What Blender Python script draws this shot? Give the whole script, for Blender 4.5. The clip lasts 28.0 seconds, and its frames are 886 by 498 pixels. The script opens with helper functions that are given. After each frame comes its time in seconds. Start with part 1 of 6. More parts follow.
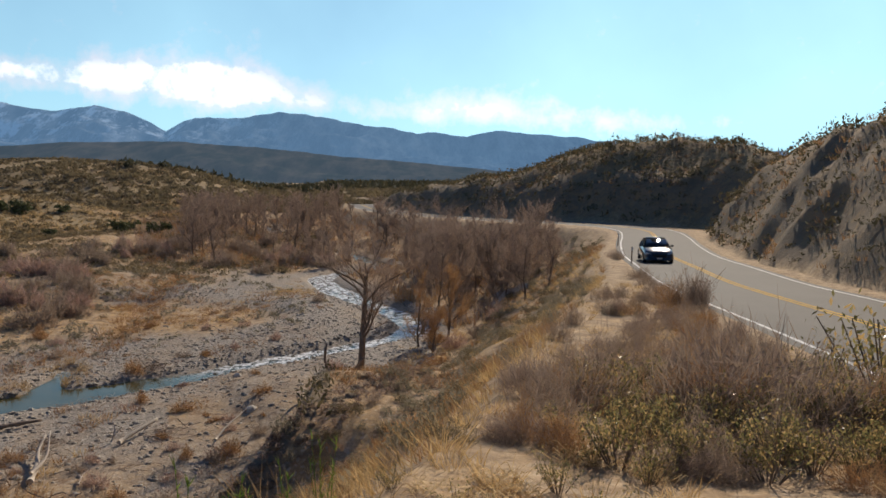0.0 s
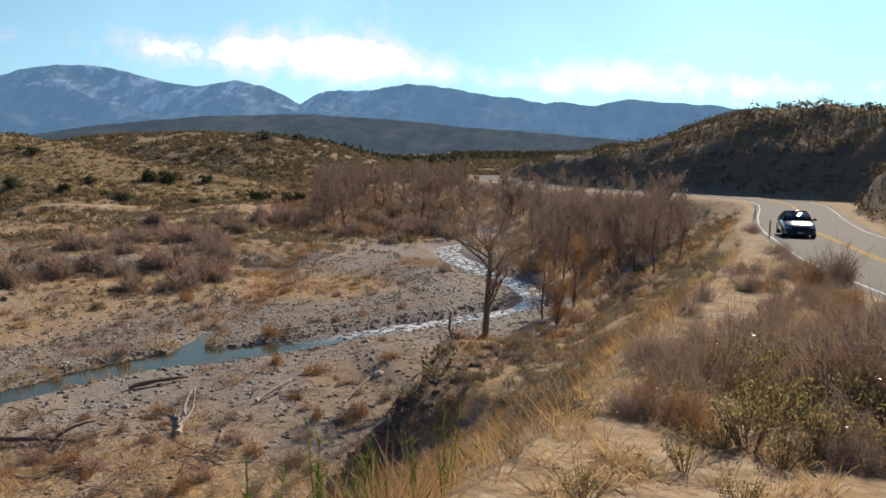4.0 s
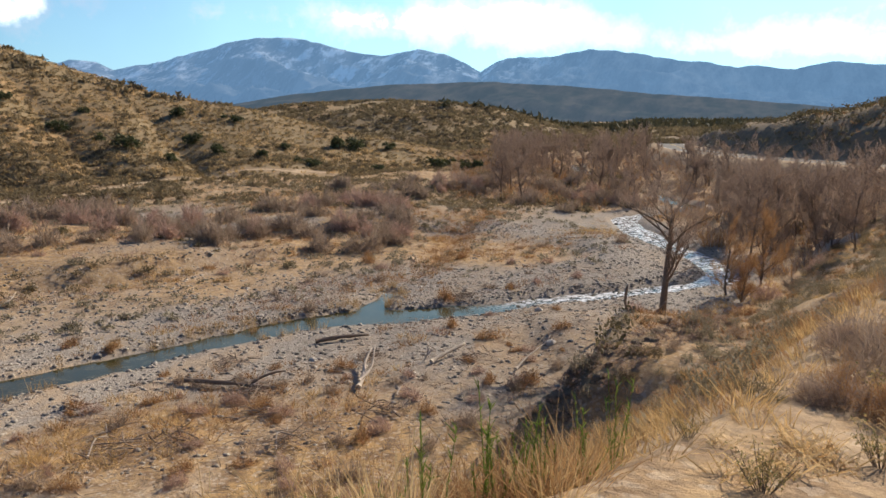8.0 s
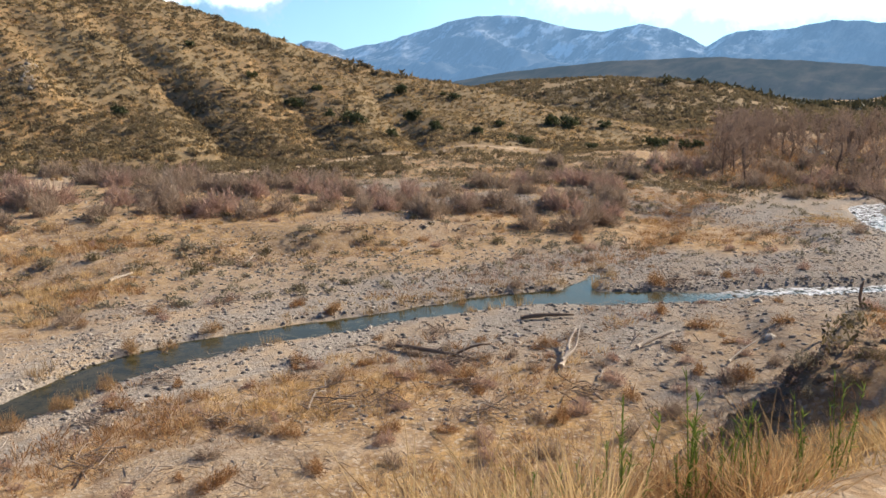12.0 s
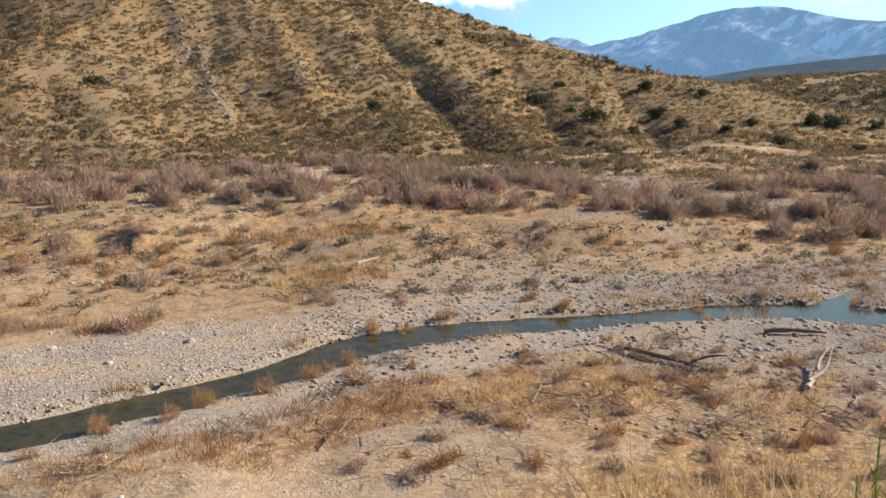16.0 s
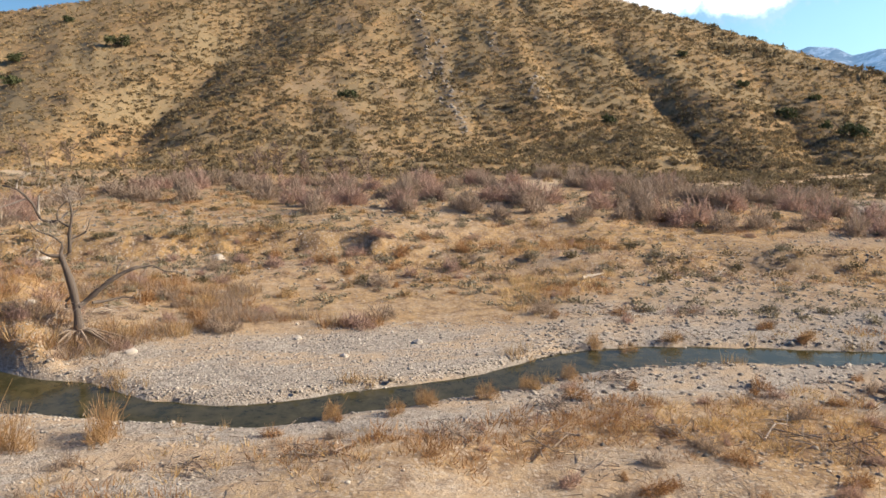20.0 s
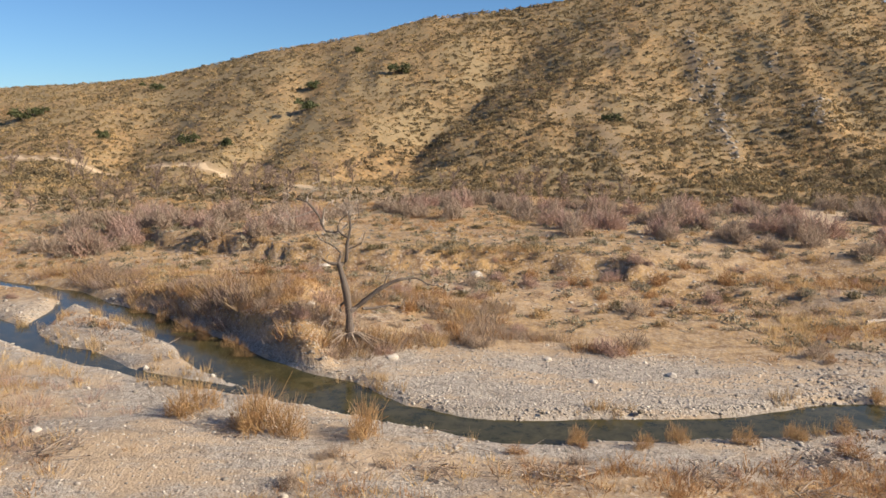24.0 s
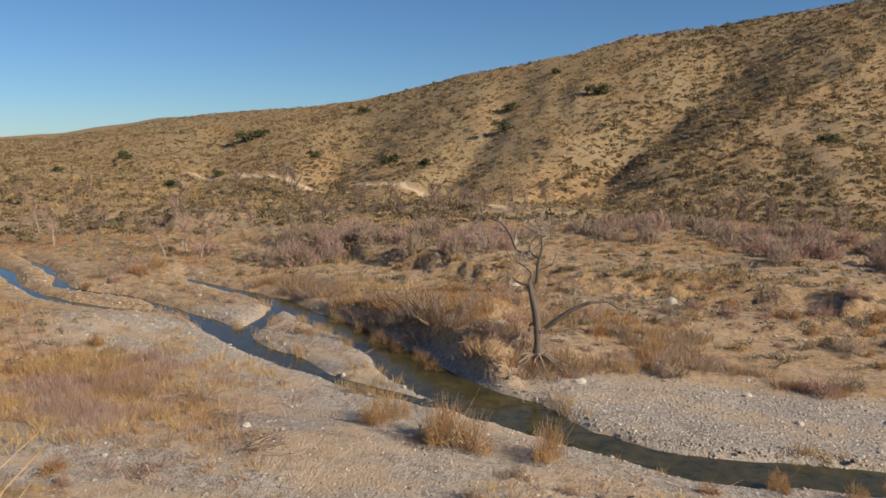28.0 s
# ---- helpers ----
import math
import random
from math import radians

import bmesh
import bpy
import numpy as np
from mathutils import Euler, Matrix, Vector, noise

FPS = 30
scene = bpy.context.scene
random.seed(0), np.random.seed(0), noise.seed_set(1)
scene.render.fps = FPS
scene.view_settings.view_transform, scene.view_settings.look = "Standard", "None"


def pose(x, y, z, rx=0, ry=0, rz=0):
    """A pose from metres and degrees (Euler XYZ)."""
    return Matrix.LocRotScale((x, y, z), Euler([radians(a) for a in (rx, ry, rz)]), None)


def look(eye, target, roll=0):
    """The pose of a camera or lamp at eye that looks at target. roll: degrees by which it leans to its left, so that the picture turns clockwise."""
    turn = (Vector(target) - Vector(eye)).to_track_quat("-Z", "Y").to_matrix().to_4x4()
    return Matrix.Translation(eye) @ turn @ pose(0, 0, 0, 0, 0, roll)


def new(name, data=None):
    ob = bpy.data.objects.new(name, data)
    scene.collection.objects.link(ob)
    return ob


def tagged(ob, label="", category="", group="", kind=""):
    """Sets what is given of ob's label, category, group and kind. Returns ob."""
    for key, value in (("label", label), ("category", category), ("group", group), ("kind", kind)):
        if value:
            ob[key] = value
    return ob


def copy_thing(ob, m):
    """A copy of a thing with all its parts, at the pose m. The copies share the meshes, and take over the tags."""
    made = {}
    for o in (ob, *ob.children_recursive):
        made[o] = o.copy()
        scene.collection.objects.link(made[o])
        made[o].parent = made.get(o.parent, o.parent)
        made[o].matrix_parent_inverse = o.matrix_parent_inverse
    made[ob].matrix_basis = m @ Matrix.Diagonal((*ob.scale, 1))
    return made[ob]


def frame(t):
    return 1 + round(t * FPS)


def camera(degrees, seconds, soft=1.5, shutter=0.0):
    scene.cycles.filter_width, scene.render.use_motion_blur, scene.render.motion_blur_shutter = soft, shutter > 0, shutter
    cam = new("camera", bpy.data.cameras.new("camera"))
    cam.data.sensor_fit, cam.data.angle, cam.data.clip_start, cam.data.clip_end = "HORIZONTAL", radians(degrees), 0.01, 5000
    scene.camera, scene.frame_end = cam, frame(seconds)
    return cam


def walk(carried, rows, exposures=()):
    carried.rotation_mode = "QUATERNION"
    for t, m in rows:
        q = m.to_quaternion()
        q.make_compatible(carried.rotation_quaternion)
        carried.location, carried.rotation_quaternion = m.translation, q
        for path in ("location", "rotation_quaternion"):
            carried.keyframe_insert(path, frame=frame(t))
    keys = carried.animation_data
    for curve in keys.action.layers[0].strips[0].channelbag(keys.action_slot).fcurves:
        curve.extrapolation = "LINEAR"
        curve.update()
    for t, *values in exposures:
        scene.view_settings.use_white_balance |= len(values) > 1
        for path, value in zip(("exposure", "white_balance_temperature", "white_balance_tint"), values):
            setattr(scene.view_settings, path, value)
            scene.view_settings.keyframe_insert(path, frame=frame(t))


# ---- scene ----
# A tripod on the roadside mound above a desert river, panning from the road to the hill across the valley.
# Metres; the river floor lies near z = 0 and the lens at z = 12. Bearings are degrees to the left of +y.
EYE_Z = 12.0
cam = camera(58.0, 28.0, 1.6)
PAN = [  # seconds, bearing, tilt, lean
    (0.0, 0.04, -5.27, -0.38),
    (0.5, 1.02, -5.47, -0.29),
    (1.0, 2.08, -5.75, -0.3),
    (1.5, 3.13, -6.02, -0.3),
    (2.0, 4.16, -6.32, -0.23),
    (2.5, 5.39, -6.48, -0.19),
    (3.0, 6.5, -6.65, -0.19),
    (3.5, 7.69, -7.01, -0.15),
    (5.5, 13.3, -8.35, -0.04),
    (6.0, 14.79, -8.66, -0.03),
    (6.5, 16.45, -8.9, -0.03),
    (7.0, 18.16, -9.13, -0.0),
    (7.5, 19.82, -9.42, 0.03),
    (8.0, 21.64, -9.66, 0.09),
    (8.5, 23.44, -9.82, 0.12),
    (9.0, 25.24, -10.11, 0.15),
    (9.5, 27.14, -10.29, 0.13),
    (10.0, 29.01, -10.36, 0.14),
    (10.5, 30.79, -10.56, 0.13),
    (11.0, 32.77, -10.73, 0.15),
    (11.5, 34.78, -10.99, 0.14),
    (13.5, 42.93, -11.56, 0.14),
    (14.0, 45.18, -11.65, 0.14),
    (14.5, 47.33, -11.62, 0.15),
    (15.0, 49.37, -11.7, 0.13),
    (15.5, 51.5, -11.63, 0.18),
    (16.0, 53.69, -11.41, 0.15),
    (16.5, 55.98, -11.39, 0.1),
    (17.0, 58.11, -11.16, 0.15),
    (17.5, 60.1, -11.27, 0.12),
    (18.0, 62.01, -11.3, 0.09),
    (18.5, 64.06, -11.23, 0.11),
    (19.0, 66.19, -10.87, 0.11),
    (19.5, 68.15, -10.53, 0.11),
    (20.0, 70.11, -10.46, 0.09),
    (20.5, 72.64, -10.34, 0.03),
    (21.0, 75.12, -10.28, 0.02),
    (21.5, 77.4, -10.25, -0.04),
    (23.5, 86.51, -8.91, -0.12),
    (24.0, 88.58, -8.83, -0.14),
    (24.5, 90.45, -8.68, -0.17),
    (25.0, 92.08, -8.49, -0.15),
    (25.5, 93.7, -8.34, -0.15),
    (26.0, 95.23, -7.95, -0.18),
    (26.5, 96.93, -7.78, -0.22),
    (27.0, 98.67, -7.89, -0.24),
    (27.5, 100.3, -7.94, -0.26),
    (28.0, 102.36, -7.39, -0.21),
]
walk(cam, [(t, pose(0, 0, EYE_Z, 90 + tilt, lean, turn)) for t, turn, tilt, lean in PAN],
     [(0, -0.25), (4, -0.1), (8, 0.2), (12, 0.42), (20, 0.48), (26.8, 0.46), (28, 0.03)])

# ---- light ----
SUN_BEARING, SUN_HEIGHT = -19.0, 29.0
world = bpy.data.worlds.new("sky")
scene.world = world
world.use_nodes = True
wn = world.node_tree.nodes
sky = wn.new("ShaderNodeTexSky")
sky.sky_type = "NISHITA"
sky.sun_disc = False
sky.sun_elevation, sky.sun_rotation = radians(SUN_HEIGHT), radians(-SUN_BEARING)
sky.altitude, sky.air_density, sky.dust_density, sky.ozone_density = 1200, 1.0, 0.15, 3.5
wn["Background"].inputs["Strength"].default_value = 0.074
tint = wn.new("ShaderNodeMix")
tint.data_type, tint.blend_type = "RGBA", "MULTIPLY"
tint.inputs[0].default_value, tint.inputs[7].default_value = 1.0, (0.70, 0.92, 1.13, 1)
world.node_tree.links.new(sky.outputs[0], tint.inputs[6])
world.node_tree.links.new(tint.outputs[2], wn["Background"].inputs["Color"])
sun = new("sun", bpy.data.lights.new("sun", "SUN"))
sun.data.energy, sun.data.angle, sun.data.color = 5.6, radians(0.53), (1.0, 0.86, 0.69)
a, e = radians(SUN_BEARING), radians(SUN_HEIGHT)
sun_way = Vector((-math.sin(a) * math.cos(e), math.cos(a) * math.cos(e), math.sin(e)))
sun.matrix_world = look(sun_way * 60, (0, 0, 0))


# ---- material helpers ----
class Nodes:
    """A node material under construction."""

    def __init__(self, name):
        self.mat = bpy.data.materials.new(name)
        self.mat.use_nodes = True
        self.tree = self.mat.node_tree
        self.bsdf = self.tree.nodes["Principled BSDF"]
        self.space = self.tree.nodes.new("ShaderNodeTexCoord").outputs["Object"]

    def link(self, a, b):
        self.tree.links.new(a, b)

    def put(self, socket, value):
        if isinstance(value, bpy.types.NodeSocket):
            self.link(value, socket)
        elif isinstance(value, (tuple, list)) and len(value) == 3 and socket.type == "RGBA":
            socket.default_value = (*value, 1)
        else:
            socket.default_value = value

    def noise(self, scale, detail=4, rough=0.55, stretch=None, out="Fac", distort=0.0):
        n = self.tree.nodes.new("ShaderNodeTexNoise")
        n.inputs["Scale"].default_value, n.inputs["Detail"].default_value = scale, detail
        n.inputs["Roughness"].default_value, n.inputs["Distortion"].default_value = rough, distort
        self.link(self.stretched(stretch), n.inputs["Vector"])
        return n.outputs[out]

    def stretched(self, stretch):
        if not stretch:
            return self.space
        m = self.tree.nodes.new("ShaderNodeMapping")
        m.inputs["Scale"].default_value = stretch
        self.link(self.space, m.inputs["Vector"])
        return m.outputs[0]

    def cells(self, scale, out="Color", feature="F1", stretch=None):
        n = self.tree.nodes.new("ShaderNodeTexVoronoi")
        n.feature = feature
        n.inputs["Scale"].default_value = scale
        self.link(self.stretched(stretch), n.inputs["Vector"])
        return n.outputs[out]

    def ramp(self, fac, *stops):
        n = self.tree.nodes.new("ShaderNodeValToRGB")
        el = n.color_ramp.elements
        while len(el) < len(stops):
            el.new(0.5)
        for x, (p, c) in zip(el, stops):
            x.position, x.color = p, ((c, c, c, 1) if isinstance(c, (int, float)) else (*c, 1))
        self.put(n.inputs[0], fac)
        return n.outputs[0]

    def mix(self, fac, a, b, mode="MIX"):
        n = self.tree.nodes.new("ShaderNodeMix")
        n.data_type, n.blend_type = "RGBA", mode
        self.put(n.inputs[0], fac), self.put(n.inputs[6], a), self.put(n.inputs[7], b)
        return n.outputs[2]

    def math(self, op, a, b=0.5):
        n = self.tree.nodes.new("ShaderNodeMath")
        n.operation = op
        self.put(n.inputs[0], a), self.put(n.inputs[1], b)
        return n.outputs[0]

    def attribute(self, name):
        n = self.tree.nodes.new("ShaderNodeAttribute")
        n.attribute_name = name
        s = self.tree.nodes.new("ShaderNodeSeparateColor")
        self.link(n.outputs["Color"], s.inputs[0])
        return s.outputs

    def island(self):
        return self.tree.nodes.new("ShaderNodeNewGeometry").outputs["Random Per Island"]

    def random(self):
        return self.tree.nodes.new("ShaderNodeObjectInfo").outputs["Random"]

    def bump(self, height, strength=0.5, depth=0.05):
        n = self.tree.nodes.new("ShaderNodeBump")
        n.inputs["Strength"].default_value, n.inputs["Distance"].default_value = strength, depth
        self.put(n.inputs["Height"], height)
        self.link(n.outputs[0], self.bsdf.inputs["Normal"])

    def done(self, color, rough=0.9, metal=0.0, gloss=None):
        self.put(self.bsdf.inputs["Base Color"], color), self.put(self.bsdf.inputs["Roughness"], rough)
        self.bsdf.inputs["Metallic"].default_value = metal
        if gloss is not None:
            self.bsdf.inputs["Specular IOR Level"].default_value = gloss
        return self.mat


# ---- mesh helpers ----
def mesh_of(name, verts, faces, mat, smooth=False):
    """A mesh from arrays of corners and of triangles or quads."""
    me = bpy.data.meshes.new(name)
    v, f = np.asarray(verts, np.float32).reshape(-1, 3), np.asarray(faces, np.int32)
    n, k = f.shape
    me.vertices.add(len(v)), me.loops.add(n * k), me.polygons.add(n)
    me.vertices.foreach_set("co", v.ravel())
    me.loops.foreach_set("vertex_index", f.ravel())
    me.polygons.foreach_set("loop_start", np.arange(0, n * k, k, dtype=np.int32))
    if smooth:
        me.polygons.foreach_set("use_smooth", np.ones(n, bool))
    me.update(calc_edges=True)
    me.materials.append(mat)
    return me


def part(name, me, parent=None, label="", at=None):
    """Links a mesh as one object, under a thing where one is given."""
    ob = new(name, me)
    if parent is not None:
        ob.parent = parent
    if at is not None:
        ob.matrix_basis = at
    return tagged(ob, label)


def thing(name, label, category, group="", at=None):
    ob = new(name)
    ob.empty_display_size = 0.2
    if at is not None:
        ob.matrix_basis = at
    return tagged(ob, label, category, group)


def joined(pieces):
    """Arrays of several (verts, faces) as one."""
    vs, fs, k = [], [], 0
    for v, f in pieces:
        vs.append(v), fs.append(np.asarray(f) + k)
        k += len(v)
    return np.concatenate(vs), np.concatenate(fs)


# ---- plain value noise over the plan ----
def lattice(i, j, seed):
    h = (i.astype(np.int64) * 374761393 + j.astype(np.int64) * 668265263 + seed * 974711) & 0xFFFFFFFF
    h = ((h ^ (h >> 13)) * 1274126177) & 0xFFFFFFFF
    return ((h ^ (h >> 16)) & 0xFFFF) / 65535.0


def grain(x, y, seed=0):
    i, j = np.floor(x), np.floor(y)
    u, v = x - i, y - j
    u, v = u * u * (3 - 2 * u), v * v * (3 - 2 * v)
    a, b, c, d = lattice(i, j, seed), lattice(i + 1, j, seed), lattice(i, j + 1, seed), lattice(i + 1, j + 1, seed)
    return (a * (1 - u) + b * u) * (1 - v) + (c * (1 - u) + d * u) * v


def fbm(x, y, size, octaves=4, seed=0):
    """Noise of about -1 to 1 whose largest bumps are size metres wide."""
    out, amp, total = 0, 1.0, 0
    for k in range(octaves):
        out = out + amp * (2 * grain(x / size * 2 ** k, y / size * 2 ** k, seed + k * 17) - 1)
        total, amp = total + amp, amp * 0.5
    return out / total


def ridged(x, y, size, octaves=4, seed=0):
    out, amp, total = 0, 1.0, 0
    for k in range(octaves):
        out = out + amp * (1 - np.abs(2 * grain(x / size * 2 ** k, y / size * 2 ** k, seed + k * 31) - 1))
        total, amp = total + amp, amp * 0.5
    return out / total


def ease(x, a, b):
    t = np.clip((x - a) / (b - a), 0, 1)
    return t * t * (3 - 2 * t)


def along(x, y, line, columns=()):
    """Distance to a polyline, the side (positive on its right), and values given at its points, at the nearest spot."""
    x, y = np.asarray(x, float), np.asarray(y, float)
    line = np.asarray(line, float)
    shape, x, y = x.shape, x.ravel(), y.ravel()
    out = np.zeros((2 + len(columns), x.size))
    order = np.lexsort((np.floor(x / 9), np.floor(y / 9))) if x.size > 900 else np.arange(x.size)
    for k in range(0, x.size, 600):
        i = order[k:k + 600]
        u, v = x[i], y[i]
        cx, cy = (u.min() + u.max()) / 2, (v.min() + v.max()) / 2
        reach = np.hypot(u - cx, v - cy).max()
        ax, ay, bx, by = line[:-1, 0], line[:-1, 1], line[1:, 0], line[1:, 1]
        t = np.clip(((cx - ax) * (bx - ax) + (cy - ay) * (by - ay)) / ((bx - ax) ** 2 + (by - ay) ** 2), 0, 1)
        far = np.hypot(cx - ax - t * (bx - ax), cy - ay - t * (by - ay))
        near = np.flatnonzero(far <= far.min() + 2 * reach + 1e-6)
        ax, ay, bx, by = (q[near][:, None] for q in (ax, ay, bx, by))
        dx, dy = bx - ax, by - ay
        t = np.clip(((u - ax) * dx + (v - ay) * dy) / (dx * dx + dy * dy), 0, 1)
        d = np.hypot(u - ax - t * dx, v - ay - t * dy)
        m = np.argmin(d, 0)
        w = np.arange(len(i))
        out[0, i] = d[m, w]
        out[1, i] = np.sign((u - ax[m, 0]) * dy[m, 0] - (v - ay[m, 0]) * dx[m, 0])
        for g, c in enumerate(columns):
            a = line[near[m], c]
            out[2 + g, i] = a + t[m, w] * (line[near[m] + 1, c] - a)
    return out[0].reshape(shape), out[1].reshape(shape), [q.reshape(shape) for q in out[2:]]


def curve(points, step):
    """The polyline made smooth and even (Catmull-Rom through its points)."""
    p = np.array(points, float)
    q = np.vstack([2 * p[0] - p[1], p, 2 * p[-1] - p[-2]])
    out = []
    for k in range(1, len(q) - 2):
        n = max(2, int(np.hypot(*(q[k + 1] - q[k])[:2]) / step))
        for t in np.arange(n) / n:
            out.append(0.5 * (2 * q[k] + (q[k + 1] - q[k - 1]) * t + (2 * q[k - 1] - 5 * q[k] + 4 * q[k + 1] - q[k + 2]) * t * t
                              + (3 * q[k] - q[k - 1] - 3 * q[k + 1] + q[k + 2]) * t ** 3))
    return np.array(out + [q[-2]])


# ---- the plan ----
# Streams: x, y, width.
MAIN_STREAM = [(-42, 190, 3), (-30, 154, 3), (-20, 134, 3), (-12, 116, 2.8), (-7.9, 107, 3.0), (-12.0, 99, 3.0), (-14.2, 93, 3.4), (-12, 85, 3.6), (-8.2, 77, 3.4), (-3.4, 67.5, 3.0), (-2.4, 61, 2.6),
               (-5.9, 56.0, 2.8), (-12.4, 50.0, 2.8), (-16, 46, 2.8), (-21.4, 41.8, 3.6), (-24.6, 38.6, 3), (-27.7, 31.7, 2.7), (-31, 24.4, 3.0),
               (-31.9, 18.5, 3.2), (-30.9, 13, 3.0), (-30.6, 9, 3.0), (-30.7, 4.3, 2.8), (-31.3, 1.5, 2.8), (-32.7, -1.4, 3.2), (-36.3, -5.8, 4.4),
               (-41.3, -10.7, 3.6), (-47.4, -15.6, 2.6), (-51.8, -20, 2.4), (-57.6, -26.2, 2.4), (-61.3, -32.3, 2.0), (-65, -37.6, 1.4), (-68.5, -40.4, 0.2)]
SIDE_STREAM = [(-35.6, -8.0, 1.5), (-38.0, -13.2, 1.6), (-41.1, -17.5, 1.8), (-44.1, -22.0, 2.1), (-47.3, -25.2, 2.0), (-51.2, -30.3, 1.7), (-51.8, -35.9, 1.3), (-53.6, -42.5, 1.3), (-58.5, -50, 1.3), (-69, -62, 1.6), (-90, -88, 2.0)]
BACK_STREAM = [(-52, -31.4, 1.4), (-56.2, -37.6, 1.4), (-58.9, -46.0, 1.5), (-65.7, -52.5, 1.5), (-75, -64, 1.5)]
LINK_STREAM = [(-55.4, -24.6, 1.0), (-50.5, -24.0, 1.1), (-46, -23.4, 1.0)]
SIDE_POOL = [(-21.6, 42.2, 2.2), (-22.4, 44.6, 1.9), (-23, 48.5, 1.5)]
STREAMS = [curve(s, 1.2) for s in (MAIN_STREAM, SIDE_STREAM, BACK_STREAM, LINK_STREAM, SIDE_POOL)]
WATER_Z = -0.22
# The road's middle line: x, y, z.
ROAD = curve([(16, -60, 9.4), (14.2, -30, 8.9), (12.8, -8, 8.4), (12.0, 8, 8.15), (12.0, 20, 7.95), (12.3, 29.4, 7.6), (13.0, 36, 7.25), (14.3, 45.1, 6.9), (16.0, 56, 6.45),
              (18.4, 67.8, 6.2), (21.2, 79.8, 6.0), (23.0, 90, 5.85), (22.4, 100, 5.7), (17.5, 110.5, 5.55), (11.5, 118, 5.3), (6, 130, 5.0), (-1, 147, 4.5), (-9, 168, 4.0),
              (-18, 200, 3.6), (-28, 260, 3.0)], 1.5)
# The crest of the bank above the river: x, y, ground height.
CREST = curve([(-13, -70, 9.6), (-8, -30, 10.2), (-4, -12, 10.4), (-2.0, -2, 10.45), (-1.35, 2.4, 10.25), (-0.7, 4.2, 10.0), (0.3, 8, 9.45), (1.5, 14, 8.75), (3.6, 22, 8.2), (6.4, 32, 7.55),
               (8.6, 42, 6.95), (10.4, 52, 6.5), (12.4, 62, 6.2), (15.2, 74, 6.0), (17.2, 84, 5.8), (17.4, 94, 5.7), (13.6, 103, 5.5), (7, 112.5, 5.3), (1, 126, 4.8), (-6, 144, 4.3),
               (-14, 166, 3.8), (-23, 199, 3.4), (-33, 259, 2.8)], 2.0)
CREST = np.column_stack([CREST, np.cumsum(np.hypot(*np.diff(CREST[:, :2], axis=0, prepend=CREST[:1, :2]).T))])
# A dry channel on the upper flat, and open gravel bars with hardly a plant: x, y.
OLD_CHANNEL = curve([(-23.4, 47), (-24, 52), (-24.5, 59.6), (-28.3, 78.5), (-29, 90)], 2.0)
BARS = [curve(q, 3.0) for q in ([(-56, -46), (-48.5, -34), (-44.2, -26.5), (-39.2, -20.4), (-34.4, -15), (-30.6, -11), (-27, -7.8)], [(-47.6, 9), (-44.6, 17), (-43, 27.8), (-37.6, 38), (-33, 50.3), (-30, 64)],
                                [(-35, 14), (-36.5, 6), (-37.4, 1.5)], [(-28.4, 3), (-27.6, 8), (-27.9, 15), (-27, 23.8), (-24.7, 33), (-21, 37.5)])]
BAR_WIDTH = (3.4, 3.6, 3.6, 1.1)
# The lip of the low terrace across the stream: x, y.
TERRACE = curve([(-44, 110), (-36, 92), (-33, 78), (-34.5, 66), (-38, 56), (-43, 45), (-47.6, 36), (-49.4, 28), (-54.5, 22), (-60, 14), (-64, 4), (-65, -6), (-70, -18), (-82, -32), (-100, -60)], 2.0)
# The broken edge of the bank's scarp: x, y.
SCARP = curve([(-6.9, 24.2), (-6.1, 25.2), (-5.6, 26.4), (-5.0, 27.8), (-4.2, 29.6), (-3.4, 31.4), (-2.5, 33.4), (-1.6, 35.4)], 0.3)
# The foot of that bank: x, y.
TOE = curve([(-40, -70), (-27, -30), (-21.5, -12), (-19, 0), (-17, 8), (-14.3, 14.5), (-11, 20), (-8, 25), (-6.6, 30), (-6.9, 35), (-6, 40), (-3.4, 44), (-1.8, 49), (0.1, 57), (2.3, 69), (4.6, 80), (5.6, 90),
             (3, 100), (-0.6, 109), (-6, 122), (-13, 141), (-20, 164), (-30, 198), (-40, 258)], 2.0)
# The hill across the valley: bearing, distance of its foot, distance of its skyline, height there.
HILL = [(12, 190, 230, 0.8), (21, 172, 196, 2.6), (29, 148, 200, 6.9), (36, 140, 212, 12.8), (41.6, 138, 222, 17.2), (46.5, 136, 230, 23.3), (51.1, 134, 236, 30.2), (58.3, 128, 242, 40.4),
        (63, 124, 248, 48), (68, 122, 252, 52.6), (74.4, 124, 252, 51.9), (79.4, 126, 250, 48), (83.5, 126, 248, 45.5), (89.7, 126, 244, 42.8), (93.5, 128, 244, 38),
        (100.6, 130, 254, 33.3), (107.7, 136, 270, 26.2), (111.2, 138, 280, 24.7), (121, 142, 300, 20.9), (128, 144, 310, 14.7), (135, 150, 310, 12.5), (150, 170, 330, 13), (175, 200, 360, 14)]
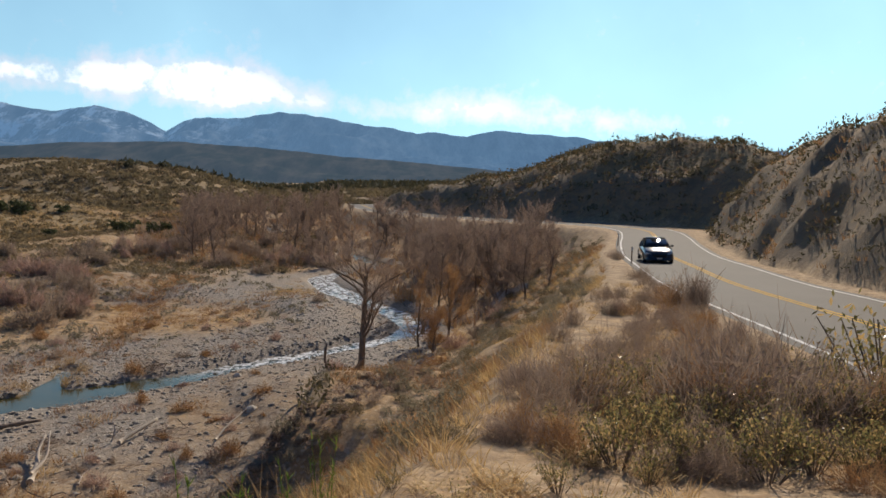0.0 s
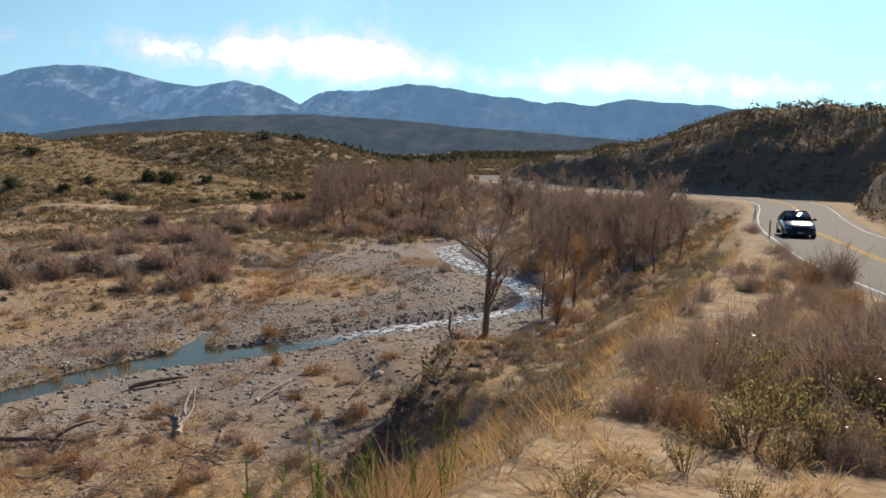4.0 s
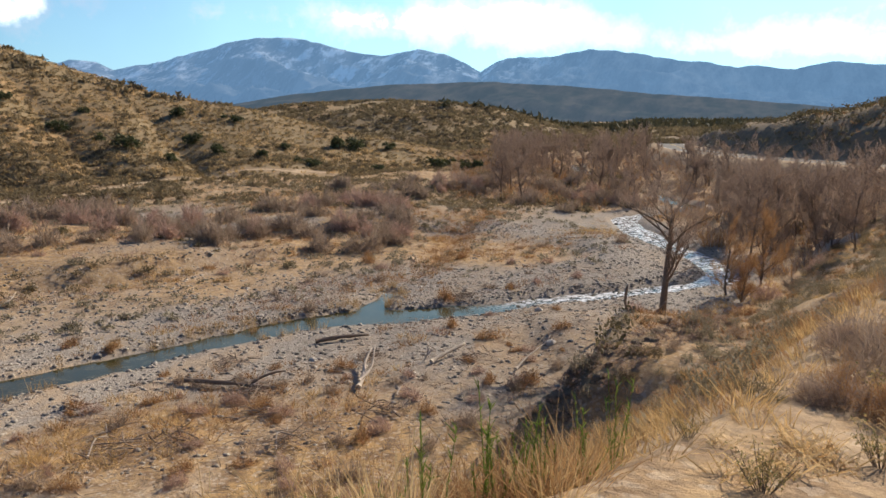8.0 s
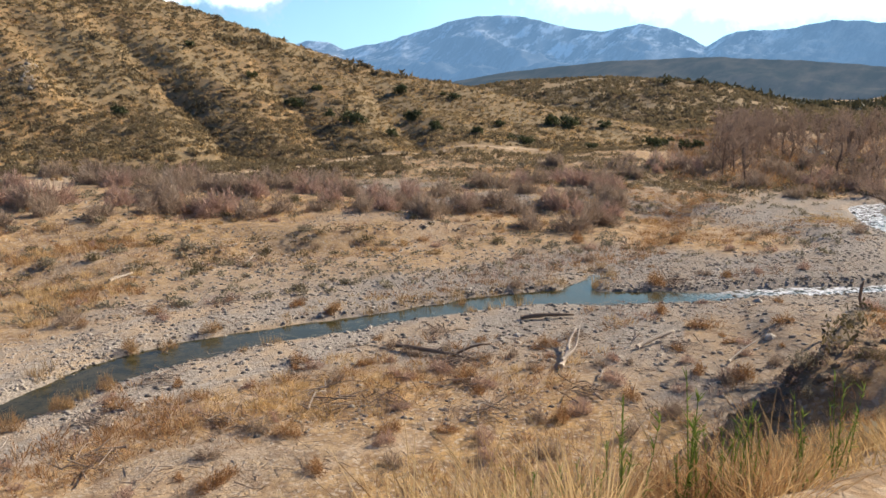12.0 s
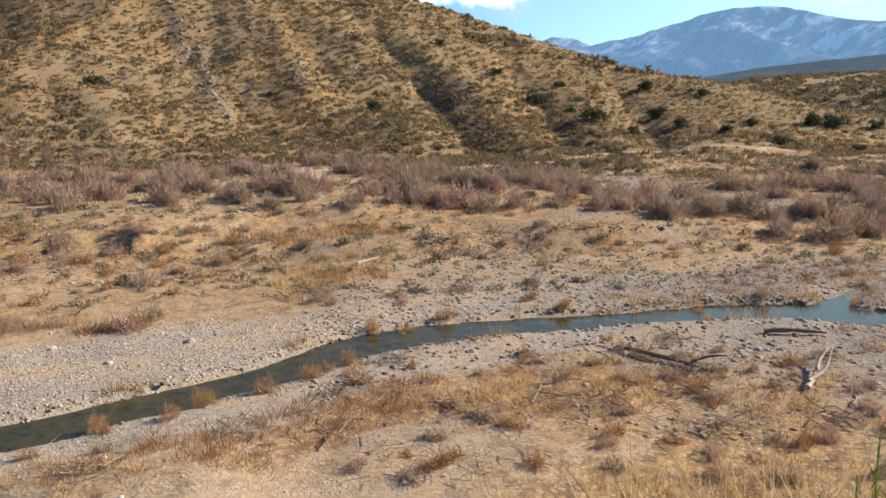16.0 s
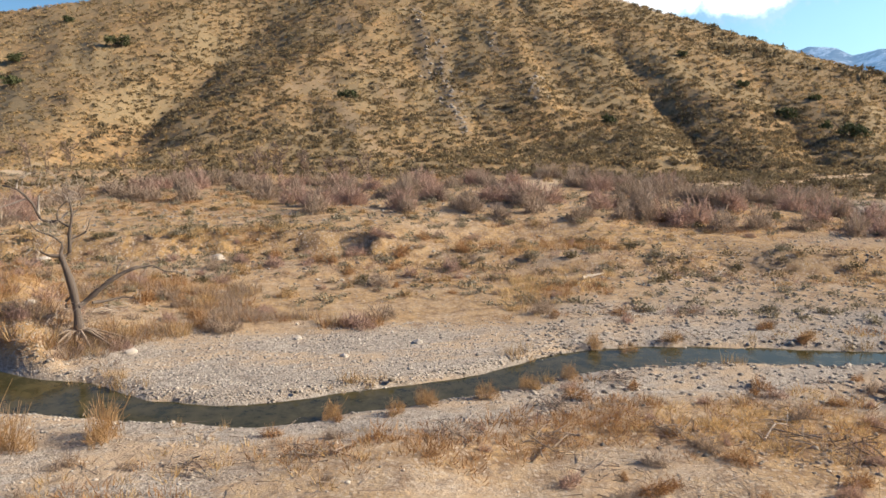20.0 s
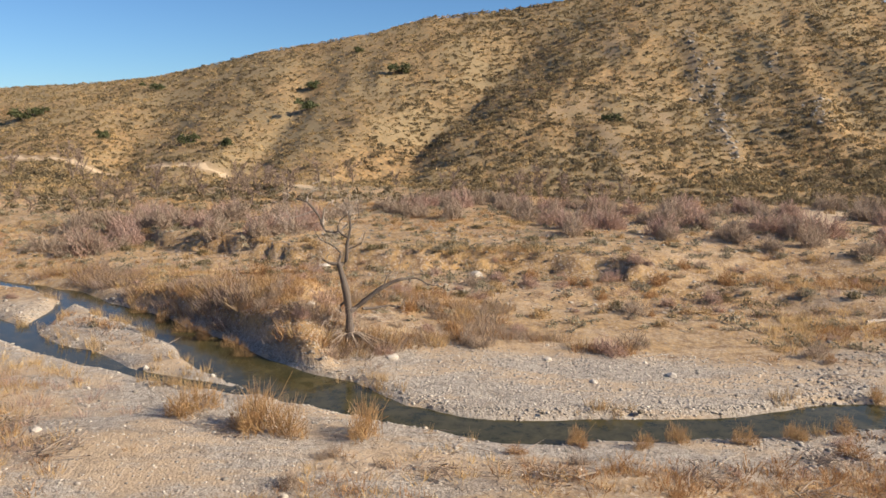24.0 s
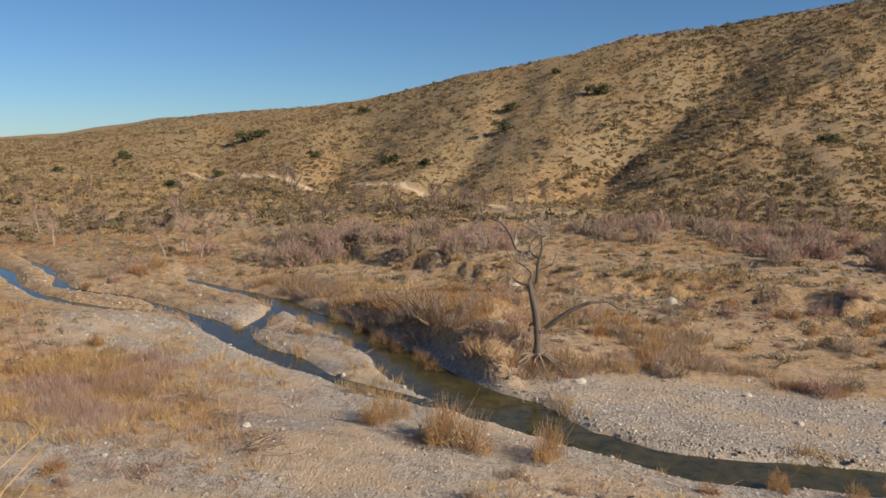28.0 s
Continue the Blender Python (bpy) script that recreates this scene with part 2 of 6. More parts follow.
# Gullies down the hill: bearing and distance of the foot, of the head, depth, width.
GULLIES = [(49.6, 130, 61.5, 238, 2.4, 3.6), (94.0, 140, 82.0, 226, 5.0, 8), (66.5, 128, 70, 236, 0.3, 5), (73, 128, 72.5, 240, 0.35, 5), (57.5, 128, 65, 225, 0.3, 5), (80, 128, 77, 215, 0.3, 5),
           (103, 142, 97, 230, 3, 7), (44, 140, 50, 215, 2.2, 5), (112, 150, 107, 250, 3, 8), (120, 160, 117, 270, 2.5, 8), (38, 145, 42, 205, 2, 5)]
# Dirt tracks and pale rock ribs on the hill.
TRACKS = [[(-180, -103), (-169, -82.5), (-164, -69), (-158, -51), (-153, -38.5), (-148, -31), (-134, -22), (-122, -17)],
          [(-86, 34), (-90, 52), (-91.6, 74), (-89.8, 81.4), (-92, 94), (-93, 104), (-86, 118), (-74, 130)], [(-92, 47), (-87, 44.6), (-75, 38), (-66, 33)]]
RIBS = [[(-211, 68.7), (-193, 64.4), (-182.5, 62.4), (-177, 60)], [(-190, 68), (-172, 63), (-154, 58.3), (-141, 55.6)], [(-166, 82), (-151, 75.5)], [(-189, 81.3), (-180, 79)]]
# Bare soil slides, and lines of thick brush in the gullies and along the hill's foot.
SLIDES = [[(-216, 52), (-203, 46.7), (-189, 41.7)], [(-180, 36), (-160, 36.2), (-141, 35), (-131, 36.4), (-127, 40)], [(-186, 47.5), (-173, 48), (-162, 48.7)], [(-172, 27), (-178, 35)]]
THICK = [[(-205, 111.4), (-172, 103), (-159, 109.4), (-147, 110), (-126, 102), (-115, 96)], [(-219, 28), (-204, 13.6), (-189, 3.6), (-181, -1.5), (-157, -9.7)],
         [(-150, 75), (-125, 67), (-122, 80), (-112, 92), (-113, 107), (-94, 104), (-79, 109), (-78, 130), (-66, 161)], [(-138, 128), (-126, 120), (-118, 104)], [(-224, 36), (-206, 24), (-190, 14), (-172, 6)], [(-222, 46), (-205, 36), (-185, 24), (-168, 14)]]
# Skyline above the road cut: bearing, distance, height.
CUT = [(-175, 90, 20), (-120, 60, 26), (-80, 45, 27), (-50, 42, 25), (-36, 46, 20), (-31, 50, 17.6), (-28.6, 50, 16.0), (-27.5, 52, 15.2), (-25.6, 64, 15.3), (-23.6, 74, 15.4), (-21.2, 92, 16.4),
       (-19.1, 104, 16.7), (-16.2, 128, 16.5), (-10.5, 152, 16.0), (-7.4, 166, 13.5), (-4.6, 176, 11.7), (-0.6, 196, 9.3), (5.4, 230, 5.4), (12, 270, 2.5)]
# Low scrub hills up the valley: bearing, distance, height.
MID = [(-12, 520, 3), (4, 520, 3), (10, 470, 3), (13.1, 450, 4.5), (17, 440, 12.6), (21, 450, 17), (25.4, 470, 19.4), (30, 480, 18.2), (35.1, 480, 14), (42, 500, 12), (60, 600, 10)]


def table(bearing, rows, k):
    return np.interp(bearing, [r[0] for r in rows], [r[k] for r in rows])


def polar(bearing, r):
    return -r * math.sin(radians(bearing)), r * math.cos(radians(bearing))


def open_bar(x, y, which=(0, 1, 2, 3)):
    """1 on the open gravel bars, 0 off them; the second is sandy."""
    out = np.zeros(np.shape(x))
    for line, wide in ((BARS[k], BAR_WIDTH[k]) for k in which):
        out = np.maximum(out, 1 - ease(along(x, y, line)[0] + 1.6 * fbm(x, y, 5, 3, 46), wide - 0.6, wide + 0.9))
    return out


def terrain(x, y):
    """Ground height, and what the ground is: gravel, hill, bare earth, cut rock (each 0 to 1)."""
    x, y = np.asarray(x, float), np.asarray(y, float)
    r, b = np.hypot(x, y), np.degrees(np.arctan2(-x, y))
    # valley floor with bars, old channels and low terraces
    floor = 0.22 * fbm(x, y, 14, 4, 3) + 0.10 * fbm(x, y, 3, 3, 5) + 0.35 * ease(r, 55, 100)
    bars = fbm(x * 0.9 + y * 0.5, y * 0.7 - x * 0.3, 26, 3, 9)
    floor += 0.5 * ease(bars, 0.0, 0.22)
    near_water = np.full(x.shape, 1e9)
    for s in STREAMS:
        d, _, (w,) = along(x, y, s, (2,))
        d = d + 0.7 * fbm(x, y, 3.6, 3, 21)
        near_water = np.minimum(near_water, d - w / 2)
    lip, lip_side, _ = along(x, y, TERRACE)
    lip = lip * np.where(lip_side > 0, 1.0, -1.0) + 2.2 * fbm(x, y, 9, 3, 33)
    floor = floor + 1.4 * ease(lip, -0.5, 0.45) * (1 - 0.9 * ease(y, 48, 64)) * (0.45 + 0.55 * ease(fbm(x, y, 24, 2, 34), -0.25, 0.1))
    floor = floor - 0.4 * np.exp(-((along(x, y, OLD_CHANNEL)[0] + 0.5 * fbm(x, y, 4, 2, 36)) / 1.5) ** 2)
    low = ease(near_water, 0.0, 7.0)
    floor = floor * (0.25 + 0.75 * low) + 0.05
    floor = np.where(near_water < 1.6, -0.55 + (floor + 0.55) * ease(near_water, -1.0, 0.55), floor)
    gravel = np.clip(1.15 - ease(near_water, 4, 15) + 0.75 * fbm(x, y, 11, 4, 40), 0, 1) * (1 - ease(r, 90, 150))
    shore = (0.55 + 1.6 * fbm(x * 1.2 - y * 0.35, y * 0.55 + x * 0.15, 9, 4, 230)) * ease(b, 8, 16) * (1 - ease(b, 80, 92)) * (1 - ease(r, 31, 36) * (1 - ease(y, 30, 40))) * (r < 45) * ease(near_water, 2.5, 6)
    gravel = gravel * (1 - 0.85 * np.clip(shore, 0, 1) * (np.hypot(x + 20, y - 36) > 7))
    gravel = np.maximum(gravel, ease(fbm(x * 1.25 - y * 0.4, y * 0.45 + x * 0.15, 12, 4, 44), 0.08, 0.28) * (1 - ease(r, 84, 120)))
    meadow = ease(b, 58, 66) * (1 - ease(b, 112, 122)) * ease(r, 40, 43) * (1 - ease(r, 58, 66)) * ease(near_water, 2.5, 4.5)
    edge = 2 + 11 * ease(r, 88, 104)
    grove = (1 - ease(b, edge, edge + 8)) * ease(r, 60, 70) * ease(near_water, 1.0, 3.0)
    gravel = np.maximum(gravel * (1 - np.maximum(0.6 * meadow, 0.85 * grove)), 0.9 * open_bar(x, y, (0, 2, 3)))
    sandy = open_bar(x, y, (1,))
    gravel = gravel * (1 - 0.75 * ease(r, 55, 64) * ease(b, 44, 56))
    gravel = gravel * (1 - 0.4 * sandy)
    # hill across the valley
    foot, top, height = (table(b, HILL, k) for k in (1, 2, 3))
    height = height - 1.7 * ease(height, 4, 16)
    wob = 5 * fbm(x, y, 40, 3, 61)
    t = (r - foot - wob) / np.maximum(top - foot, 1)
    tt = np.clip(t, 0, 1)
    body = height * (0.30 * tt ** 1.6 + 0.70 * (tt * tt * (1.6 - 0.6 * tt))) + 2.0 * ease(t, -0.02, 0.05) * ease(height, 3, 12)
    sx, sy = polar(67.0, 256)
    ang, rho = np.arctan2(x - sx, y - sy), np.hypot(x - sx, y - sy)
    relief = 1.1 * (ridged(x, y, 30, 4, 71) - 0.5) + 0.34 * (ridged(ang * 9 + 0.05 * fbm(x, y, 12, 2, 72), rho / 70, 1.0, 3, 73) - 0.55)
    face = ease(t, 0.0, 0.2) * ease(-t, -1.0, -0.75)
    body = body + relief * np.minimum(height * 0.12, 4.6) * face + 0.7 * fbm(x, y, 6, 3, 75) * face
    for fb, fr, hb, hr, deep, wide in GULLIES:
        d, _, (k,) = along(x, y, [(*polar(fb, fr), 1.0), (*polar((fb * 0.6 + hb * 0.4), fr * 0.55 + hr * 0.45), 1.2), (*polar(hb, hr), 0.25)], (2,))
        d = d + 1.2 * fbm(x, y, 9, 2, 77)
        body = body - deep * k * np.exp(-np.abs(d / wide) ** 1.4)
    body = np.where(t > 1, body - (t - 1) * (top - foot) * 0.12, body)
    hill = ease(t, -0.06, 0.03) * ease(height, 1.0, 4.0)
    body = np.maximum(body, 0) * ease(t, -0.06, 0.0)
    z = np.where(hill > 0, np.maximum(floor, floor * 0.3 + body), floor)
    # scrub hills further up the valley
    md, mh = table(b, MID, 1), table(b, MID, 2)
    t = (r - (md - 190)) / 190
    tt = np.clip(t, 0, 1)
    mid = mh * tt ** 0.8 + (ridged(x, y, 70, 4, 90) - 0.55) * mh * 0.5 * ease(t, 0, 0.3) * ease(-t, -1.0, -0.8)
    mid = np.where(r > md, mh - (r - md) * 0.03, mid) * ease(r, 240, 300)
    z = np.where(r > 240, np.maximum(z, mid), z)
    hill = np.maximum(hill, ease(mid, 1.0, 3.0))
    track = np.minimum.reduce([along(x, y, t)[0] for t in TRACKS]) + 0.5 * fbm(x, y, 4, 2, 95)
    rib = np.minimum.reduce([along(x, y, t)[0] for t in RIBS]) + 1.6 * fbm(x, y, 5, 3, 96)
    worn = 1 - ease(track, 1.3, 2.3)
    slid = 1 - ease(np.minimum.reduce([along(x, y, t)[0] for t in SLIDES]) + 3.4 * fbm(x, y, 6, 4, 97), 0.2, 3.0)
    rib = (1 - ease(rib, 0.4, 2.2)) * 0.8
    z = z + rib * 0.3
    bump = np.exp(-(((x + 49) / 7) ** 2 + ((y + 6.5) / 7) ** 2)) + 0.6 * np.exp(-(((x + 44) / 2.4) ** 2 + ((y + 4.4) / 2.4) ** 2))
    z = z + 0.85 * bump * ease(near_water, 0.6, 2.6)
    beyond = along(x, y, STREAMS[0])[1] > 0
    raised = np.where(beyond, 1.15 * ease(b, 96, 99) * (1 - ease(b, 108, 113)) * ease(near_water + 0.5 * fbm(x, y, 2.2, 3, 48), 0.25, 1.0) * (1 - ease(r, 52, 64)), 0)
    z = z + raised
    gravel = gravel * (1 - np.clip(raised * 1.2, 0, 0.95))
    # the mound, the bank and the road bench
    d, side, (zc, arc) = along(x, y, CREST, (2, 3))
    rd, rs, (zr,) = along(x, y, ROAD, (2,))
    rough = 0.22 * fbm(x, y, 5, 4, 101) + 0.10 * fbm(x, y, 1.2, 2, 103)
    td, ts, _ = along(x, y, TOE)
    td = td * np.where(ts > 0, 1.0, -1.0)
    slope = np.where(td > 0, zc * (np.maximum(td, 0) / np.maximum(td + d, 0.1)) ** 1.12, td * 0.5) + (rough - 0.7 * np.abs(fbm(x, y, 7, 2, 111)) - 0.55 * ridged(arc / 2.6 + 0.08 * d + 0.3 * fbm(x, y, 4, 2, 112), d / 16, 1.0, 3, 113) ** 2) * ease(d, 0.5, 4) * ease(td, 0, 3)
    scarp = ease(y, 22, 29) * (1 - ease(y, 35, 43)) * 3.2
    slope = np.where((td > 0) & (scarp > 0.05), np.maximum(slope, np.minimum(scarp, td * 2.4)), slope)
    lane = np.where(rs > 0, 1.0, -1.0) * rd
    mix = ease(lane, -7.0, -4.2)
    bench = zc * (1 - mix) + (zr + 0.07) * mix + rough * 0.5 * (1 - mix) * ease(d, 0, 2)
    bench = np.where(rd < 4.2, zr - 0.05 + 0.12 * ease(rd, 3.3, 3.85), bench)
    inland = side > 0
    bank = np.where(inland, bench, slope)
    z = np.where(inland, bank, np.maximum(z, bank))
    # the rock cut on the far side of the road
    cb = np.where(b > 100, b - 360, b)
    cd, ch = table(cb, CUT, 1), table(cb, CUT, 2)
    buttress = 2.8 * (ridged(x, y, 17, 3, 121) - 0.6) + 1.5 * (ridged(x, y, 5, 4, 123) - 0.5)
    recess = 9.0 * np.exp(-((x - 29) ** 2 + (y - 92) ** 2) / 60)
    s = lane - 5.4 + buttress - recess
    wall = 8.0 - 3.6 * ease(y, 58, 96)
    rise = np.where(s < 0, 0, np.minimum(s * 1.35, wall) + np.maximum(s - wall / 1.35, 0) * 0.6)
    cap = EYE_Z + (ch - EYE_Z) * np.clip(r / cd, 0.2, 1.0) - np.maximum(r - cd, 0) * 0.08 - 1.2 * np.abs(fbm(x, y, 18, 3, 131)) + 0.5 + 0.9 * ease(cb, -23, -20) * (1 - ease(cb, -9, -5))
    cut = np.minimum(zr + rise, np.maximum(cap, zr + 0.5 * np.minimum(rise, 2)))
    cut = cut + (1.1 * fbm(x, y, 3.2, 4, 133) + 0.9 * (ridged(x, y, 2.6, 3, 135) - 0.5)) * ease(s, 0.3, 2.5) * (1 - 0.6 * ease(s, 6, 12))
    is_cut = inland & (lane > 4.2) & (s > 0)
    z = np.where(is_cut, cut, z)
    rock = np.where(is_cut, ease(s, 0, 0.8) * (1 - ease(s, 5.0, 9.0)), 0)
    hill = np.where(inland, np.where(is_cut, ease(s, 5, 9), 0.0), hill * (slope < z))
    gravel = np.where(inland | (slope > floor - 0.2), 0, gravel)
    bare = np.where(inland, ease(rd, 3.0, 4.0) * (1 - ease(rd, 5.2, 6.5)), 0)
    bare = np.maximum(bare, np.where(inland & (lane < -4.5), 0.55 + 0.8 * fbm(x, y, 2.5, 3, 141), 0))
    bare = np.maximum(bare, np.where((side < 0) & (slope > floor), 0.45 + 0.4 * fbm(x, y, 3, 3, 140), 0))
    rock = np.maximum(rock, np.where((side < 0) & (slope > floor) & (scarp > 0.5) & (td < 2.0) & (td > -0.4), 1.0, 0))
    bare = np.minimum(bare, 0.8)
    bare = np.where(side < 0, np.maximum(np.maximum(np.maximum(bare, worn), 0.5 * slid), 0.2 * sandy), bare)
    rock = np.where(side < 0, np.maximum(rock, rib), rock)
    return z, gravel, hill, np.clip(bare, 0, 1), rock


def ground_z(x, y):
    return terrain(np.atleast_1d(np.asarray(x, float)), np.atleast_1d(np.asarray(y, float)))[0]


# ---- materials of the setting ----
def ground_material():
    n = Nodes("dry_riverbed_ground")
    zone = n.attribute("zone")
    gravel, hill, bare = zone[0], zone[1], zone[2]
    rock, grey = n.attribute("rock")[:2]
    fine, mid, broad = n.noise(9, 5, 0.65), n.noise(1.1, 6, 0.65), n.noise(0.16, 5, 0.6)
    sand = n.mix(fine, (0.42, 0.30, 0.185), (0.62, 0.47, 0.31))
    straw = n.mix(fine, (0.42, 0.25, 0.10), (0.66, 0.44, 0.19))
    litter = n.mix(mid, (0.17, 0.10, 0.055), (0.40, 0.27, 0.15))
    patch = n.noise(0.5, 6, 0.7, (1.0, 0.45, 1.0))
    flat = n.mix(n.ramp(patch, (0.52, 0.0), (0.64, 0.9)), n.mix(n.ramp(mid, (0.4, 0.0), (0.6, 1.0)), litter, straw), sand)
    flat = n.mix(n.ramp(n.noise(1.9, 6, 0.75), (0.37, 0.75), (0.47, 0.0)), flat, (0.16, 0.105, 0.065))
    flat = n.mix(n.ramp(n.cells(13), (0.16, 0.7), (0.30, 0.0)), flat, (0.19, 0.14, 0.095))
    flat = n.mix(n.ramp(n.cells(9), (0.70, 0.0), (0.84, 0.6)), flat, (0.64, 0.54, 0.42))
    stone = n.mix(n.ramp(n.cells(5.5), (0.0, 0.0), (1.0, 1.0)), (0.18, 0.157, 0.133), (0.60, 0.525, 0.43))
    stone = n.mix(n.ramp(n.cells(14), (0.35, 0.0), (0.65, 0.8)), stone, (0.50, 0.435, 0.355))
    stone = n.mix(n.ramp(n.cells(21), (0.62, 0.0), (0.78, 0.75)), stone, (0.18, 0.145, 0.11))
    stone = n.mix(n.ramp(n.noise(0.35, 6, 0.7, (1.0, 0.4, 1.0)), (0.48, 0.0), (0.58, 0.8)), stone, sand)
    stone = n.mix(n.ramp(n.noise(0.8, 6, 0.75), (0.36, 0.55), (0.47, 0.0)), stone, (0.23, 0.18, 0.13))
    stone = n.mix(n.math("MULTIPLY", grey, 0.65), stone, n.mix(n.ramp(n.cells(8), (0.1, 0.0), (0.9, 1.0)), (0.13, 0.115, 0.10), (0.40, 0.355, 0.305)))
    color = n.mix(n.math("MULTIPLY", gravel, n.ramp(n.math("ADD", n.math("MULTIPLY", mid, 0.7), n.math("MULTIPLY", gravel, 0.4)), (0.38, 0.0), (0.56, 1.0))), flat, stone)
    soil = n.mix(n.ramp(n.noise(0.5, 6, 0.7), (0.35, 0.0), (0.65, 1.0)), (0.33, 0.19, 0.085), (0.60, 0.38, 0.17))
    soil = n.mix(n.ramp(n.noise(1.1, 6, 0.7), (0.44, 0.0), (0.53, 0.8)), soil, (0.25, 0.185, 0.105))
    soil = n.mix(n.ramp(n.noise(3.2, 4, 0.7), (0.40, 0.7), (0.52, 0.0)), soil, (0.20, 0.15, 0.085))
    soil = n.mix(n.ramp(n.noise(0.05, 4, 0.6), (0.36, 0.0), (0.56, 0.75)), soil, (0.30, 0.235, 0.135))
    color = n.mix(hill, color, soil)
    earth = n.mix(n.ramp(n.noise(2.2, 6, 0.75), (0.38, 0.0), (0.62, 1.0)), (0.25, 0.17, 0.10), (0.54, 0.40, 0.25))
    color = n.mix(bare, color, earth)
    color = n.mix(n.ramp(bare, (0.84, 0.0), (0.96, 0.9)), color, (0.60, 0.46, 0.30))
    cliff = n.mix(n.noise(0.6, 6, 0.7, (1, 1, 2.5)), (0.13, 0.10, 0.07), (0.34, 0.26, 0.17))
    color = n.mix(rock, color, n.mix(n.ramp(mid, (0.48, 0.0), (0.62, 0.8)), cliff, (0.34, 0.23, 0.12)))
    high = n.math("ADD", n.math("MULTIPLY", n.noise(3.5, 6, 0.7), 1.0), n.math("MULTIPLY", n.math("MULTIPLY", n.cells(11, "Distance"), gravel), -0.4))
    n.bump(high, 0.7, 0.12)
    return n.done(color, 0.95, gloss=0.2)


def polar_sheet(name, bearings, radii, height, mat):
    """A sheet of ground laid out on rings round the mound."""
    bb, rr = np.meshgrid(np.radians(bearings), radii)
    x, y = 0.13 - rr * np.sin(bb), rr * np.cos(bb) - 0.17
    z, *zones = height(x, y)
    m, k = x.shape
    i = np.arange((m - 1) * (k - 1))
    i = i // (k - 1) * k + i % (k - 1)
    me = mesh_of(name, np.stack([x, y, z], -1), np.stack([i, i + k, i + k + 1, i + 1], -1), mat, True)
    return me, zones


def colour_layer(me, name, *channels):
    a = me.attributes.new(name, "FLOAT_COLOR", "POINT")
    c = np.ones((len(me.vertices), 4), np.float32)
    for k, ch in enumerate(channels):
        c[:, k] = np.asarray(ch).ravel()
    a.data.foreach_set("color", c.ravel())


GROUND = ground_material()
bearings = np.concatenate([np.arange(-180, -42, 2.0), np.arange(-42, -33, 0.5), np.arange(-33, 136, 0.28), np.arange(136, 141, 0.5), np.arange(141, 180.1, 1.5)])
radii = np.concatenate([[0.001, 0.2], 0.5 * 1.019 ** np.arange(0, 374), np.geomspace(600, 4700, 40)])
me, (gravel, hill, bare, rock) = polar_sheet("ground", bearings, radii, terrain, GROUND)
colour_layer(me, "zone", gravel, hill, bare)
corner = np.empty(len(me.vertices) * 3, np.float32)
me.vertices.foreach_get("co", corner)
x, y = corner[0::3], corner[1::3]
colour_layer(me, "rock", rock, ease(y + 0.25 * x + 9 * fbm(x, y, 16, 3, 150), 19, 38) * (1 - ease(np.hypot(x, y), 110, 140)))
ground = tagged(new("ground", me), "dry gravel riverbed and scrub-covered desert slopes", "ground", kind="structure")


def water_material():
    n = Nodes("stream_water")
    n.space = n.tree.nodes.new("ShaderNodeTexCoord").outputs["Object"]
    n.bump(n.noise(3.2, 5, 0.65), 0.12, 0.05)
    n.bsdf.inputs["IOR"].default_value = 1.33
    bed = n.mix(n.ramp(n.noise(1.3, 5, 0.7), (0.35, 0.0), (0.65, 1.0)), (0.036, 0.035, 0.014), (0.088, 0.074, 0.033))
    # Sun glints on the riffle, put into the colour as white patches.
    sun_glint = n.math("MULTIPLY", n.attribute("zone")[0], n.ramp(n.noise(2.6, 6, 0.75), (0.44, 0.0), (0.56, 1.0)))
    return n.done(n.mix(sun_glint, bed, (0.80, 0.82, 0.84)), n.mix(sun_glint, (0.05, 0.05, 0.05), (0.6, 0.6, 0.6)), gloss=0.28)


def strip(line, half, z, cross=(-1, 0, 1)):
    """A band along a smooth line: corners and quads."""
    p = np.asarray(line)[:, :2]
    d = np.gradient(p, axis=0)
    nrm = np.stack([d[:, 1], -d[:, 0]], -1) / np.linalg.norm(d, axis=1)[:, None]
    k = len(cross)
    v = np.concatenate([np.stack([*(p + nrm * (np.asarray(half) * c)[:, None]).T, z], -1)[:, None] for c in cross], 1).reshape(-1, 3)
    i = np.arange((len(p) - 1) * (k - 1))
    i = i // (k - 1) * k + i % (k - 1)
    return v, np.stack([i, i + 1, i + k + 1, i + k], -1)


WATER = water_material()
for k, s in enumerate(STREAMS):
    v, f = strip(s, s[:, 2] / 2 + 1.3, np.full(len(s), WATER_Z - 0.004 * k))
    me = mesh_of("water", v, f, WATER, True)
    # Upstream stretch that carries the painted glints.
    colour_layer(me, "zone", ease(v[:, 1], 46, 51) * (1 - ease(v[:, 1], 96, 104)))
    tagged(new("water", me), "shallow clear stream over gravel", "stream", kind="structure")


# ---- road ----
def asphalt_material():
    n = Nodes("worn_asphalt")
    c = n.mix(n.noise(40, 3), (0.12, 0.112, 0.10), (0.19, 0.178, 0.16))
    c = n.mix(n.ramp(n.noise(0.5, 4), (0.4, 0.0), (0.65, 0.5)), c, (0.18, 0.168, 0.15))
    n.bump(n.noise(60, 2), 0.3, 0.01)
    return n.done(c, 0.88, gloss=0.2)


def paint_material(name, color):
    n = Nodes(name)
    return n.done(n.mix(n.ramp(n.noise(6, 5, 0.7), (0.45, 0.0), (0.75, 0.8)), color, (0.2, 0.19, 0.18)), 0.9, gloss=0.1)


v, f = strip(ROAD, np.full(len(ROAD), 3.75), ROAD[:, 2], np.linspace(-1, 1, 7))
v[:, 2] += 0.02
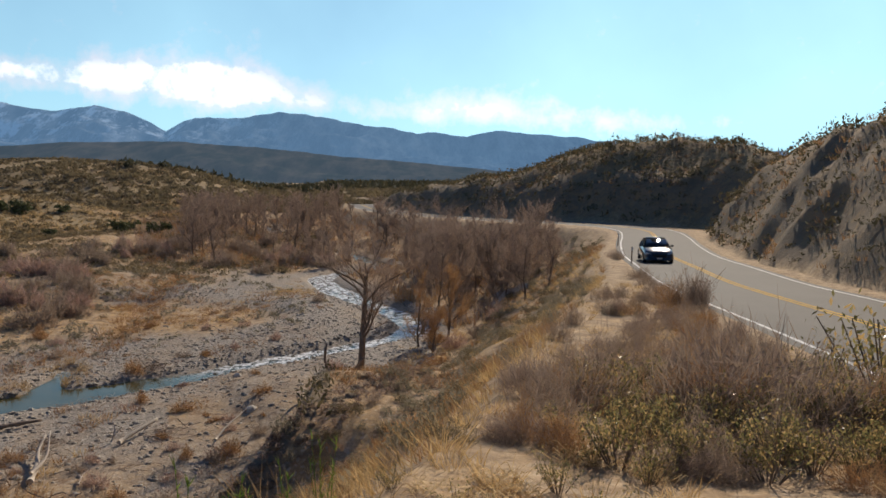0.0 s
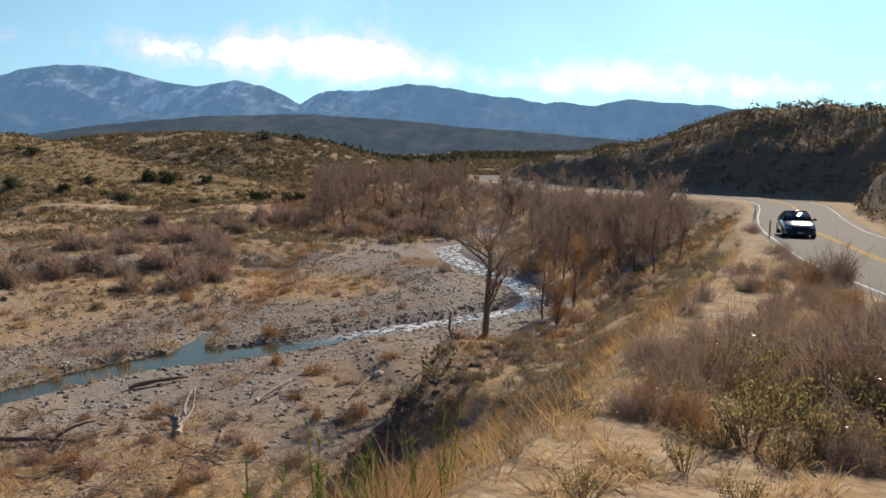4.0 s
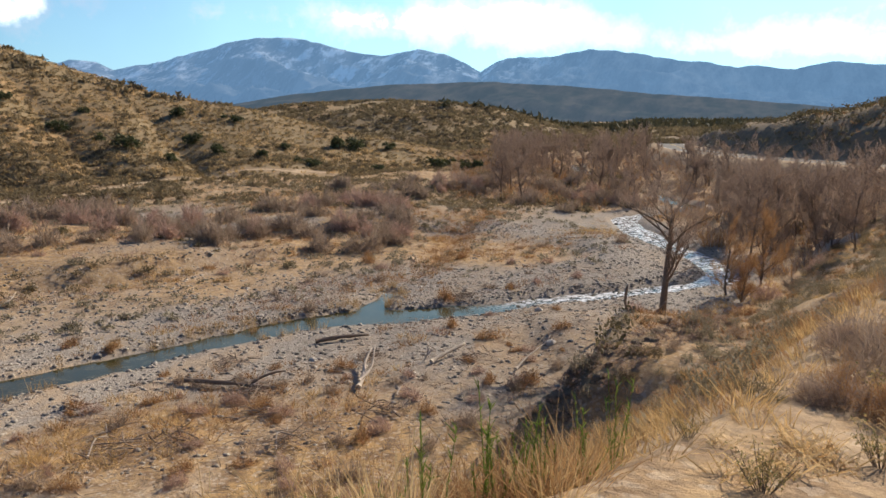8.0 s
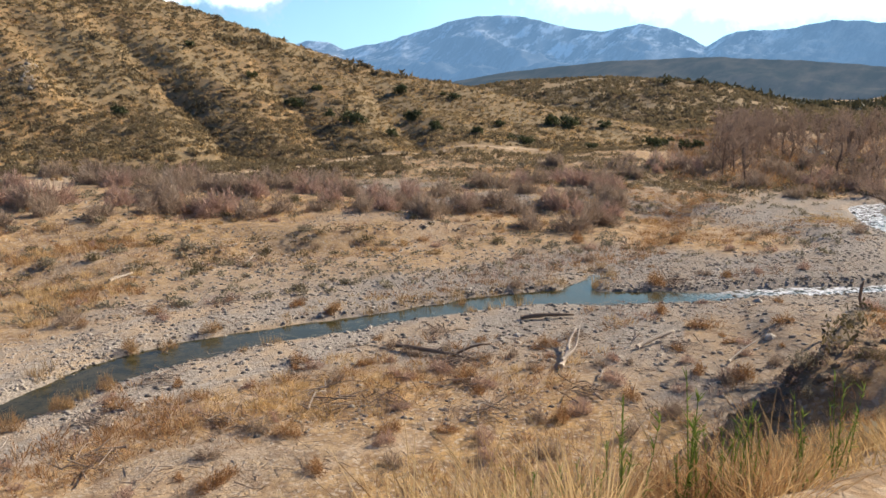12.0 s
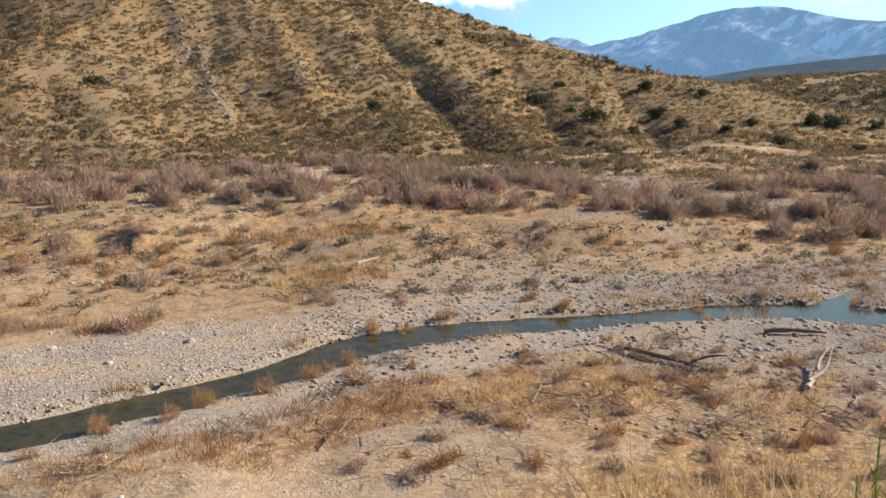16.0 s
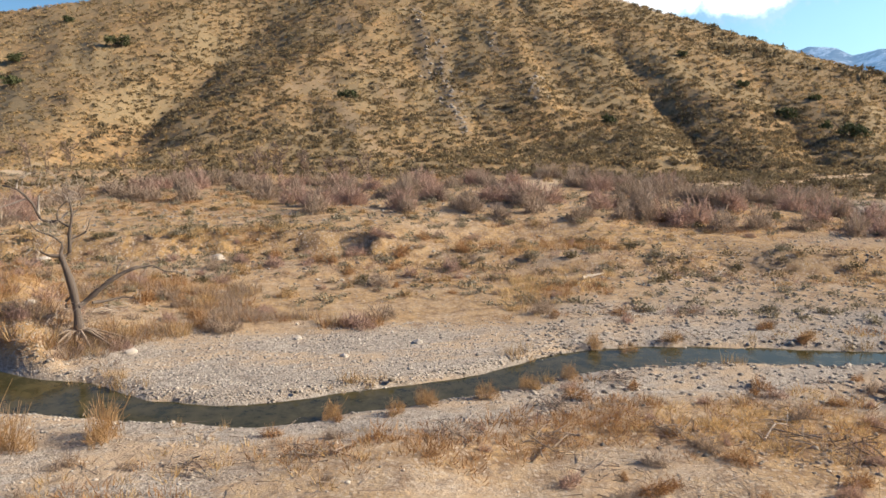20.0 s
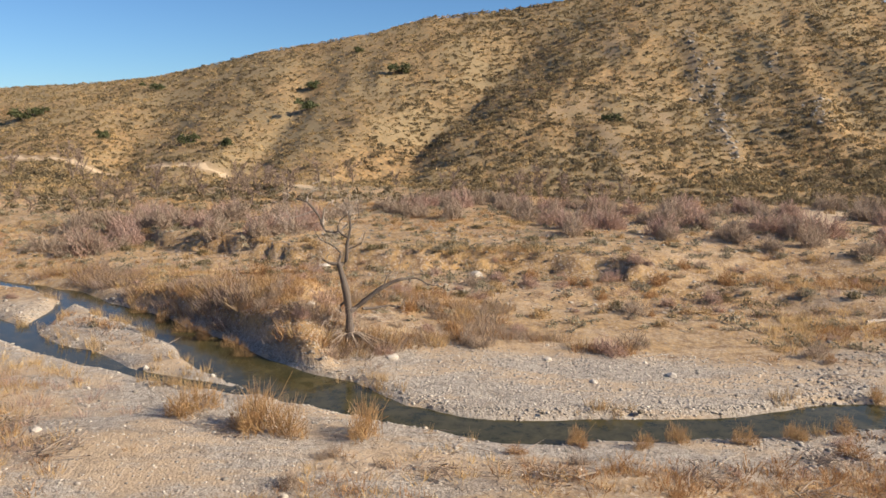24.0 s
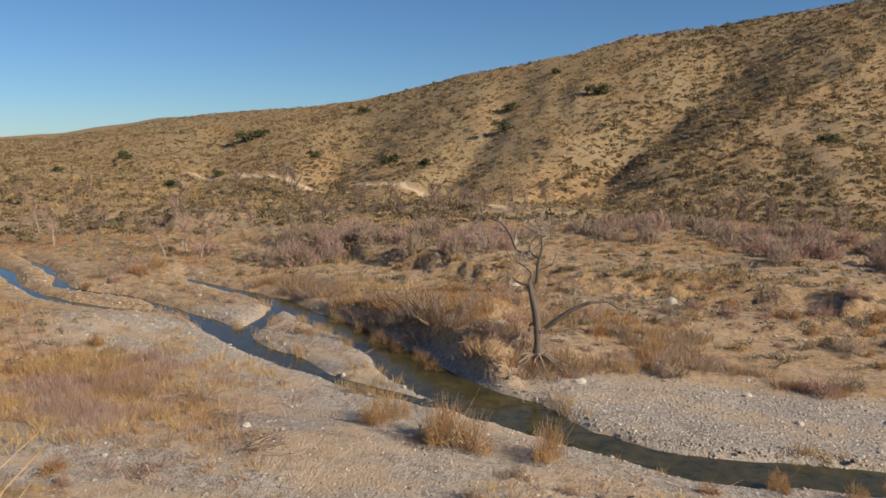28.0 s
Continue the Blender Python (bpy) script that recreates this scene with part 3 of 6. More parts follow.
road = tagged(new("road", mesh_of("road", v, f, asphalt_material(), True)), "worn two-lane asphalt mountain road", "road", kind="structure")


def road_line(offset, width, mat, label):
    p = ROAD[:, :2]
    d = np.gradient(p, axis=0)
    nrm = np.stack([d[:, 1], -d[:, 0]], -1) / np.linalg.norm(d, axis=1)[:, None]
    line = np.column_stack([p + nrm * offset, ROAD[:, 2]])
    v, f = strip(line, np.full(len(line), width / 2), line[:, 2] + 0.026)
    tagged(new("trim", mesh_of("trim", v, f, mat)), label, "road marking", kind="structure")


YELLOW, WHITE = paint_material("yellow_road_paint", (0.70, 0.42, 0.05)), paint_material("white_road_paint", (0.80, 0.80, 0.77))
road_line(-0.11, 0.12, YELLOW, "double yellow painted centre line")
road_line(0.11, 0.12, YELLOW, "double yellow painted centre line")
road_line(-3.2, 0.13, WHITE, "white painted road edge line")
road_line(3.2, 0.13, WHITE, "white painted road edge line")

# ---- distance ----
PLATEAU = [(-40, -1.0), (-14, -0.6), (-5.8, 0.2), (1.9, 0.9), (7.4, 1.3), (13.1, 1.9), (19, 2.2), (25.4, 2.0), (31.6, 1.4), (36.2, 0.6), (45, -0.3), (60, -0.6)]
MOUNTAINS = [(-40, 1.0), (-25, 1.6), (-16.6, 2.1), (-12.4, 2.4), (-8.9, 2.8), (-6.2, 3.0), (-3.8, 3.3), (-1.6, 2.75), (0.5, 3.1), (2, 3.0), (4.2, 3.4), (5.6, 3.5), (8.2, 4.0), (11.6, 4.35), (14.3, 3.9),
             (17.1, 3.9), (19, 2.95), (21.4, 4.1), (23.4, 4.5), (25.7, 4.0), (28.8, 4.4), (31.1, 5.1), (34.5, 5.05), (36.4, 4.7), (39, 3.9), (40.4, 3.5), (43.6, 2.9), (44.6, 3.3), (46.2, 3.4), (48, 2.9), (60, 1.5)]


def range_height(rows, near, far, spurs, size, fine):
    def height(x, y):
        r, b = np.hypot(x, y), np.degrees(np.arctan2(-x, y))
        el = np.interp(b, [q[0] for q in rows], [q[1] for q in rows]) + fine * fbm(b, b * 0 + 3, 1.2, 4, 7)
        top = EYE_Z + far * np.tan(np.radians(el))
        t = np.clip((r - near) / (far - near), 0, 1)
        z = top * t ** 1.15
        z = z - top * spurs * (1 - ridged(x, y, size, 5, 13)) * np.sin(np.pi * np.clip(t, 0, 1)) ** 0.7
        return (np.where(r > far, top - (r - far) * 0.5, z), t)
    return height


def haze_material(name, low, high, haze_glow, strength, snow=False, rate=0.011):
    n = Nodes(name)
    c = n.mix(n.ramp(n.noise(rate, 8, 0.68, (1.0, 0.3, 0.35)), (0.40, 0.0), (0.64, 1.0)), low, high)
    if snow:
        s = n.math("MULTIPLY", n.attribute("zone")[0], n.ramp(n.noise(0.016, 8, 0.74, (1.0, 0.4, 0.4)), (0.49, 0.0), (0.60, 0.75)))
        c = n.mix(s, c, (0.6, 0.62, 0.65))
    # Haze of the distance is put in as an even bluish emission.
    n.bsdf.inputs["Emission Color"].default_value = (*haze_glow, 1)
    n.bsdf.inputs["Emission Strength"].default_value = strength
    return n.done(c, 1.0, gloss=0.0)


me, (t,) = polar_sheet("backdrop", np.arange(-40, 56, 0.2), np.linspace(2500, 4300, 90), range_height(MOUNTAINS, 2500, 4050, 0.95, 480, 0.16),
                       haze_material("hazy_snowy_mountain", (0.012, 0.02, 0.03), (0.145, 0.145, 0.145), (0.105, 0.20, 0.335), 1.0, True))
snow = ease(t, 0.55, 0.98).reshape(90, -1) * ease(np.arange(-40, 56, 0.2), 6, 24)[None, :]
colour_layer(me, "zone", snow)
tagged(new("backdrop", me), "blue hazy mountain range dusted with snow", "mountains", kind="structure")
# The ridge glows faintly blue in place of the haze before it.
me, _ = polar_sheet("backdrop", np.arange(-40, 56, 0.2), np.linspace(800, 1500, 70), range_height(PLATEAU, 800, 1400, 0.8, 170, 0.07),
                    haze_material("hazy_dark_wooded_mesa", (0.014, 0.020, 0.016), (0.075, 0.066, 0.052), (0.055, 0.082, 0.115), 1.0, rate=0.03))
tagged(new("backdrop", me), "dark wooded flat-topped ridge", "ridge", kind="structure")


# ---- plants: shapes ----
rng = np.random.default_rng(11)


def unit(v):
    return v / np.maximum(np.linalg.norm(v, axis=-1, keepdims=True), 1e-9)


def blades(base, tip, width):
    """Thin tapering blades, one triangle each."""
    n = len(base)
    side = unit(np.cross(tip - base, rng.normal(size=(n, 3)))) * (np.broadcast_to(width, n) / 2)[:, None]
    return np.stack([base - side, base + side, tip], 1).reshape(-1, 3), np.arange(3 * n).reshape(-1, 3)


def bent_blades(base, tip, width, droop):
    """Blades in two pieces whose upper half leans over."""
    n = len(base)
    w = np.broadcast_to(width, n)[:, None] / 2
    side = unit(np.cross(tip - base, rng.normal(size=(n, 3))))
    mid = base + (tip - base) * 0.55
    mid[:, 2] += np.linalg.norm(tip - base, axis=1) * droop
    v = np.stack([base - side * w, base + side * w, mid - side * w * 0.8, mid + side * w * 0.8, tip], 1).reshape(-1, 3)
    k = np.arange(n)[:, None] * 5
    return v, np.concatenate([k + [0, 1, 3], k + [0, 3, 2], k + [2, 3, 4]])


def leaves(centre, size, upright=0.0):
    """Small pointed leaves of two triangles."""
    n = len(centre)
    a = rng.normal(size=(n, 3))
    a[:, 2] += upright
    a = unit(a)
    b = unit(np.cross(a, rng.normal(size=(n, 3))))
    s = np.broadcast_to(size, n)[:, None]
    v = np.stack([centre - a * s, centre + b * s * 0.38, centre + a * s, centre - b * s * 0.38], 1).reshape(-1, 3)
    k = np.arange(n)[:, None] * 4
    return v, np.concatenate([k + [0, 1, 2], k + [0, 2, 3]])


def tubes(segments, sides=6):
    """Tapered pipes from rows of (start, end, radius, radius)."""
    p, q = np.array([s[0] for s in segments]), np.array([s[1] for s in segments])
    r0, r1 = np.array([s[2] for s in segments]), np.array([s[3] for s in segments])
    d = unit(q - p)
    a = unit(np.cross(d, np.where(np.abs(d[:, 2:3]) > 0.9, [[1.0, 0, 0]], [[0, 0, 1.0]])))
    b = np.cross(d, a)
    t = np.arange(sides) / sides * 2 * np.pi
    ring = a[:, None] * np.cos(t)[None, :, None] + b[:, None] * np.sin(t)[None, :, None]
    v = np.concatenate([p[:, None] + ring * r0[:, None, None], q[:, None] + ring * r1[:, None, None]], 1).reshape(-1, 3)
    k = np.arange(len(p))[:, None, None] * 2 * sides
    i, j = np.arange(sides), (np.arange(sides) + 1) % sides
    f = np.stack([np.stack([i, j, j + sides], -1), np.stack([i, j + sides, i + sides], -1)], 1).reshape(1, -1, 3) + k
    return v, f.reshape(-1, 3)


def limb_skin(segments, sides=6):
    """Pipes of one limb knit into a single skin: chains share rings, forks are tied inside the wood."""
    v, f = tubes(segments, sides)
    ends = {tuple(np.round(s[1], 5)): k for k, s in enumerate(segments)}
    f = f.copy()
    extra = []
    for k, s in enumerate(segments):
        j = ends.get(tuple(np.round(s[0], 5)))
        if j is not None and j != k:
            near = [int(np.argmin(np.linalg.norm(v[j * 2 * sides + sides:(j + 1) * 2 * sides] - v[k * 2 * sides], axis=1)))]
            swap = {k * 2 * sides + q: j * 2 * sides + sides + (q + near[0]) % sides for q in range(sides)}
            rows = f[k * 2 * sides:(k + 1) * 2 * sides]
            f[k * 2 * sides:(k + 1) * 2 * sides] = np.vectorize(lambda q: swap.get(int(q), int(q)))(rows)
        elif k:
            mids = [np.linalg.norm((np.asarray(q[0]) + q[1]) / 2 - s[0]) if q is not s else 1e9 for q in segments]
            j = int(np.argmin(mids))
            extra.append((k * 2 * sides, k * 2 * sides + 1, j * 2 * sides + sides))
    return v, np.concatenate([f, np.array(extra, int).reshape(-1, 3)])


def dome(n, rx, rz, low=0.0):
    """Points through half an uneven ellipsoid that stands on the ground."""
    d = unit(rng.normal(size=(n, 3)))
    d[:, 2] = np.abs(d[:, 2])
    lump = 0.72 + 0.36 * np.sin(d[:, 0] * 4.1 + rx * 9) * np.cos(d[:, 1] * 3.7 + rz * 5)
    return d * (rng.uniform(0.35, 1, n) ** 0.5 * lump)[:, None] * [rx, rx, rz] + [0, 0, low]


def scrub_shape(n, rx, rz, leaf):
    return leaves(dome(n, rx, rz, 0.04), rng.uniform(0.6, 1.3, n) * leaf, 0.4)


def tuft_shape(n, radius, height, width, spread=0.6, droop=0.06):
    a, r = rng.uniform(0, 2 * np.pi, n), radius * rng.uniform(0, 1, n) ** 0.6
    base = np.stack([np.cos(a) * r, np.sin(a) * r, np.full(n, -0.03)], -1)
    out = rng.uniform(0.1, 1, n) * spread
    h = height * rng.uniform(0.45, 1, n)
    a2 = a + rng.normal(0, 0.5, n)
    tip = base + np.stack([np.cos(a2) * out * h, np.sin(a2) * out * h, h], -1)
    return bent_blades(base, tip, width * rng.uniform(0.6, 1.2, n), droop)


def low_tuft(n, radius, height, width, spread=0.7):
    v, f = tuft_shape(n, radius, height, width, spread)
    v = v.reshape(-1, 5, 3)[:, [0, 1, 4]].reshape(-1, 3)
    return v, np.arange(len(v)).reshape(-1, 3)


def bent_straw(n, radius, height):
    """Fallen curled stalks lying over one another."""
    a, r = rng.uniform(0, 2 * np.pi, n), radius * rng.uniform(0, 1, n) ** 0.5
    base = np.stack([np.cos(a) * r, np.sin(a) * r, rng.uniform(0, 0.03, n)], -1)
    way = rng.uniform(0, 2 * np.pi, n)
    tip = base + np.stack([np.cos(way), np.sin(way), rng.uniform(-0.05, 0.35, n)], -1) * (radius * rng.uniform(0.5, 1.2, n))[:, None]
    return bent_blades(base, tip, 0.009, height / radius)


def willow_shape(n, radius, height, width):
    """A fan of bare upright stems with side twigs."""
    a, r = rng.uniform(0, 2 * np.pi, n), radius * 0.6 * rng.uniform(0, 1, n) ** 0.5
    base = np.stack([np.cos(a) * r, np.sin(a) * r, np.full(n, -0.05)], -1)
    h = height * rng.uniform(0.45, 1, n) * (1.1 - 0.45 * (r / radius) ** 2)
    lean = radius * 0.55 * rng.uniform(0.2, 1.1, n)
    tip = base + np.stack([np.cos(a) * lean, np.sin(a) * lean, h], -1) + rng.normal(0, 0.08, (n, 3)) * height * 0.5
    k = rng.integers(0, n, n * 3)
    t = rng.uniform(0.25, 0.95, n * 3)[:, None]
    b2 = base[k] + (tip[k] - base[k]) * t
    t2 = b2 + unit(unit(tip[k] - base[k]) + rng.normal(0, 0.45, (n * 3, 3))) * (height * rng.uniform(0.12, 0.34, n * 3))[:, None]
    return blades(base, tip, width * 1.5), blades(b2, t2, width)


def puff_shape(n, radius, height, width):
    """A rounded bare bush: a few stems, and fine twigs that fill an uneven dome."""
    stems = limb_skin([(np.array([0, 0, -0.1]), np.array([*rng.normal(0, 0.45 * radius, 2), height * rng.uniform(0.45, 0.85)]), width * 0.9, width * 0.35) for _ in range(11)], 4)
    c = np.concatenate([dome(n // 3, radius * q, height * h, 0.05) + [radius * ox, radius * oy, 0] for q, h, ox, oy in ((0.75, 0.95, 0, 0), (0.6, 0.8, 0.45, 0.25), (0.6, 0.7, -0.35, -0.4))])
    out = unit(c * [0.8, 0.8, 0.6] + [0, 0, 0.35 * height] + rng.normal(0, 0.4 * radius, c.shape))
    return stems, blades(c - out * 0.16 * height, c + out * (height * rng.uniform(0.06, 0.2, len(c)))[:, None], width * 1.5)


def grow(seed, height, radius, limbs, spread=0.9, wob=0.10, first=0.3, lean=(0, 0), twigs=7, gnarl=0.16, depth=3, whole=False):
    """A bare tree: pipes of the trunk, pipes of each limb, and its twigs."""
    g = np.random.default_rng(seed)
    trunk, arms, fine = [], [], []

    def shoot(p, d, length, rad, level, out):
        steps = 5 if level == 0 else 4
        for k in range(steps):
            d = d + g.normal(0, wob if level == 0 else gnarl, 3) + np.array([0, 0, 0.05 if level else 0.02])
            d = d / np.linalg.norm(d)
            q = p + d * length / steps
            r2 = rad * (0.86 if level == 0 else 0.78)
            if level == depth and not whole:
                fine.append((p, q + d * length * 0.1))
            else:
                out.append((p, q, rad, r2))
            if level < depth:
                start = 0 if level else int(first * steps)
                if k >= start:
                    count = limbs / (steps - start) if level == 0 else 1.7
                    for _ in range(int(count + g.uniform(0, 1))):
                        a = g.uniform(0, 2 * np.pi)
                        s = np.array([np.cos(a), np.sin(a), g.uniform(0.1, 0.8)]) * spread + d * (0.5 if level == 0 else 0.9)
                        mine = [] if level == 0 else out
                        shoot(p + (q - p) * g.uniform(0.2, 1), s / np.linalg.norm(s), length * g.uniform(0.36, 0.62), r2 * g.uniform(0.42, 0.65), level + 1, mine)
                        if level == 0:
                            arms.append(mine)
            if level >= depth - 1:
                for _ in range(twigs):
                    s = d + g.normal(0, 0.6, 3) + np.array([0, 0, 0.15])
                    a = p + (q - p) * g.uniform(0, 1)
                    fine.append((a, a + s / np.linalg.norm(s) * height * g.uniform(0.03, 0.09)))
            p, rad = q, r2

    d0 = np.array([lean[0], lean[1], 1.0])
    shoot(np.array([0, 0, -0.15]), d0 / np.linalg.norm(d0), height * 0.72, radius, 0, trunk)
    return trunk, arms, fine


def scattered(shapes, x, y, size, tall=1.0, sink=0.0):
    """Many copies of small shapes in one mesh, each turned and sized its own way."""
    z = ground_z(x, y) - sink
    which = rng.integers(0, len(shapes), len(x))
    size = np.broadcast_to(size, len(x))
    out = []
    for k, (v, f) in enumerate(shapes):
        m = np.flatnonzero(which == k)
        if not len(m):
            continue
        a = rng.uniform(0, 2 * np.pi, len(m))
        c, s = np.cos(a)[:, None], np.sin(a)[:, None]
        vx = (v[None, :, 0] * c - v[None, :, 1] * s) * size[m, None] + x[m, None]
        vy = (v[None, :, 0] * s + v[None, :, 1] * c) * size[m, None] + y[m, None]
        vz = v[None, :, 2] * size[m, None] * tall + z[m, None]
        out.append((np.stack([vx, vy, vz], -1).reshape(-1, 3), (f[None] + (np.arange(len(m)) * len(v))[:, None, None]).reshape(-1, 3)))
    return joined(out)


def ring_points(n, b0, b1, r0, r1, power=0.5):
    b, r = np.radians(rng.uniform(b0, b1, n)), (r0 ** (1 / power) + (r1 ** (1 / power) - r0 ** (1 / power)) * rng.uniform(0, 1, n)) ** power
    return -r * np.sin(b), r * np.cos(b)


def stuff(name, shapes, x, y, size, mat, label, category, tall=1.0, sink=0.0):
    v, f = scattered(shapes, x, y, size, tall, sink)
    return tagged(new(name, mesh_of(name, v, f, mat)), label, category, kind="stuff")


def water_gap(x, y):
    """Distance from the nearest stream's edge."""
    best = np.full(np.shape(x), 1e9)
    for s in STREAMS:
        d, _, (w,) = along(x, y, s, (2,))
        best = np.minimum(best, d - w / 2)
    return best


def plant_material(name, dark, light, glow=0.25, rough=0.8, third=None):
    """Stems or leaves: tone varies leaf by leaf and plant by plant, and light comes through."""
    n = Nodes(name)
    c = n.mix(n.island(), dark, light)
    if third:
        c = n.mix(n.ramp(n.math("FRACT", n.math("MULTIPLY", n.island(), 7.3), 0), (0.6, 0.0), (0.7, 1.0)), c, third)
    c = n.mix(n.ramp(n.noise(0.9, 3), (0.3, 0.0), (0.7, 0.35)), c, n.mix(0.5, c, dark))
    n.done(c, rough, gloss=0.25)
    t = n.tree.nodes.new("ShaderNodeBsdfTranslucent")
    n.put(t.inputs["Color"], c)
    m = n.tree.nodes.new("ShaderNodeMixShader")
    m.inputs[0].default_value = glow
    n.link(n.bsdf.outputs[0], m.inputs[1]), n.link(t.outputs[0], m.inputs[2])
    n.link(m.outputs[0], n.tree.nodes["Material Output"].inputs["Surface"])
    return n.mat


def bark_material(name, dark, light):
    n = Nodes(name)
    c = n.mix(n.noise(3, 5, 0.65, (4, 4, 0.8)), dark, light)
    n.bump(n.noise(9, 4, 0.6, (4, 4, 0.6)), 0.6, 0.03)
    return n.done(c, 0.9, gloss=0.2)


SCRUB = plant_material("hill_scrub_leaves", (0.175, 0.13, 0.07), (0.385, 0.29, 0.155), 0.4, third=(0.46, 0.34, 0.175))
BUSHY = plant_material("grey_olive_hill_brush", (0.135, 0.106, 0.06), (0.30, 0.235, 0.135), 0.35)
STRAW = plant_material("dry_grass_straw", (0.44, 0.28, 0.11), (0.80, 0.58, 0.29), 0.35)
RUST = plant_material("rusty_dry_brush", (0.27, 0.14, 0.065), (0.58, 0.36, 0.17), 0.3)
PINK = plant_material("pinkish_bare_willow", (0.33, 0.215, 0.165), (0.64, 0.46, 0.37), 0.35)
SAGE = plant_material("grey_sage_leaves", (0.19, 0.165, 0.105), (0.44, 0.38, 0.265), 0.25)
TWIG = plant_material("bare_twigs", (0.23, 0.165, 0.125), (0.50, 0.38, 0.295), 0.3)
GREEN = plant_material("dark_juniper_leaves", (0.045, 0.058, 0.024), (0.17, 0.175, 0.078), 0.2)
OLIVE = plant_material("olive_chaparral", (0.060, 0.058, 0.030), (0.17, 0.15, 0.08), 0.15)
GLOSSY = plant_material("waxy_shrub_leaves", (0.095, 0.093, 0.038), (0.29, 0.245, 0.10), 0.58, 0.3, third=(0.46, 0.32, 0.14))
FRESH = plant_material("fresh_green_stems", (0.12, 0.19, 0.03), (0.26, 0.33, 0.07), 0.35)
HAZEL = plant_material("grey_brown_bare_brush", (0.26, 0.195, 0.14), (0.53, 0.415, 0.315), 0.3)
BLOND = plant_material("pale_blond_grass", (0.46, 0.31, 0.14), (0.84, 0.65, 0.37), 0.35)
TAWNY = plant_material("tawny_reeds", (0.34, 0.22, 0.10), (0.66, 0.47, 0.24), 0.3)
REED = plant_material("orange_reed_stems", (0.33, 0.195, 0.09), (0.62, 0.42, 0.21), 0.35)
CHAPARRAL = plant_material("olive_brown_chaparral", (0.10, 0.085, 0.045), (0.25, 0.20, 0.105), 0.2)
BARK = bark_material("cottonwood_bark", (0.10, 0.075, 0.055), (0.27, 0.21, 0.16))
PALE = bark_material("weathered_dead_wood", (0.30, 0.25, 0.20), (0.62, 0.54, 0.45))
DRIFT = bark_material("sun_dried_driftwood", (0.21, 0.16, 0.12), (0.46, 0.37, 0.28))
SNAGWOOD = bark_material("grey_dead_wood", (0.075, 0.06, 0.05), (0.22, 0.18, 0.15))
DARKWOOD = bark_material("dark_driftwood", (0.13, 0.095, 0.07), (0.30, 0.23, 0.175))

# ---- plants: the hill ----
x, y = ring_points(74000, 8, 137, 118, 295)
z, gravel, hill, bare, rock = terrain(x, y)
b = np.degrees(np.arctan2(-x, y))
face = ease(b, 32, 44) * (1 - ease(b, 86, 93))
keep = (hill > 0.25) & (bare < 0.6) & (rng.uniform(-1.0, 1.0, len(x)) < 0.95 + 0.3 * face - 1.3 * bare + 0.9 * fbm(x, y, 26, 3, 201) - 0.5 * ease(fbm(x, y, 9, 2, 202), 0.1, 0.5) - 1.2 * (rock > 0.3))
shapes = [scrub_shape(10, 0.68, 0.42, 0.31) for _ in range(12)]
stuff("hill_scrub", shapes, x[keep], y[keep], rng.uniform(0.45, 1.2, keep.sum()) * (0.9 + 0.1 * face[keep]), SCRUB, "low grey-brown desert scrub dotting the hillside", "scrub")
x, y = ring_points(20000, 14, 137, 106, 270, 0.6)
z, gravel, hill, bare, rock = terrain(x, y)
b = np.degrees(np.arctan2(-x, y))
thick = np.minimum.reduce([along(x, y, t)[0] for t in THICK]) + 3 * fbm(x, y, 14, 3, 203)
keep = ((hill > 0.05) | (y < x * -1.2)) & (bare < 0.3) & (rng.uniform(0, 1, len(x)) < 0.17 + 0.48 * ease(b, 40, 56) * (1 - ease(b, 87, 93)) + 0.8 * fbm(x, y, 18, 3, 204) + 0.85 * (1 - ease(thick, 2, 9)) + 0.25 * (1 - ease(z, 2, 10)))
stuff("hill_bushes", [scrub_shape(24, 1.15, 0.78, 0.33) for _ in range(8)], x[keep], y[keep], rng.uniform(0.4, 1.2, keep.sum()), BUSHY, "larger olive-brown bushes scattered over the hill", "bushes")
x, y = ring_points(15000, 8, 137, 118, 280)
keep = terrain(x, y)[2] > 0.25
stuff("hill_grass", [low_tuft(9, 0.5, 0.5, 0.16) for _ in range(4)], x[keep], y[keep], rng.uniform(0.6, 1.5, keep.sum()), STRAW, "dry golden bunch grass on the hillside", "grass")
x, y = ring_points(16000, -10, 52, 215, 520)
keep = ((terrain(x, y)[2] > 0.3) & (fbm(x, y, 40, 3, 205) > -0.25)) | ((np.hypot(x, y) > 240) & (x > -150) & (ground_z(x, y) < 4))
stuff("far_scrub", [scrub_shape(12, 1.6, 0.9, 0.7) for _ in range(6)], x[keep], y[keep], rng.uniform(0.6, 1.5, keep.sum()), BUSHY, "olive chaparral on far low hills", "scrub")
x, y = ring_points(6500, 8, 64, 94, 168)
z, gravel, hill, bare, rock = terrain(x, y)
keep = (z < 8) & (bare < 0.3) & (gravel < 0.6) & (fbm(x, y, 14, 3, 206) > -0.22) & (along(x, y, CREST)[1] < 0)
stuff("foothill_brush", [scrub_shape(18, 0.95, 0.75, 0.22) for _ in range(6)], x[keep], y[keep], rng.uniform(0.4, 1.2, keep.sum()), BUSHY, "grey-olive brush along the foot of the hill", "brush")
x, y = ring_points(2400, -14, 22, 400, 860)
stuff("far_woods", [scrub_shape(9, 2.6, 2.6, 1.5) for _ in range(4)], x, y, rng.uniform(0.7, 1.5, len(x)), OLIVE, "distant dark woods on the valley floor", "woods")
x, y = ring_points(12000, -34, 10, 28, 260, 0.7)
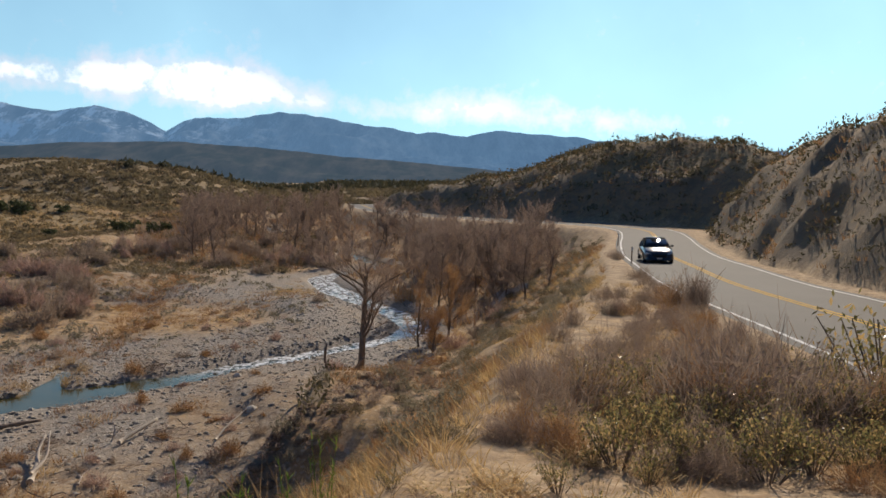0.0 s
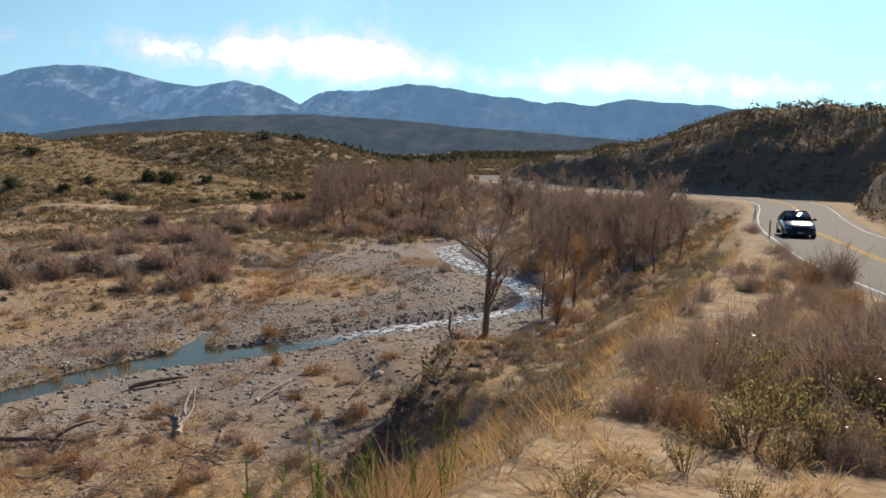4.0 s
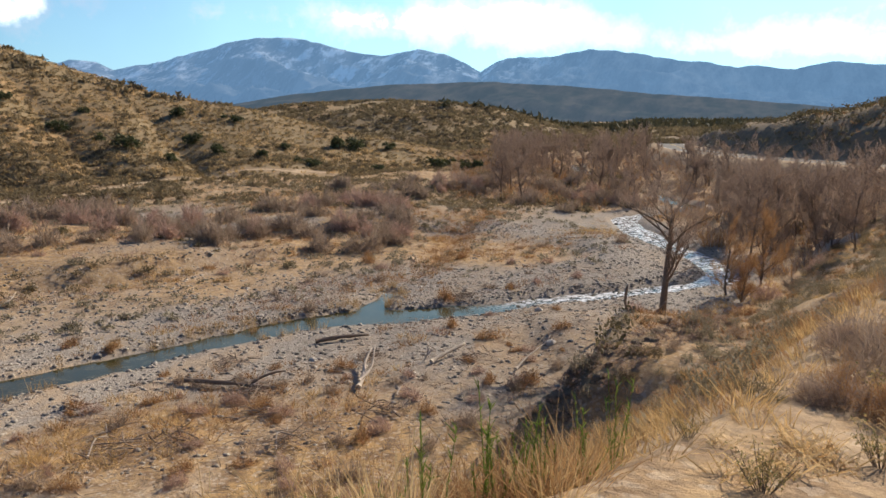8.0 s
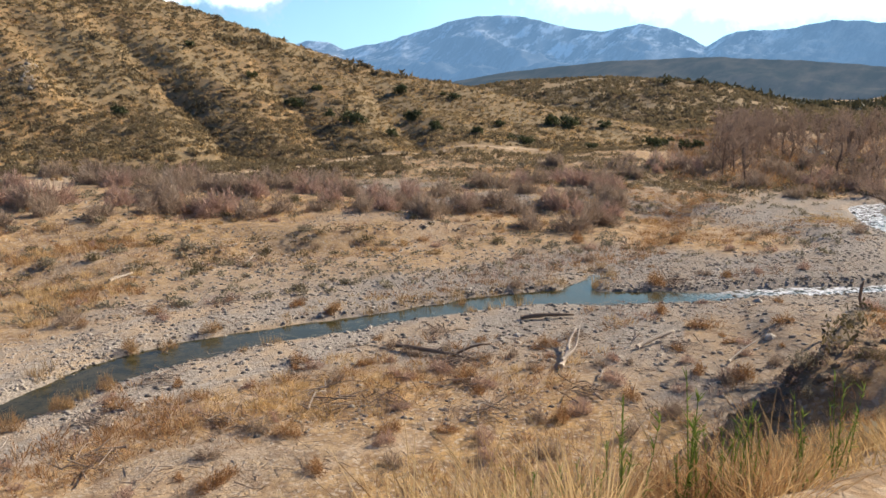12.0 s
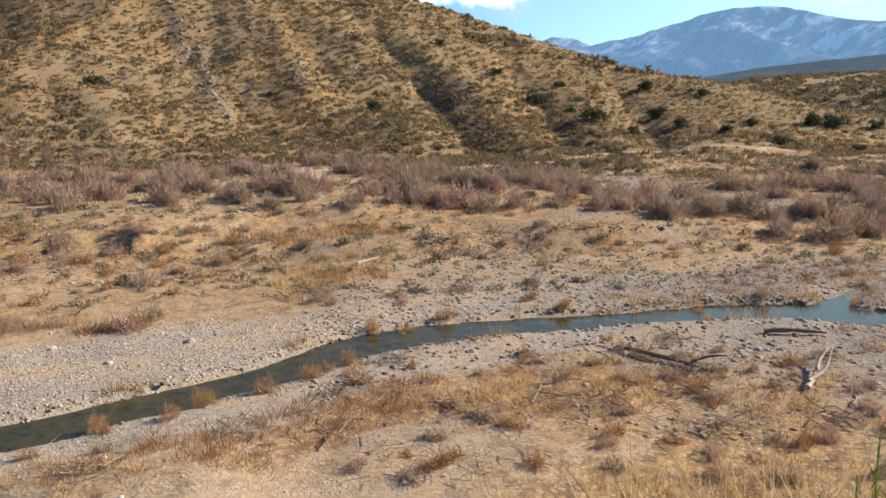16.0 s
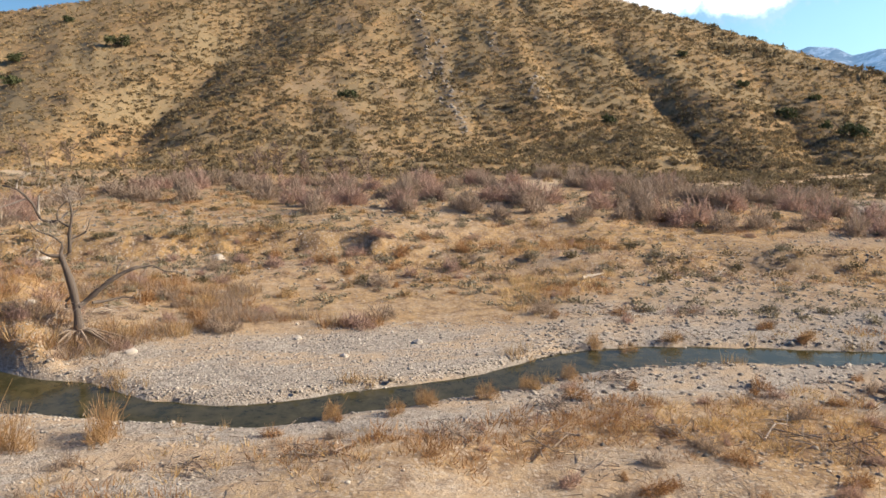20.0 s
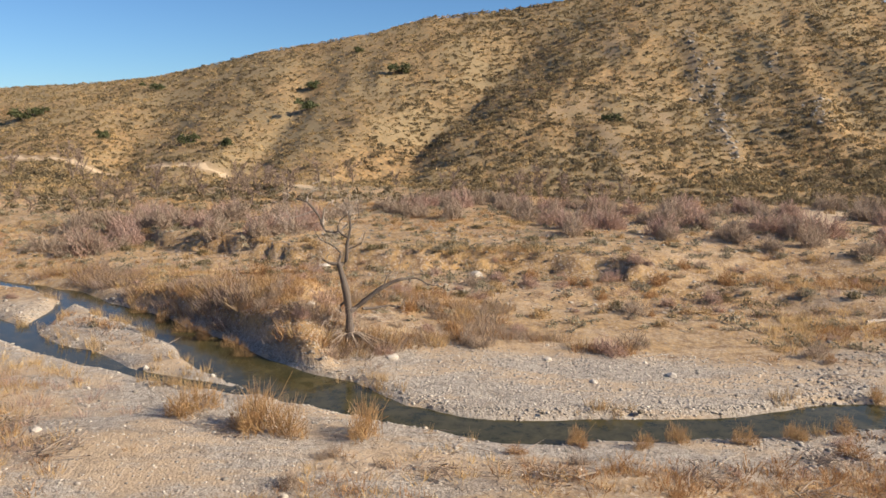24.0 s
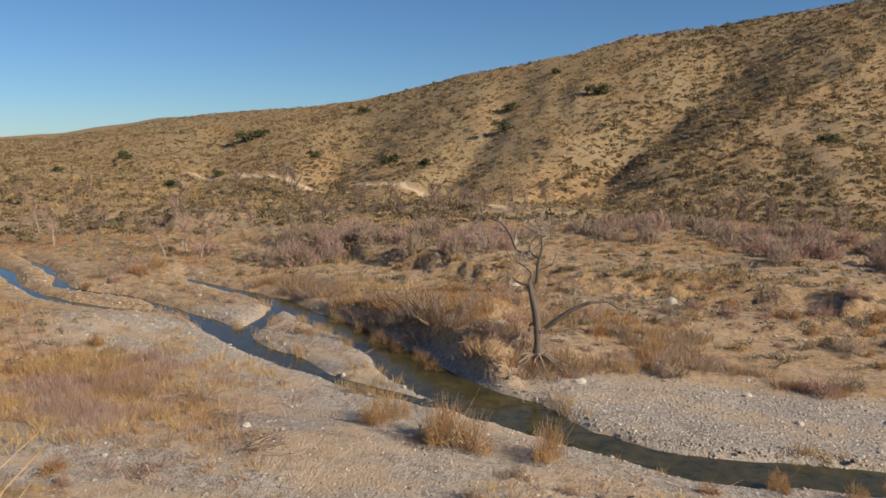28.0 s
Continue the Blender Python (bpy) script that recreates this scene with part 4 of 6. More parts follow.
z, gravel, hill, bare, rock = terrain(x, y)
keep = ((hill > 0.3) | ((rock > 0.1) & (rng.uniform(0, 1, len(x)) < 0.8)))
stuff("cut_scrub", [scrub_shape(20, 0.75, 0.65, 0.14) for _ in range(6)], x[keep], y[keep], rng.uniform(0.4, 1.3, keep.sum()) * (1 + 0.9 * ease(np.hypot(x[keep], y[keep]), 50, 110)), CHAPARRAL, "dark scrub growing over the road cut", "scrub")
x, y = ring_points(5200, -36, 4, 26, 160)
z, gravel, hill, bare, rock = terrain(x, y)
keep = (hill > 0.2) | ((rock > 0.1) & (rng.uniform(0, 1, len(x)) < 0.9))
stuff("cut_grass", [low_tuft(18, 0.3, 0.42, 0.04) for _ in range(4)], x[keep], y[keep], rng.uniform(0.6, 1.4, keep.sum()), RUST, "dry grass hanging on the road cut", "grass")


# junipers: bearing, distance, width
def juniper(seed):
    global rng
    rng = np.random.default_rng(seed)
    root = thing("juniper", "dark green rounded juniper bush on the dry slope", "bush", "junipers on the slopes")
    pieces = [(rng.normal(0, 0.22, 3) * [1, 1, 0] + [0, 0, 0.02 + 0.06 * k], 0.40 - 0.03 * k) for k in range(5)]
    part("crown", mesh_of("crown", *joined([leaves(dome(130, s, s * 0.95) + c, 0.06, 0.5) for c, s in pieces]), GREEN), root)
    stems = [(np.array([0, 0, -0.1]), np.array([*c[:2] * 0.8, c[2] + 0.2]), 0.035, 0.012) for c, s in pieces]
    part("trunk", mesh_of("trunk", *tubes(stems, 5), BARK), root)
    return root


JUNIPERS = [(38.8, 178, 4), (43.2, 169, 4.8), (47.1, 183, 4.3), (45.6, 194, 2.8), (39.6, 201, 4.2), (35.9, 198, 3.4), (37.3, 166, 3.6), (32.9, 173, 2.6), (29.0, 183, 5), (27.6, 185, 5.2),
            (25.5, 190, 3), (26.4, 161, 2.6), (22.2, 170, 4.2), (21.4, 174, 3.4), (19.8, 164, 4), (49.9, 196, 2.8), (58.7, 164, 3.6), (124.1, 226, 4), (115.9, 237, 5.6), (114.9, 238, 4), (97.6, 215, 3.8),
            (98.1, 198, 4.6), (91.5, 208, 4.8), (106.1, 185, 4.4), (120.9, 182, 3.4), (107.9, 250, 4), (76.7, 169, 3.6), (128.1, 205, 2.6), (103.5, 176, 3.2), (117.8, 200, 3), (111.5, 205, 3.6), (94.6, 230, 3),
            (34.2, 160, 3), (30.8, 156, 3.4), (40.4, 160, 3), (54, 205, 2.6)]
kinds = [juniper(300 + k) for k in range(4)]
for k, (b, r, w) in enumerate(JUNIPERS):
    px, py = polar(b, r)
    m = pose(px, py, float(ground_z(px, py)[0]) - 0.1, 0, 0, 77 * k) @ Matrix.Scale(w * 1.25, 4)
    if k < 4:
        kinds[k].matrix_basis = m
    else:
        o = copy_thing(kinds[k % 4], pose(0, 0, 0))
        o.matrix_basis = m
rng = np.random.default_rng(12)

# ---- plants: the valley floor ----
x, y = ring_points(56000, -2, 138, 19, 122, 0.66)
z, gravel, hill, bare, rock = terrain(x, y)
gap = water_gap(x, y)
dry = 0.26 + 1.9 * fbm(x * 1.2 - y * 0.35, y * 0.55 + x * 0.15, 9, 4, 230) - 0.6 * gravel + 0.12 * ease(-np.hypot(x, y), -34, -22)
keep = (z < 2.2) & (gap > 0.8) & (hill < 0.5) & (rng.uniform(0, 1, len(x)) < dry - 1.1 * open_bar(x, y)) & (bare < 0.3)
gx, gy = x[keep], y[keep]
h = fbm(gx, gy, 10, 3, 240) + rng.normal(0, 0.25, len(gx))
for m, mat, name, label in ((h > 0.05, STRAW, "valley_grass", "dry yellow grass tufts on the river flat"), (h <= 0.05, RUST, "valley_brush", "rust-brown dry brush on the river flat")):
    stuff(name, [low_tuft(22, 0.32, 0.34, 0.028, 1.2) for _ in range(6)], gx[m], gy[m], rng.uniform(0.5, 1.4, m.sum()), mat, label, "grass")
x, y = ring_points(8600, 6, 138, 46, 132, 0.6)
z, gravel, hill, bare, rock = terrain(x, y)
keep = (water_gap(x, y) > 2) & (hill < 0.6) & (bare < 0.3) & (rng.uniform(0, 1, len(x)) < 0.5 + 1.0 * fbm(x, y, 7, 3, 250) - 0.3 * gravel + 0.6 * ease(np.hypot(x, y), 74, 98))
stuff("valley_sage", [scrub_shape(34, 0.55, 0.42, 0.11) for _ in range(5)], x[keep], y[keep], rng.uniform(0.5, 1.3, keep.sum()), SAGE, "grey-green sagebrush clumps on the river terrace", "scrub")
x, y = ring_points(17000, 8, 138, 20, 90, 0.6)
z, gravel, hill, bare, rock = terrain(x, y)
keep = (z < 1.8) & (water_gap(x, y) > 1.2) & (bare < 0.4) & (rng.uniform(0, 1, len(x)) < 0.38 + 1.3 * fbm(x * 1.2 - y * 0.35, y * 0.6 + x * 0.15, 7, 3, 252) - 0.32 * gravel - 1.2 * open_bar(x, y))
h = rng.uniform(0, 1, len(x))
for m, mat, label in ((keep & (h < 0.35), RUST, "low rusty twig clumps on the river flat"), (keep & (h >= 0.35) & (h < 0.7), TWIG, "low grey-brown dead brush on the river flat"), (keep & (h >= 0.7), PINK, "low pinkish twig clumps on the river flat")):
    stuff("valley_twigs", [joined(willow_shape(13, 0.5, 0.42, 0.02)) for _ in range(5)], x[m], y[m], rng.uniform(0.5, 1.3, m.sum()), mat, label, "brush")
x, y = rng.uniform(-64, -38, 8000), rng.uniform(-30, 8, 8000)
gap = water_gap(x, y)
keep = (along(x, y, STREAMS[0])[1] > 0) & (gap > 0.5) & (gap < 4.5) & (x < -39) & (fbm(x, y, 4, 2, 256) > -0.1)
h = rng.uniform(0, 1, len(x)) + fbm(x, y, 3, 2, 254)
for m, mat in ((keep & (h < 0.45), TWIG), (keep & (h >= 0.45) & (h < 0.7), TAWNY), (keep & (h >= 0.7) & (h < 0.95), RUST)):
    stuff("stream_bank_grass", [low_tuft(26, 0.45, 0.8, 0.035, 1.3) for _ in range(4)], x[m], y[m], rng.uniform(0.5, 1.3, m.sum()), mat, "tall brown grass overhanging the stream bank", "grass")
x, y = ring_points(9000, 24, 124, 27, 62)
gap = water_gap(x, y)
keep = (gap > -0.35) & (gap < 0.9) & (fbm(x, y, 4, 2, 257) > 0.10)
stuff("edge_reeds", [low_tuft(18, 0.2, 0.75, 0.022, 0.5) for _ in range(4)], x[keep], y[keep], rng.uniform(0.5, 1.2, keep.sum()), TAWNY, "tawny dry reeds along the water's edge", "reeds")
x, y = ring_points(3200, -4, 21, 60, 210, 0.7)
keep = (np.degrees(np.arctan2(-x, y)) < 4 + 17 * ease(np.hypot(x, y), 92, 108)) & (water_gap(x, y) > 0.8) & (ground_z(x, y) < 3) & (along(x, y, CREST)[1] < 0)
h = rng.uniform(0, 1, len(x))
for m, mat in ((keep & (h < 0.5), RUST), (keep & (h >= 0.5), TWIG)):
    stuff("grove_brush", [joined(willow_shape(14, 0.8, 0.9, 0.035)) for _ in range(5)], x[m], y[m], rng.uniform(0.7, 1.7, m.sum()), mat, "brown leafless underbrush below the grove", "brush")
x, y = ring_points(5200, 58, 122, 41, 66)
z, gravel, hill, bare, rock = terrain(x, y)
keep = (water_gap(x, y) > 1.5) & (gravel < 0.4) & (fbm(x * 1.2 - y * 0.3, y * 0.6, 5, 3, 258) > 0.14)
h = fbm(x, y, 6, 2, 259) + rng.normal(0, 0.2, len(x))
for m, mat in ((keep & (h < -0.14), RUST), (keep & (h >= -0.14) & (h < 0.1), STRAW), (keep & (h >= 0.1), BLOND)):
    stuff("meadow_grass", [low_tuft(20, 0.4, 0.55, 0.035, 0.9) for _ in range(5)], x[m], y[m], rng.uniform(0.5, 1.3, m.sum()), mat, "knee-high dry grass behind the gravel bar", "grass")
x, y = rng.uniform(-52, -38, 1500), rng.uniform(-12, 12, 1500)
h = fbm(x, y, 3.5, 3, 264)
keep = (water_gap(x, y) > 2.2) & (open_bar(x, y) < 0.2) & (h > 0.06) & (along(x, y, STREAMS[0])[1] > 0)
h = h + rng.normal(0, 0.12, len(x))
for m, mat in ((keep & (h < 0.16), RUST), (keep & (h >= 0.16) & (h < 0.3), TAWNY), (keep & (h >= 0.3), HAZEL)):
    stuff("golden_brush", [low_tuft(30, 0.4, 0.85, 0.026, 0.8) for _ in range(5)], x[m], y[m], rng.uniform(0.5, 1.25, m.sum()), mat, "waist-high golden brush behind the gravel bar", "brush")
x, y = rng.uniform(-70, -42, 1500), rng.uniform(-14, 50, 1500)
d, side, _ = along(x, y, TERRACE)
keep = (d < 2.6) & (fbm(x, y, 6, 2, 265) > -0.15)
stuff("terrace_edge_brush", [scrub_shape(46, 0.7, 0.62, 0.09) for _ in range(5)], x[keep], y[keep], rng.uniform(0.45, 1.2, keep.sum()), BUSHY, "dark brush along the terrace's broken lip", "scrub")
x, y = polar(127.5, 42)
x, y = x + rng.normal(0, 5.0, 1100), y + rng.normal(0, 4.6, 1100)
keep = (water_gap(x, y) > 1.5) & (ground_z(x, y) < 2.5)
h = fbm(x, y, 3, 2, 263) + rng.normal(0, 0.15, len(x))
for m, mat in ((keep & (h < -0.14), PINK), (keep & (h >= -0.14) & (h < 0.06), REED), (keep & (h >= 0.06), STRAW)):
    stuff("brush_patch", [low_tuft(34, 0.45, 0.7, 0.022, 0.9) for _ in range(4)], x[m], y[m], rng.uniform(0.5, 1.2, m.sum()), mat, "low pink and yellow brush on the near gravel", "brush")
# rusty growth along the dry channel
k = rng.integers(0, len(OLD_CHANNEL), 420)
x, y = OLD_CHANNEL[k, 0] + rng.normal(0, 1.1, 420), OLD_CHANNEL[k, 1] + rng.normal(0, 1.2, 420)
keep = water_gap(x, y) > 1
stuff("channel_brush", [joined(willow_shape(14, 0.45, 0.4, 0.02)) for _ in range(5)], x[keep], y[keep], rng.uniform(0.5, 1.3, keep.sum()), RUST, "rusty low brush lining a dry channel", "brush")
# dead sticks and flood litter
x, y = ring_points(4800, 8, 138, 19, 60, 0.6)
keep = (terrain(x, y)[0] < 1.5) & (water_gap(x, y) > 0.5) & (fbm(x, y, 8, 3, 255) > -0.05) & (open_bar(x, y) < 0.3)
sticks = []
for _ in range(6):
    a = rng.normal(0, 0.25, (7, 3)) * [1, 1, 0.1] + [0, 0, 0.05]
    sticks.append(blades(a, a + rng.normal(0, 0.4, (7, 3)) * [1, 1, 0.3], 0.028))
stuff("flood_litter", sticks, x[keep], y[keep], rng.uniform(0.5, 1.5, keep.sum()), HAZEL, "scattered dead sticks left by floods", "driftwood")


# willows and bushes, each a thing of its own
def bush_kind(name, label, category, group, seed, shape, mat):
    global rng
    rng = np.random.default_rng(seed)
    root = thing(name, label, category, group)
    stems, twigs = shape()
    part("trunk", mesh_of("trunk", *stems, mat), root, "upright bare stems")
    part("crown", mesh_of("crown", *twigs, mat), root)
    return root


def planted(kinds, places, sink=0.05):
    """Copies of some kinds of plant at rows of x, y, size."""
    g = np.random.default_rng(len(places) + 5)
    level = ground_z([p[0] for p in places], [p[1] for p in places])
    for k, (px, py, s) in enumerate(places):
        m = pose(px, py, float(level[k]) - sink, 0, 0, g.uniform(0, 360)) @ Matrix.Diagonal((s, s, s * g.uniform(0.85, 1.2), 1))
        o = kinds[k % len(kinds)]
        if k >= len(kinds):
            o = copy_thing(o, pose(0, 0, 0))
        o.matrix_basis = m


willows = [bush_kind("willow", "leafless pinkish willow thicket on the river flat", "bush", "willows across the flat", 400 + k, lambda: puff_shape(540, 1.9, 2.3, 0.045), (PINK, HAZEL, HAZEL)[k % 3]) for k in range(6)]
rng = np.random.default_rng(21)
x, y = ring_points(1800, 24, 137, 68, 104, 0.5)
keep = (water_gap(x, y) > 3) & (fbm(x, y, 16, 3, 260) + 0.35 * ease(np.hypot(x, y), 69, 76) - 0.4 * ease(np.hypot(x, y), 88, 102) > 0.10) & (np.hypot(x + 78, y - 40) > 6)
places = [(px, py, s) for px, py, s in zip(x[keep][:250], y[keep][:250], rng.uniform(0.75, 1.25, 250))]
x, y = ring_points(160, 8, 30, 94, 132, 0.5)
keep = (water_gap(x, y) > 3) & (fbm(x, y, 14, 3, 262) > -0.05)
places += [(px, py, s) for px, py, s in zip(x[keep][:48], y[keep][:48], rng.uniform(0.7, 1.25, 48))]
planted(willows, places)

RUSTY = [(-63, -41.5, 1.5), (-65, -43.5, 1.7), (-61.8, -44.5, 1.4), (-67.5, -42.5, 1.6), (-60.3, -41.8, 1.1), (-69, -45, 1.5), (-58.6, -43.6, 1.0), (-40.8, 9.9, 1.6), (-33.1, 30.5, 0.6), (-30.5, 30.4, 0.7), (-43.1, 23.1, 0.55), (-45, 19.9, 0.5), (-46.4, 17.4, 0.5), (-50.4, 9.8, 0.5), (-49.3, 7.3, 0.5),
         (-27.6, 3.4, 0.55), (-36.7, 24.1, 0.7), (-41.9, 3.3, 1.1), (-23.4, 8, 0.45), (-23.7, 10.1, 0.4), (-25.2, 41.4, 0.9), (-18.6, 47.2, 1.1), (-11.9, 56.2, 0.9),
         (-30.1, 50.9, 0.9), (-29.2, 57, 1.2), (-27, 55, 0.9), (-33.4, 31.1, 0.45), (-17.3, 25.6, 0.5), (-20.5, 24.9, 0.55), (-22.5, 22.7, 0.8), (-13.2, 25.1, 0.8), (-14.6, 44.2, 0.5),
         (-11.4, 72.8, 1.2), (-18.1, 31.6, 0.5), (-36.5, -16.2, 0.5), (-38.6, -25.2, 1.1), (-37.4, -29.3, 0.9), (-57, -20.6, 0.9), (-44.9, -9.2, 1.1), (-46.5, -8.0, 1.1),
         (-42.6, -6.6, 1.0), (-41.8, 11.4, 1.4), (-28.4, 6.0, 0.45), (-34.5, -24, 0.9), (-33, -22, 0.8), (-41, -30, 1.0), (-15.5, 62, 0.8), (-18, 66, 0.8), (-24, 66, 0.7), (-9.6, 33, 0.8), (-8.4, 36, 0.8), (-9.4, 41, 0.9),
         (-6.4, 46.5, 1.0), (-2.6, 45.6, 1.0), (-0.4, 47.5, 1.2), (0.8, 52, 1.4), (2.4, 55, 1.5), (-0.6, 55, 1.2), (4, 59, 1.5), (5, 64, 1.4), (-12, 28.5, 0.7), (-10.6, 30.5, 0.7), (-48.5, 13, 0.6), (-55, -14, 0.9),
         (-61, -22, 0.9), (-65, -26, 1.0), (-50, -12, 0.9), (-52.5, -8, 0.8), (-47.5, 1.0, 1.0), (-49, -1, 0.9), (-45.6, 5.6, 1.0)]
bushes = [bush_kind("dry_bush", "rust-coloured leafless bush on the gravel flat", "bush", "dry bushes by the stream", 430 + k, lambda: puff_shape(450, 0.85, 0.95, 0.016), (RUST, PINK, HAZEL)[k % 3]) for k in range(6)]
rng = np.random.default_rng(22)
x, y = ring_points(620, 10, 136, 22, 74, 0.6)
keep = (water_gap(x, y) > 1.5) & (ground_z(x, y) < 1.6) & (open_bar(x, y) < 0.3)
x2, y2 = ring_points(45, 14, 62, 23, 38)
k = water_gap(x2, y2) > 1.5
x3, y3 = rng.uniform(-60, -37, 90), rng.uniform(-12, 22, 90)
k3 = (water_gap(x3, y3) > 2) & (open_bar(x3, y3) < 0.2) & (along(x3, y3, STREAMS[0])[1] > 0)
planted(bushes, RUSTY + [(px, py, q) for px, py, q in zip(x3[k3], y3[k3], rng.uniform(0.5, 1.5, 90))] + [(px, py, 0.35 + 0.5 * ((7 * px) % 1)) for px, py in zip(x2[k], y2[k])] + [(px, py, q) for px, py, q in zip(x[keep][:125], y[keep][:125], rng.uniform(0.3, 0.95, 125))])
reeds = [bush_kind("reed_clump", "tall tawny reed clump at the water's edge", "reeds", "reed clumps by the stream", 450 + k, lambda: puff_shape(480, 0.75, 1.3, 0.011), REED) for k in range(3)]
planted(reeds, [(-29.0, -2.2, 1.5), (-32.0, -9.3, 1.6), (-30.9, -9.7, 1.2), (-29.5, -6.3, 1.75), (-28.9, -5.2, 1.4), (-29.9, -7.0, 1.1), (-29.0, 5.9, 0.9), (-28.9, 9.8, 0.9), (-32.8, 21.6, 0.9), (-32.9, 24.3, 0.9), (-30.4, 30.6, 0.8), (-28.2, 8.2, 0.7), (-28.6, 12.2, 0.8), (-29.2, 14.4, 0.8), (-29.6, 16.6, 0.7),
                (-33.6, 20.2, 0.8), (-43.4, -10.6, 1.1), (-46.8, -14.2, 1.2), (-49.4, -16.4, 1.1), (-45.0, -12.6, 1.1), (-41.6, -9.6, 0.9), (-51.6, -18.6, 1.0), (-26.2, 36.8, 0.7)])
# rounded bushes on and below the terrace's lip
terrace_bushes = [bush_kind("saltbush", "rounded grey-green bush on the river terrace", "bush", "saltbushes on the terrace", 470 + k,
                            lambda: (limb_skin([(np.array([0, 0, -0.1]), np.array([*rng.normal(0, 0.3, 2), 0.4]), 0.03, 0.012) for _ in range(7)], 4), leaves(dome(260, 0.75, 0.62, 0.03), 0.07, 0.6)), (SAGE, CHAPARRAL, TAWNY)[k]) for k in range(3)]
rng = np.random.default_rng(23)
k = rng.integers(8, len(TERRACE) - 10, 90)
x, y = TERRACE[k, 0] + rng.normal(-1.5, 3.0, 90), TERRACE[k, 1] + rng.normal(0, 3.0, 90)
x2, y2 = ring_points(200, 52, 118, 50, 84)
x3, y3 = ring_points(130, 30, 128, 44, 100)
x, y = np.concatenate([x, x2, x3]), np.concatenate([y, y2, y3])
keep = water_gap(x, y) > 2
planted(terrace_bushes, [(px, py, q) for px, py, q in zip(x[keep], y[keep], rng.uniform(0.4, 1.25, keep.sum()))])
rng = np.random.default_rng(31)


# ---- trees ----
def tree_kind(name, label, group, seed, height, radius, bark, twig, split=False, twig_width=0.03, **more):
    global rng
    rng = np.random.default_rng(seed)
    trunk, arms, fine = grow(seed, height, radius, **more)
    root = thing(name, label, "tree", group)
    body = part("trunk", mesh_of("trunk", *tubes(trunk if split else trunk + [s for a in arms for s in a], 7 if split else 4), bark, True), root)
    if split:
        for a in arms:
            part("limb", mesh_of("limb", *limb_skin(a, 6), bark, True), root)
    if fine:
        part("crown", mesh_of("crown", *blades(np.array([q[0] for q in fine]), np.array([q[1] for q in fine]), twig_width), twig), root, "fine bare twigs")
    return root


grove = [tree_kind("cottonwood", "leafless grey-brown cottonwood in the river grove", "cottonwood grove", 500 + k, 6.6, 0.10, BARK, TWIG, limbs=7, first=0.1, spread=0.95, twigs=2, depth=3, twig_width=0.026) for k in range(5)]
rng = np.random.default_rng(32)
x, y = rng.uniform(-8, 16, 700), rng.uniform(62, 112, 700)
keep = (ground_z(x, y) < 3.2) & (water_gap(x, y) > 1.5) & (along(x, y, CREST)[1] < 0) & (x > -0.13 * y + 7.5)
planted(grove, [(px, py, s) for px, py, s in zip(x[keep][:62], y[keep][:62], rng.uniform(0.6, 1.05, 62))])
grove = [tree_kind("cottonwood", "leafless grey-brown cottonwood far up the valley", "far cottonwoods", 510 + k, 6.6, 0.15, BARK, TWIG, limbs=9, first=0.1, spread=1.15, twigs=6, depth=2, twig_width=0.06) for k in range(4)]
rng = np.random.default_rng(34)
places = []
x, y = ring_points(420, -4, 18, 106, 250, 0.7)
keep = (ground_z(x, y) < 2.0) & (water_gap(x, y) > 2) & (along(x, y, CREST)[1] < 0)
places += [(px, py, s) for px, py, s in zip(x[keep][:130], y[keep][:130], rng.uniform(0.7, 1.1, 130))]
planted(grove, places)
hillside = [tree_kind("hill_foot_tree", "small bare grey tree at the foot of the hill", "trees along the hill foot", 520 + k, 5.0, 0.10, BARK, TWIG, limbs=8, first=0.05, spread=0.9, twigs=6, depth=2, twig_width=0.05) for k in range(3)]
places = [(-121, -40, 0.9), (-124, -36, 0.8), (-122, -27.5, 0.9), (-126, -24, 0.8), (-132, -17, 1.1), (-136, -12, 1.0), (-118, -33, 0.8), (-110, 16, 1.0), (-106, 12.5, 0.9), (-112, 20, 0.8), (-148, -64, 1.5), (-143, -60, 1.3),
          (-141, -83, 1.1), (-136, -88, 1.0), (-128, -94, 1.0), (-150, -76, 1.0), (-120, -92, 0.9), (-116, -98, 1.0), (-128, -42, 0.9), (-133, -28, 0.9)]
rng = np.random.default_rng(46)
x, y = ring_points(60, 72, 133, 108, 134)
places += [(px, py, q) for px, py, q in zip(x, y, rng.uniform(0.4, 0.85, 60)) if abs(py - 38) > 8]
planted(hillside, places)
pale = [tree_kind("young_cottonwood", "slender pale-barked bare tree in the willows", "pale young trees", 540 + k, 5.6, 0.09, PALE, PINK, limbs=6, first=0.25, spread=0.7, twigs=4, depth=2, twig_width=0.04) for k in range(2)]
planted(pale, [(-74.6, -43.6, 0.95), (-73, -41, 1.05), (-76, -44.5, 0.85), (-78, -62, 0.9), (-88, -72, 0.9), (-71.5, -44, 0.8)])


def single_tree(name, label, seed, px, py, height, radius, bark, twig, turn=0, **more):
    root = tree_kind(name, label, "", seed, height, radius, bark, twig, True, **more)
    root.matrix_basis = pose(px, py, float(ground_z(px, py)[0]) - 0.1, 0, 0, turn)
    return root


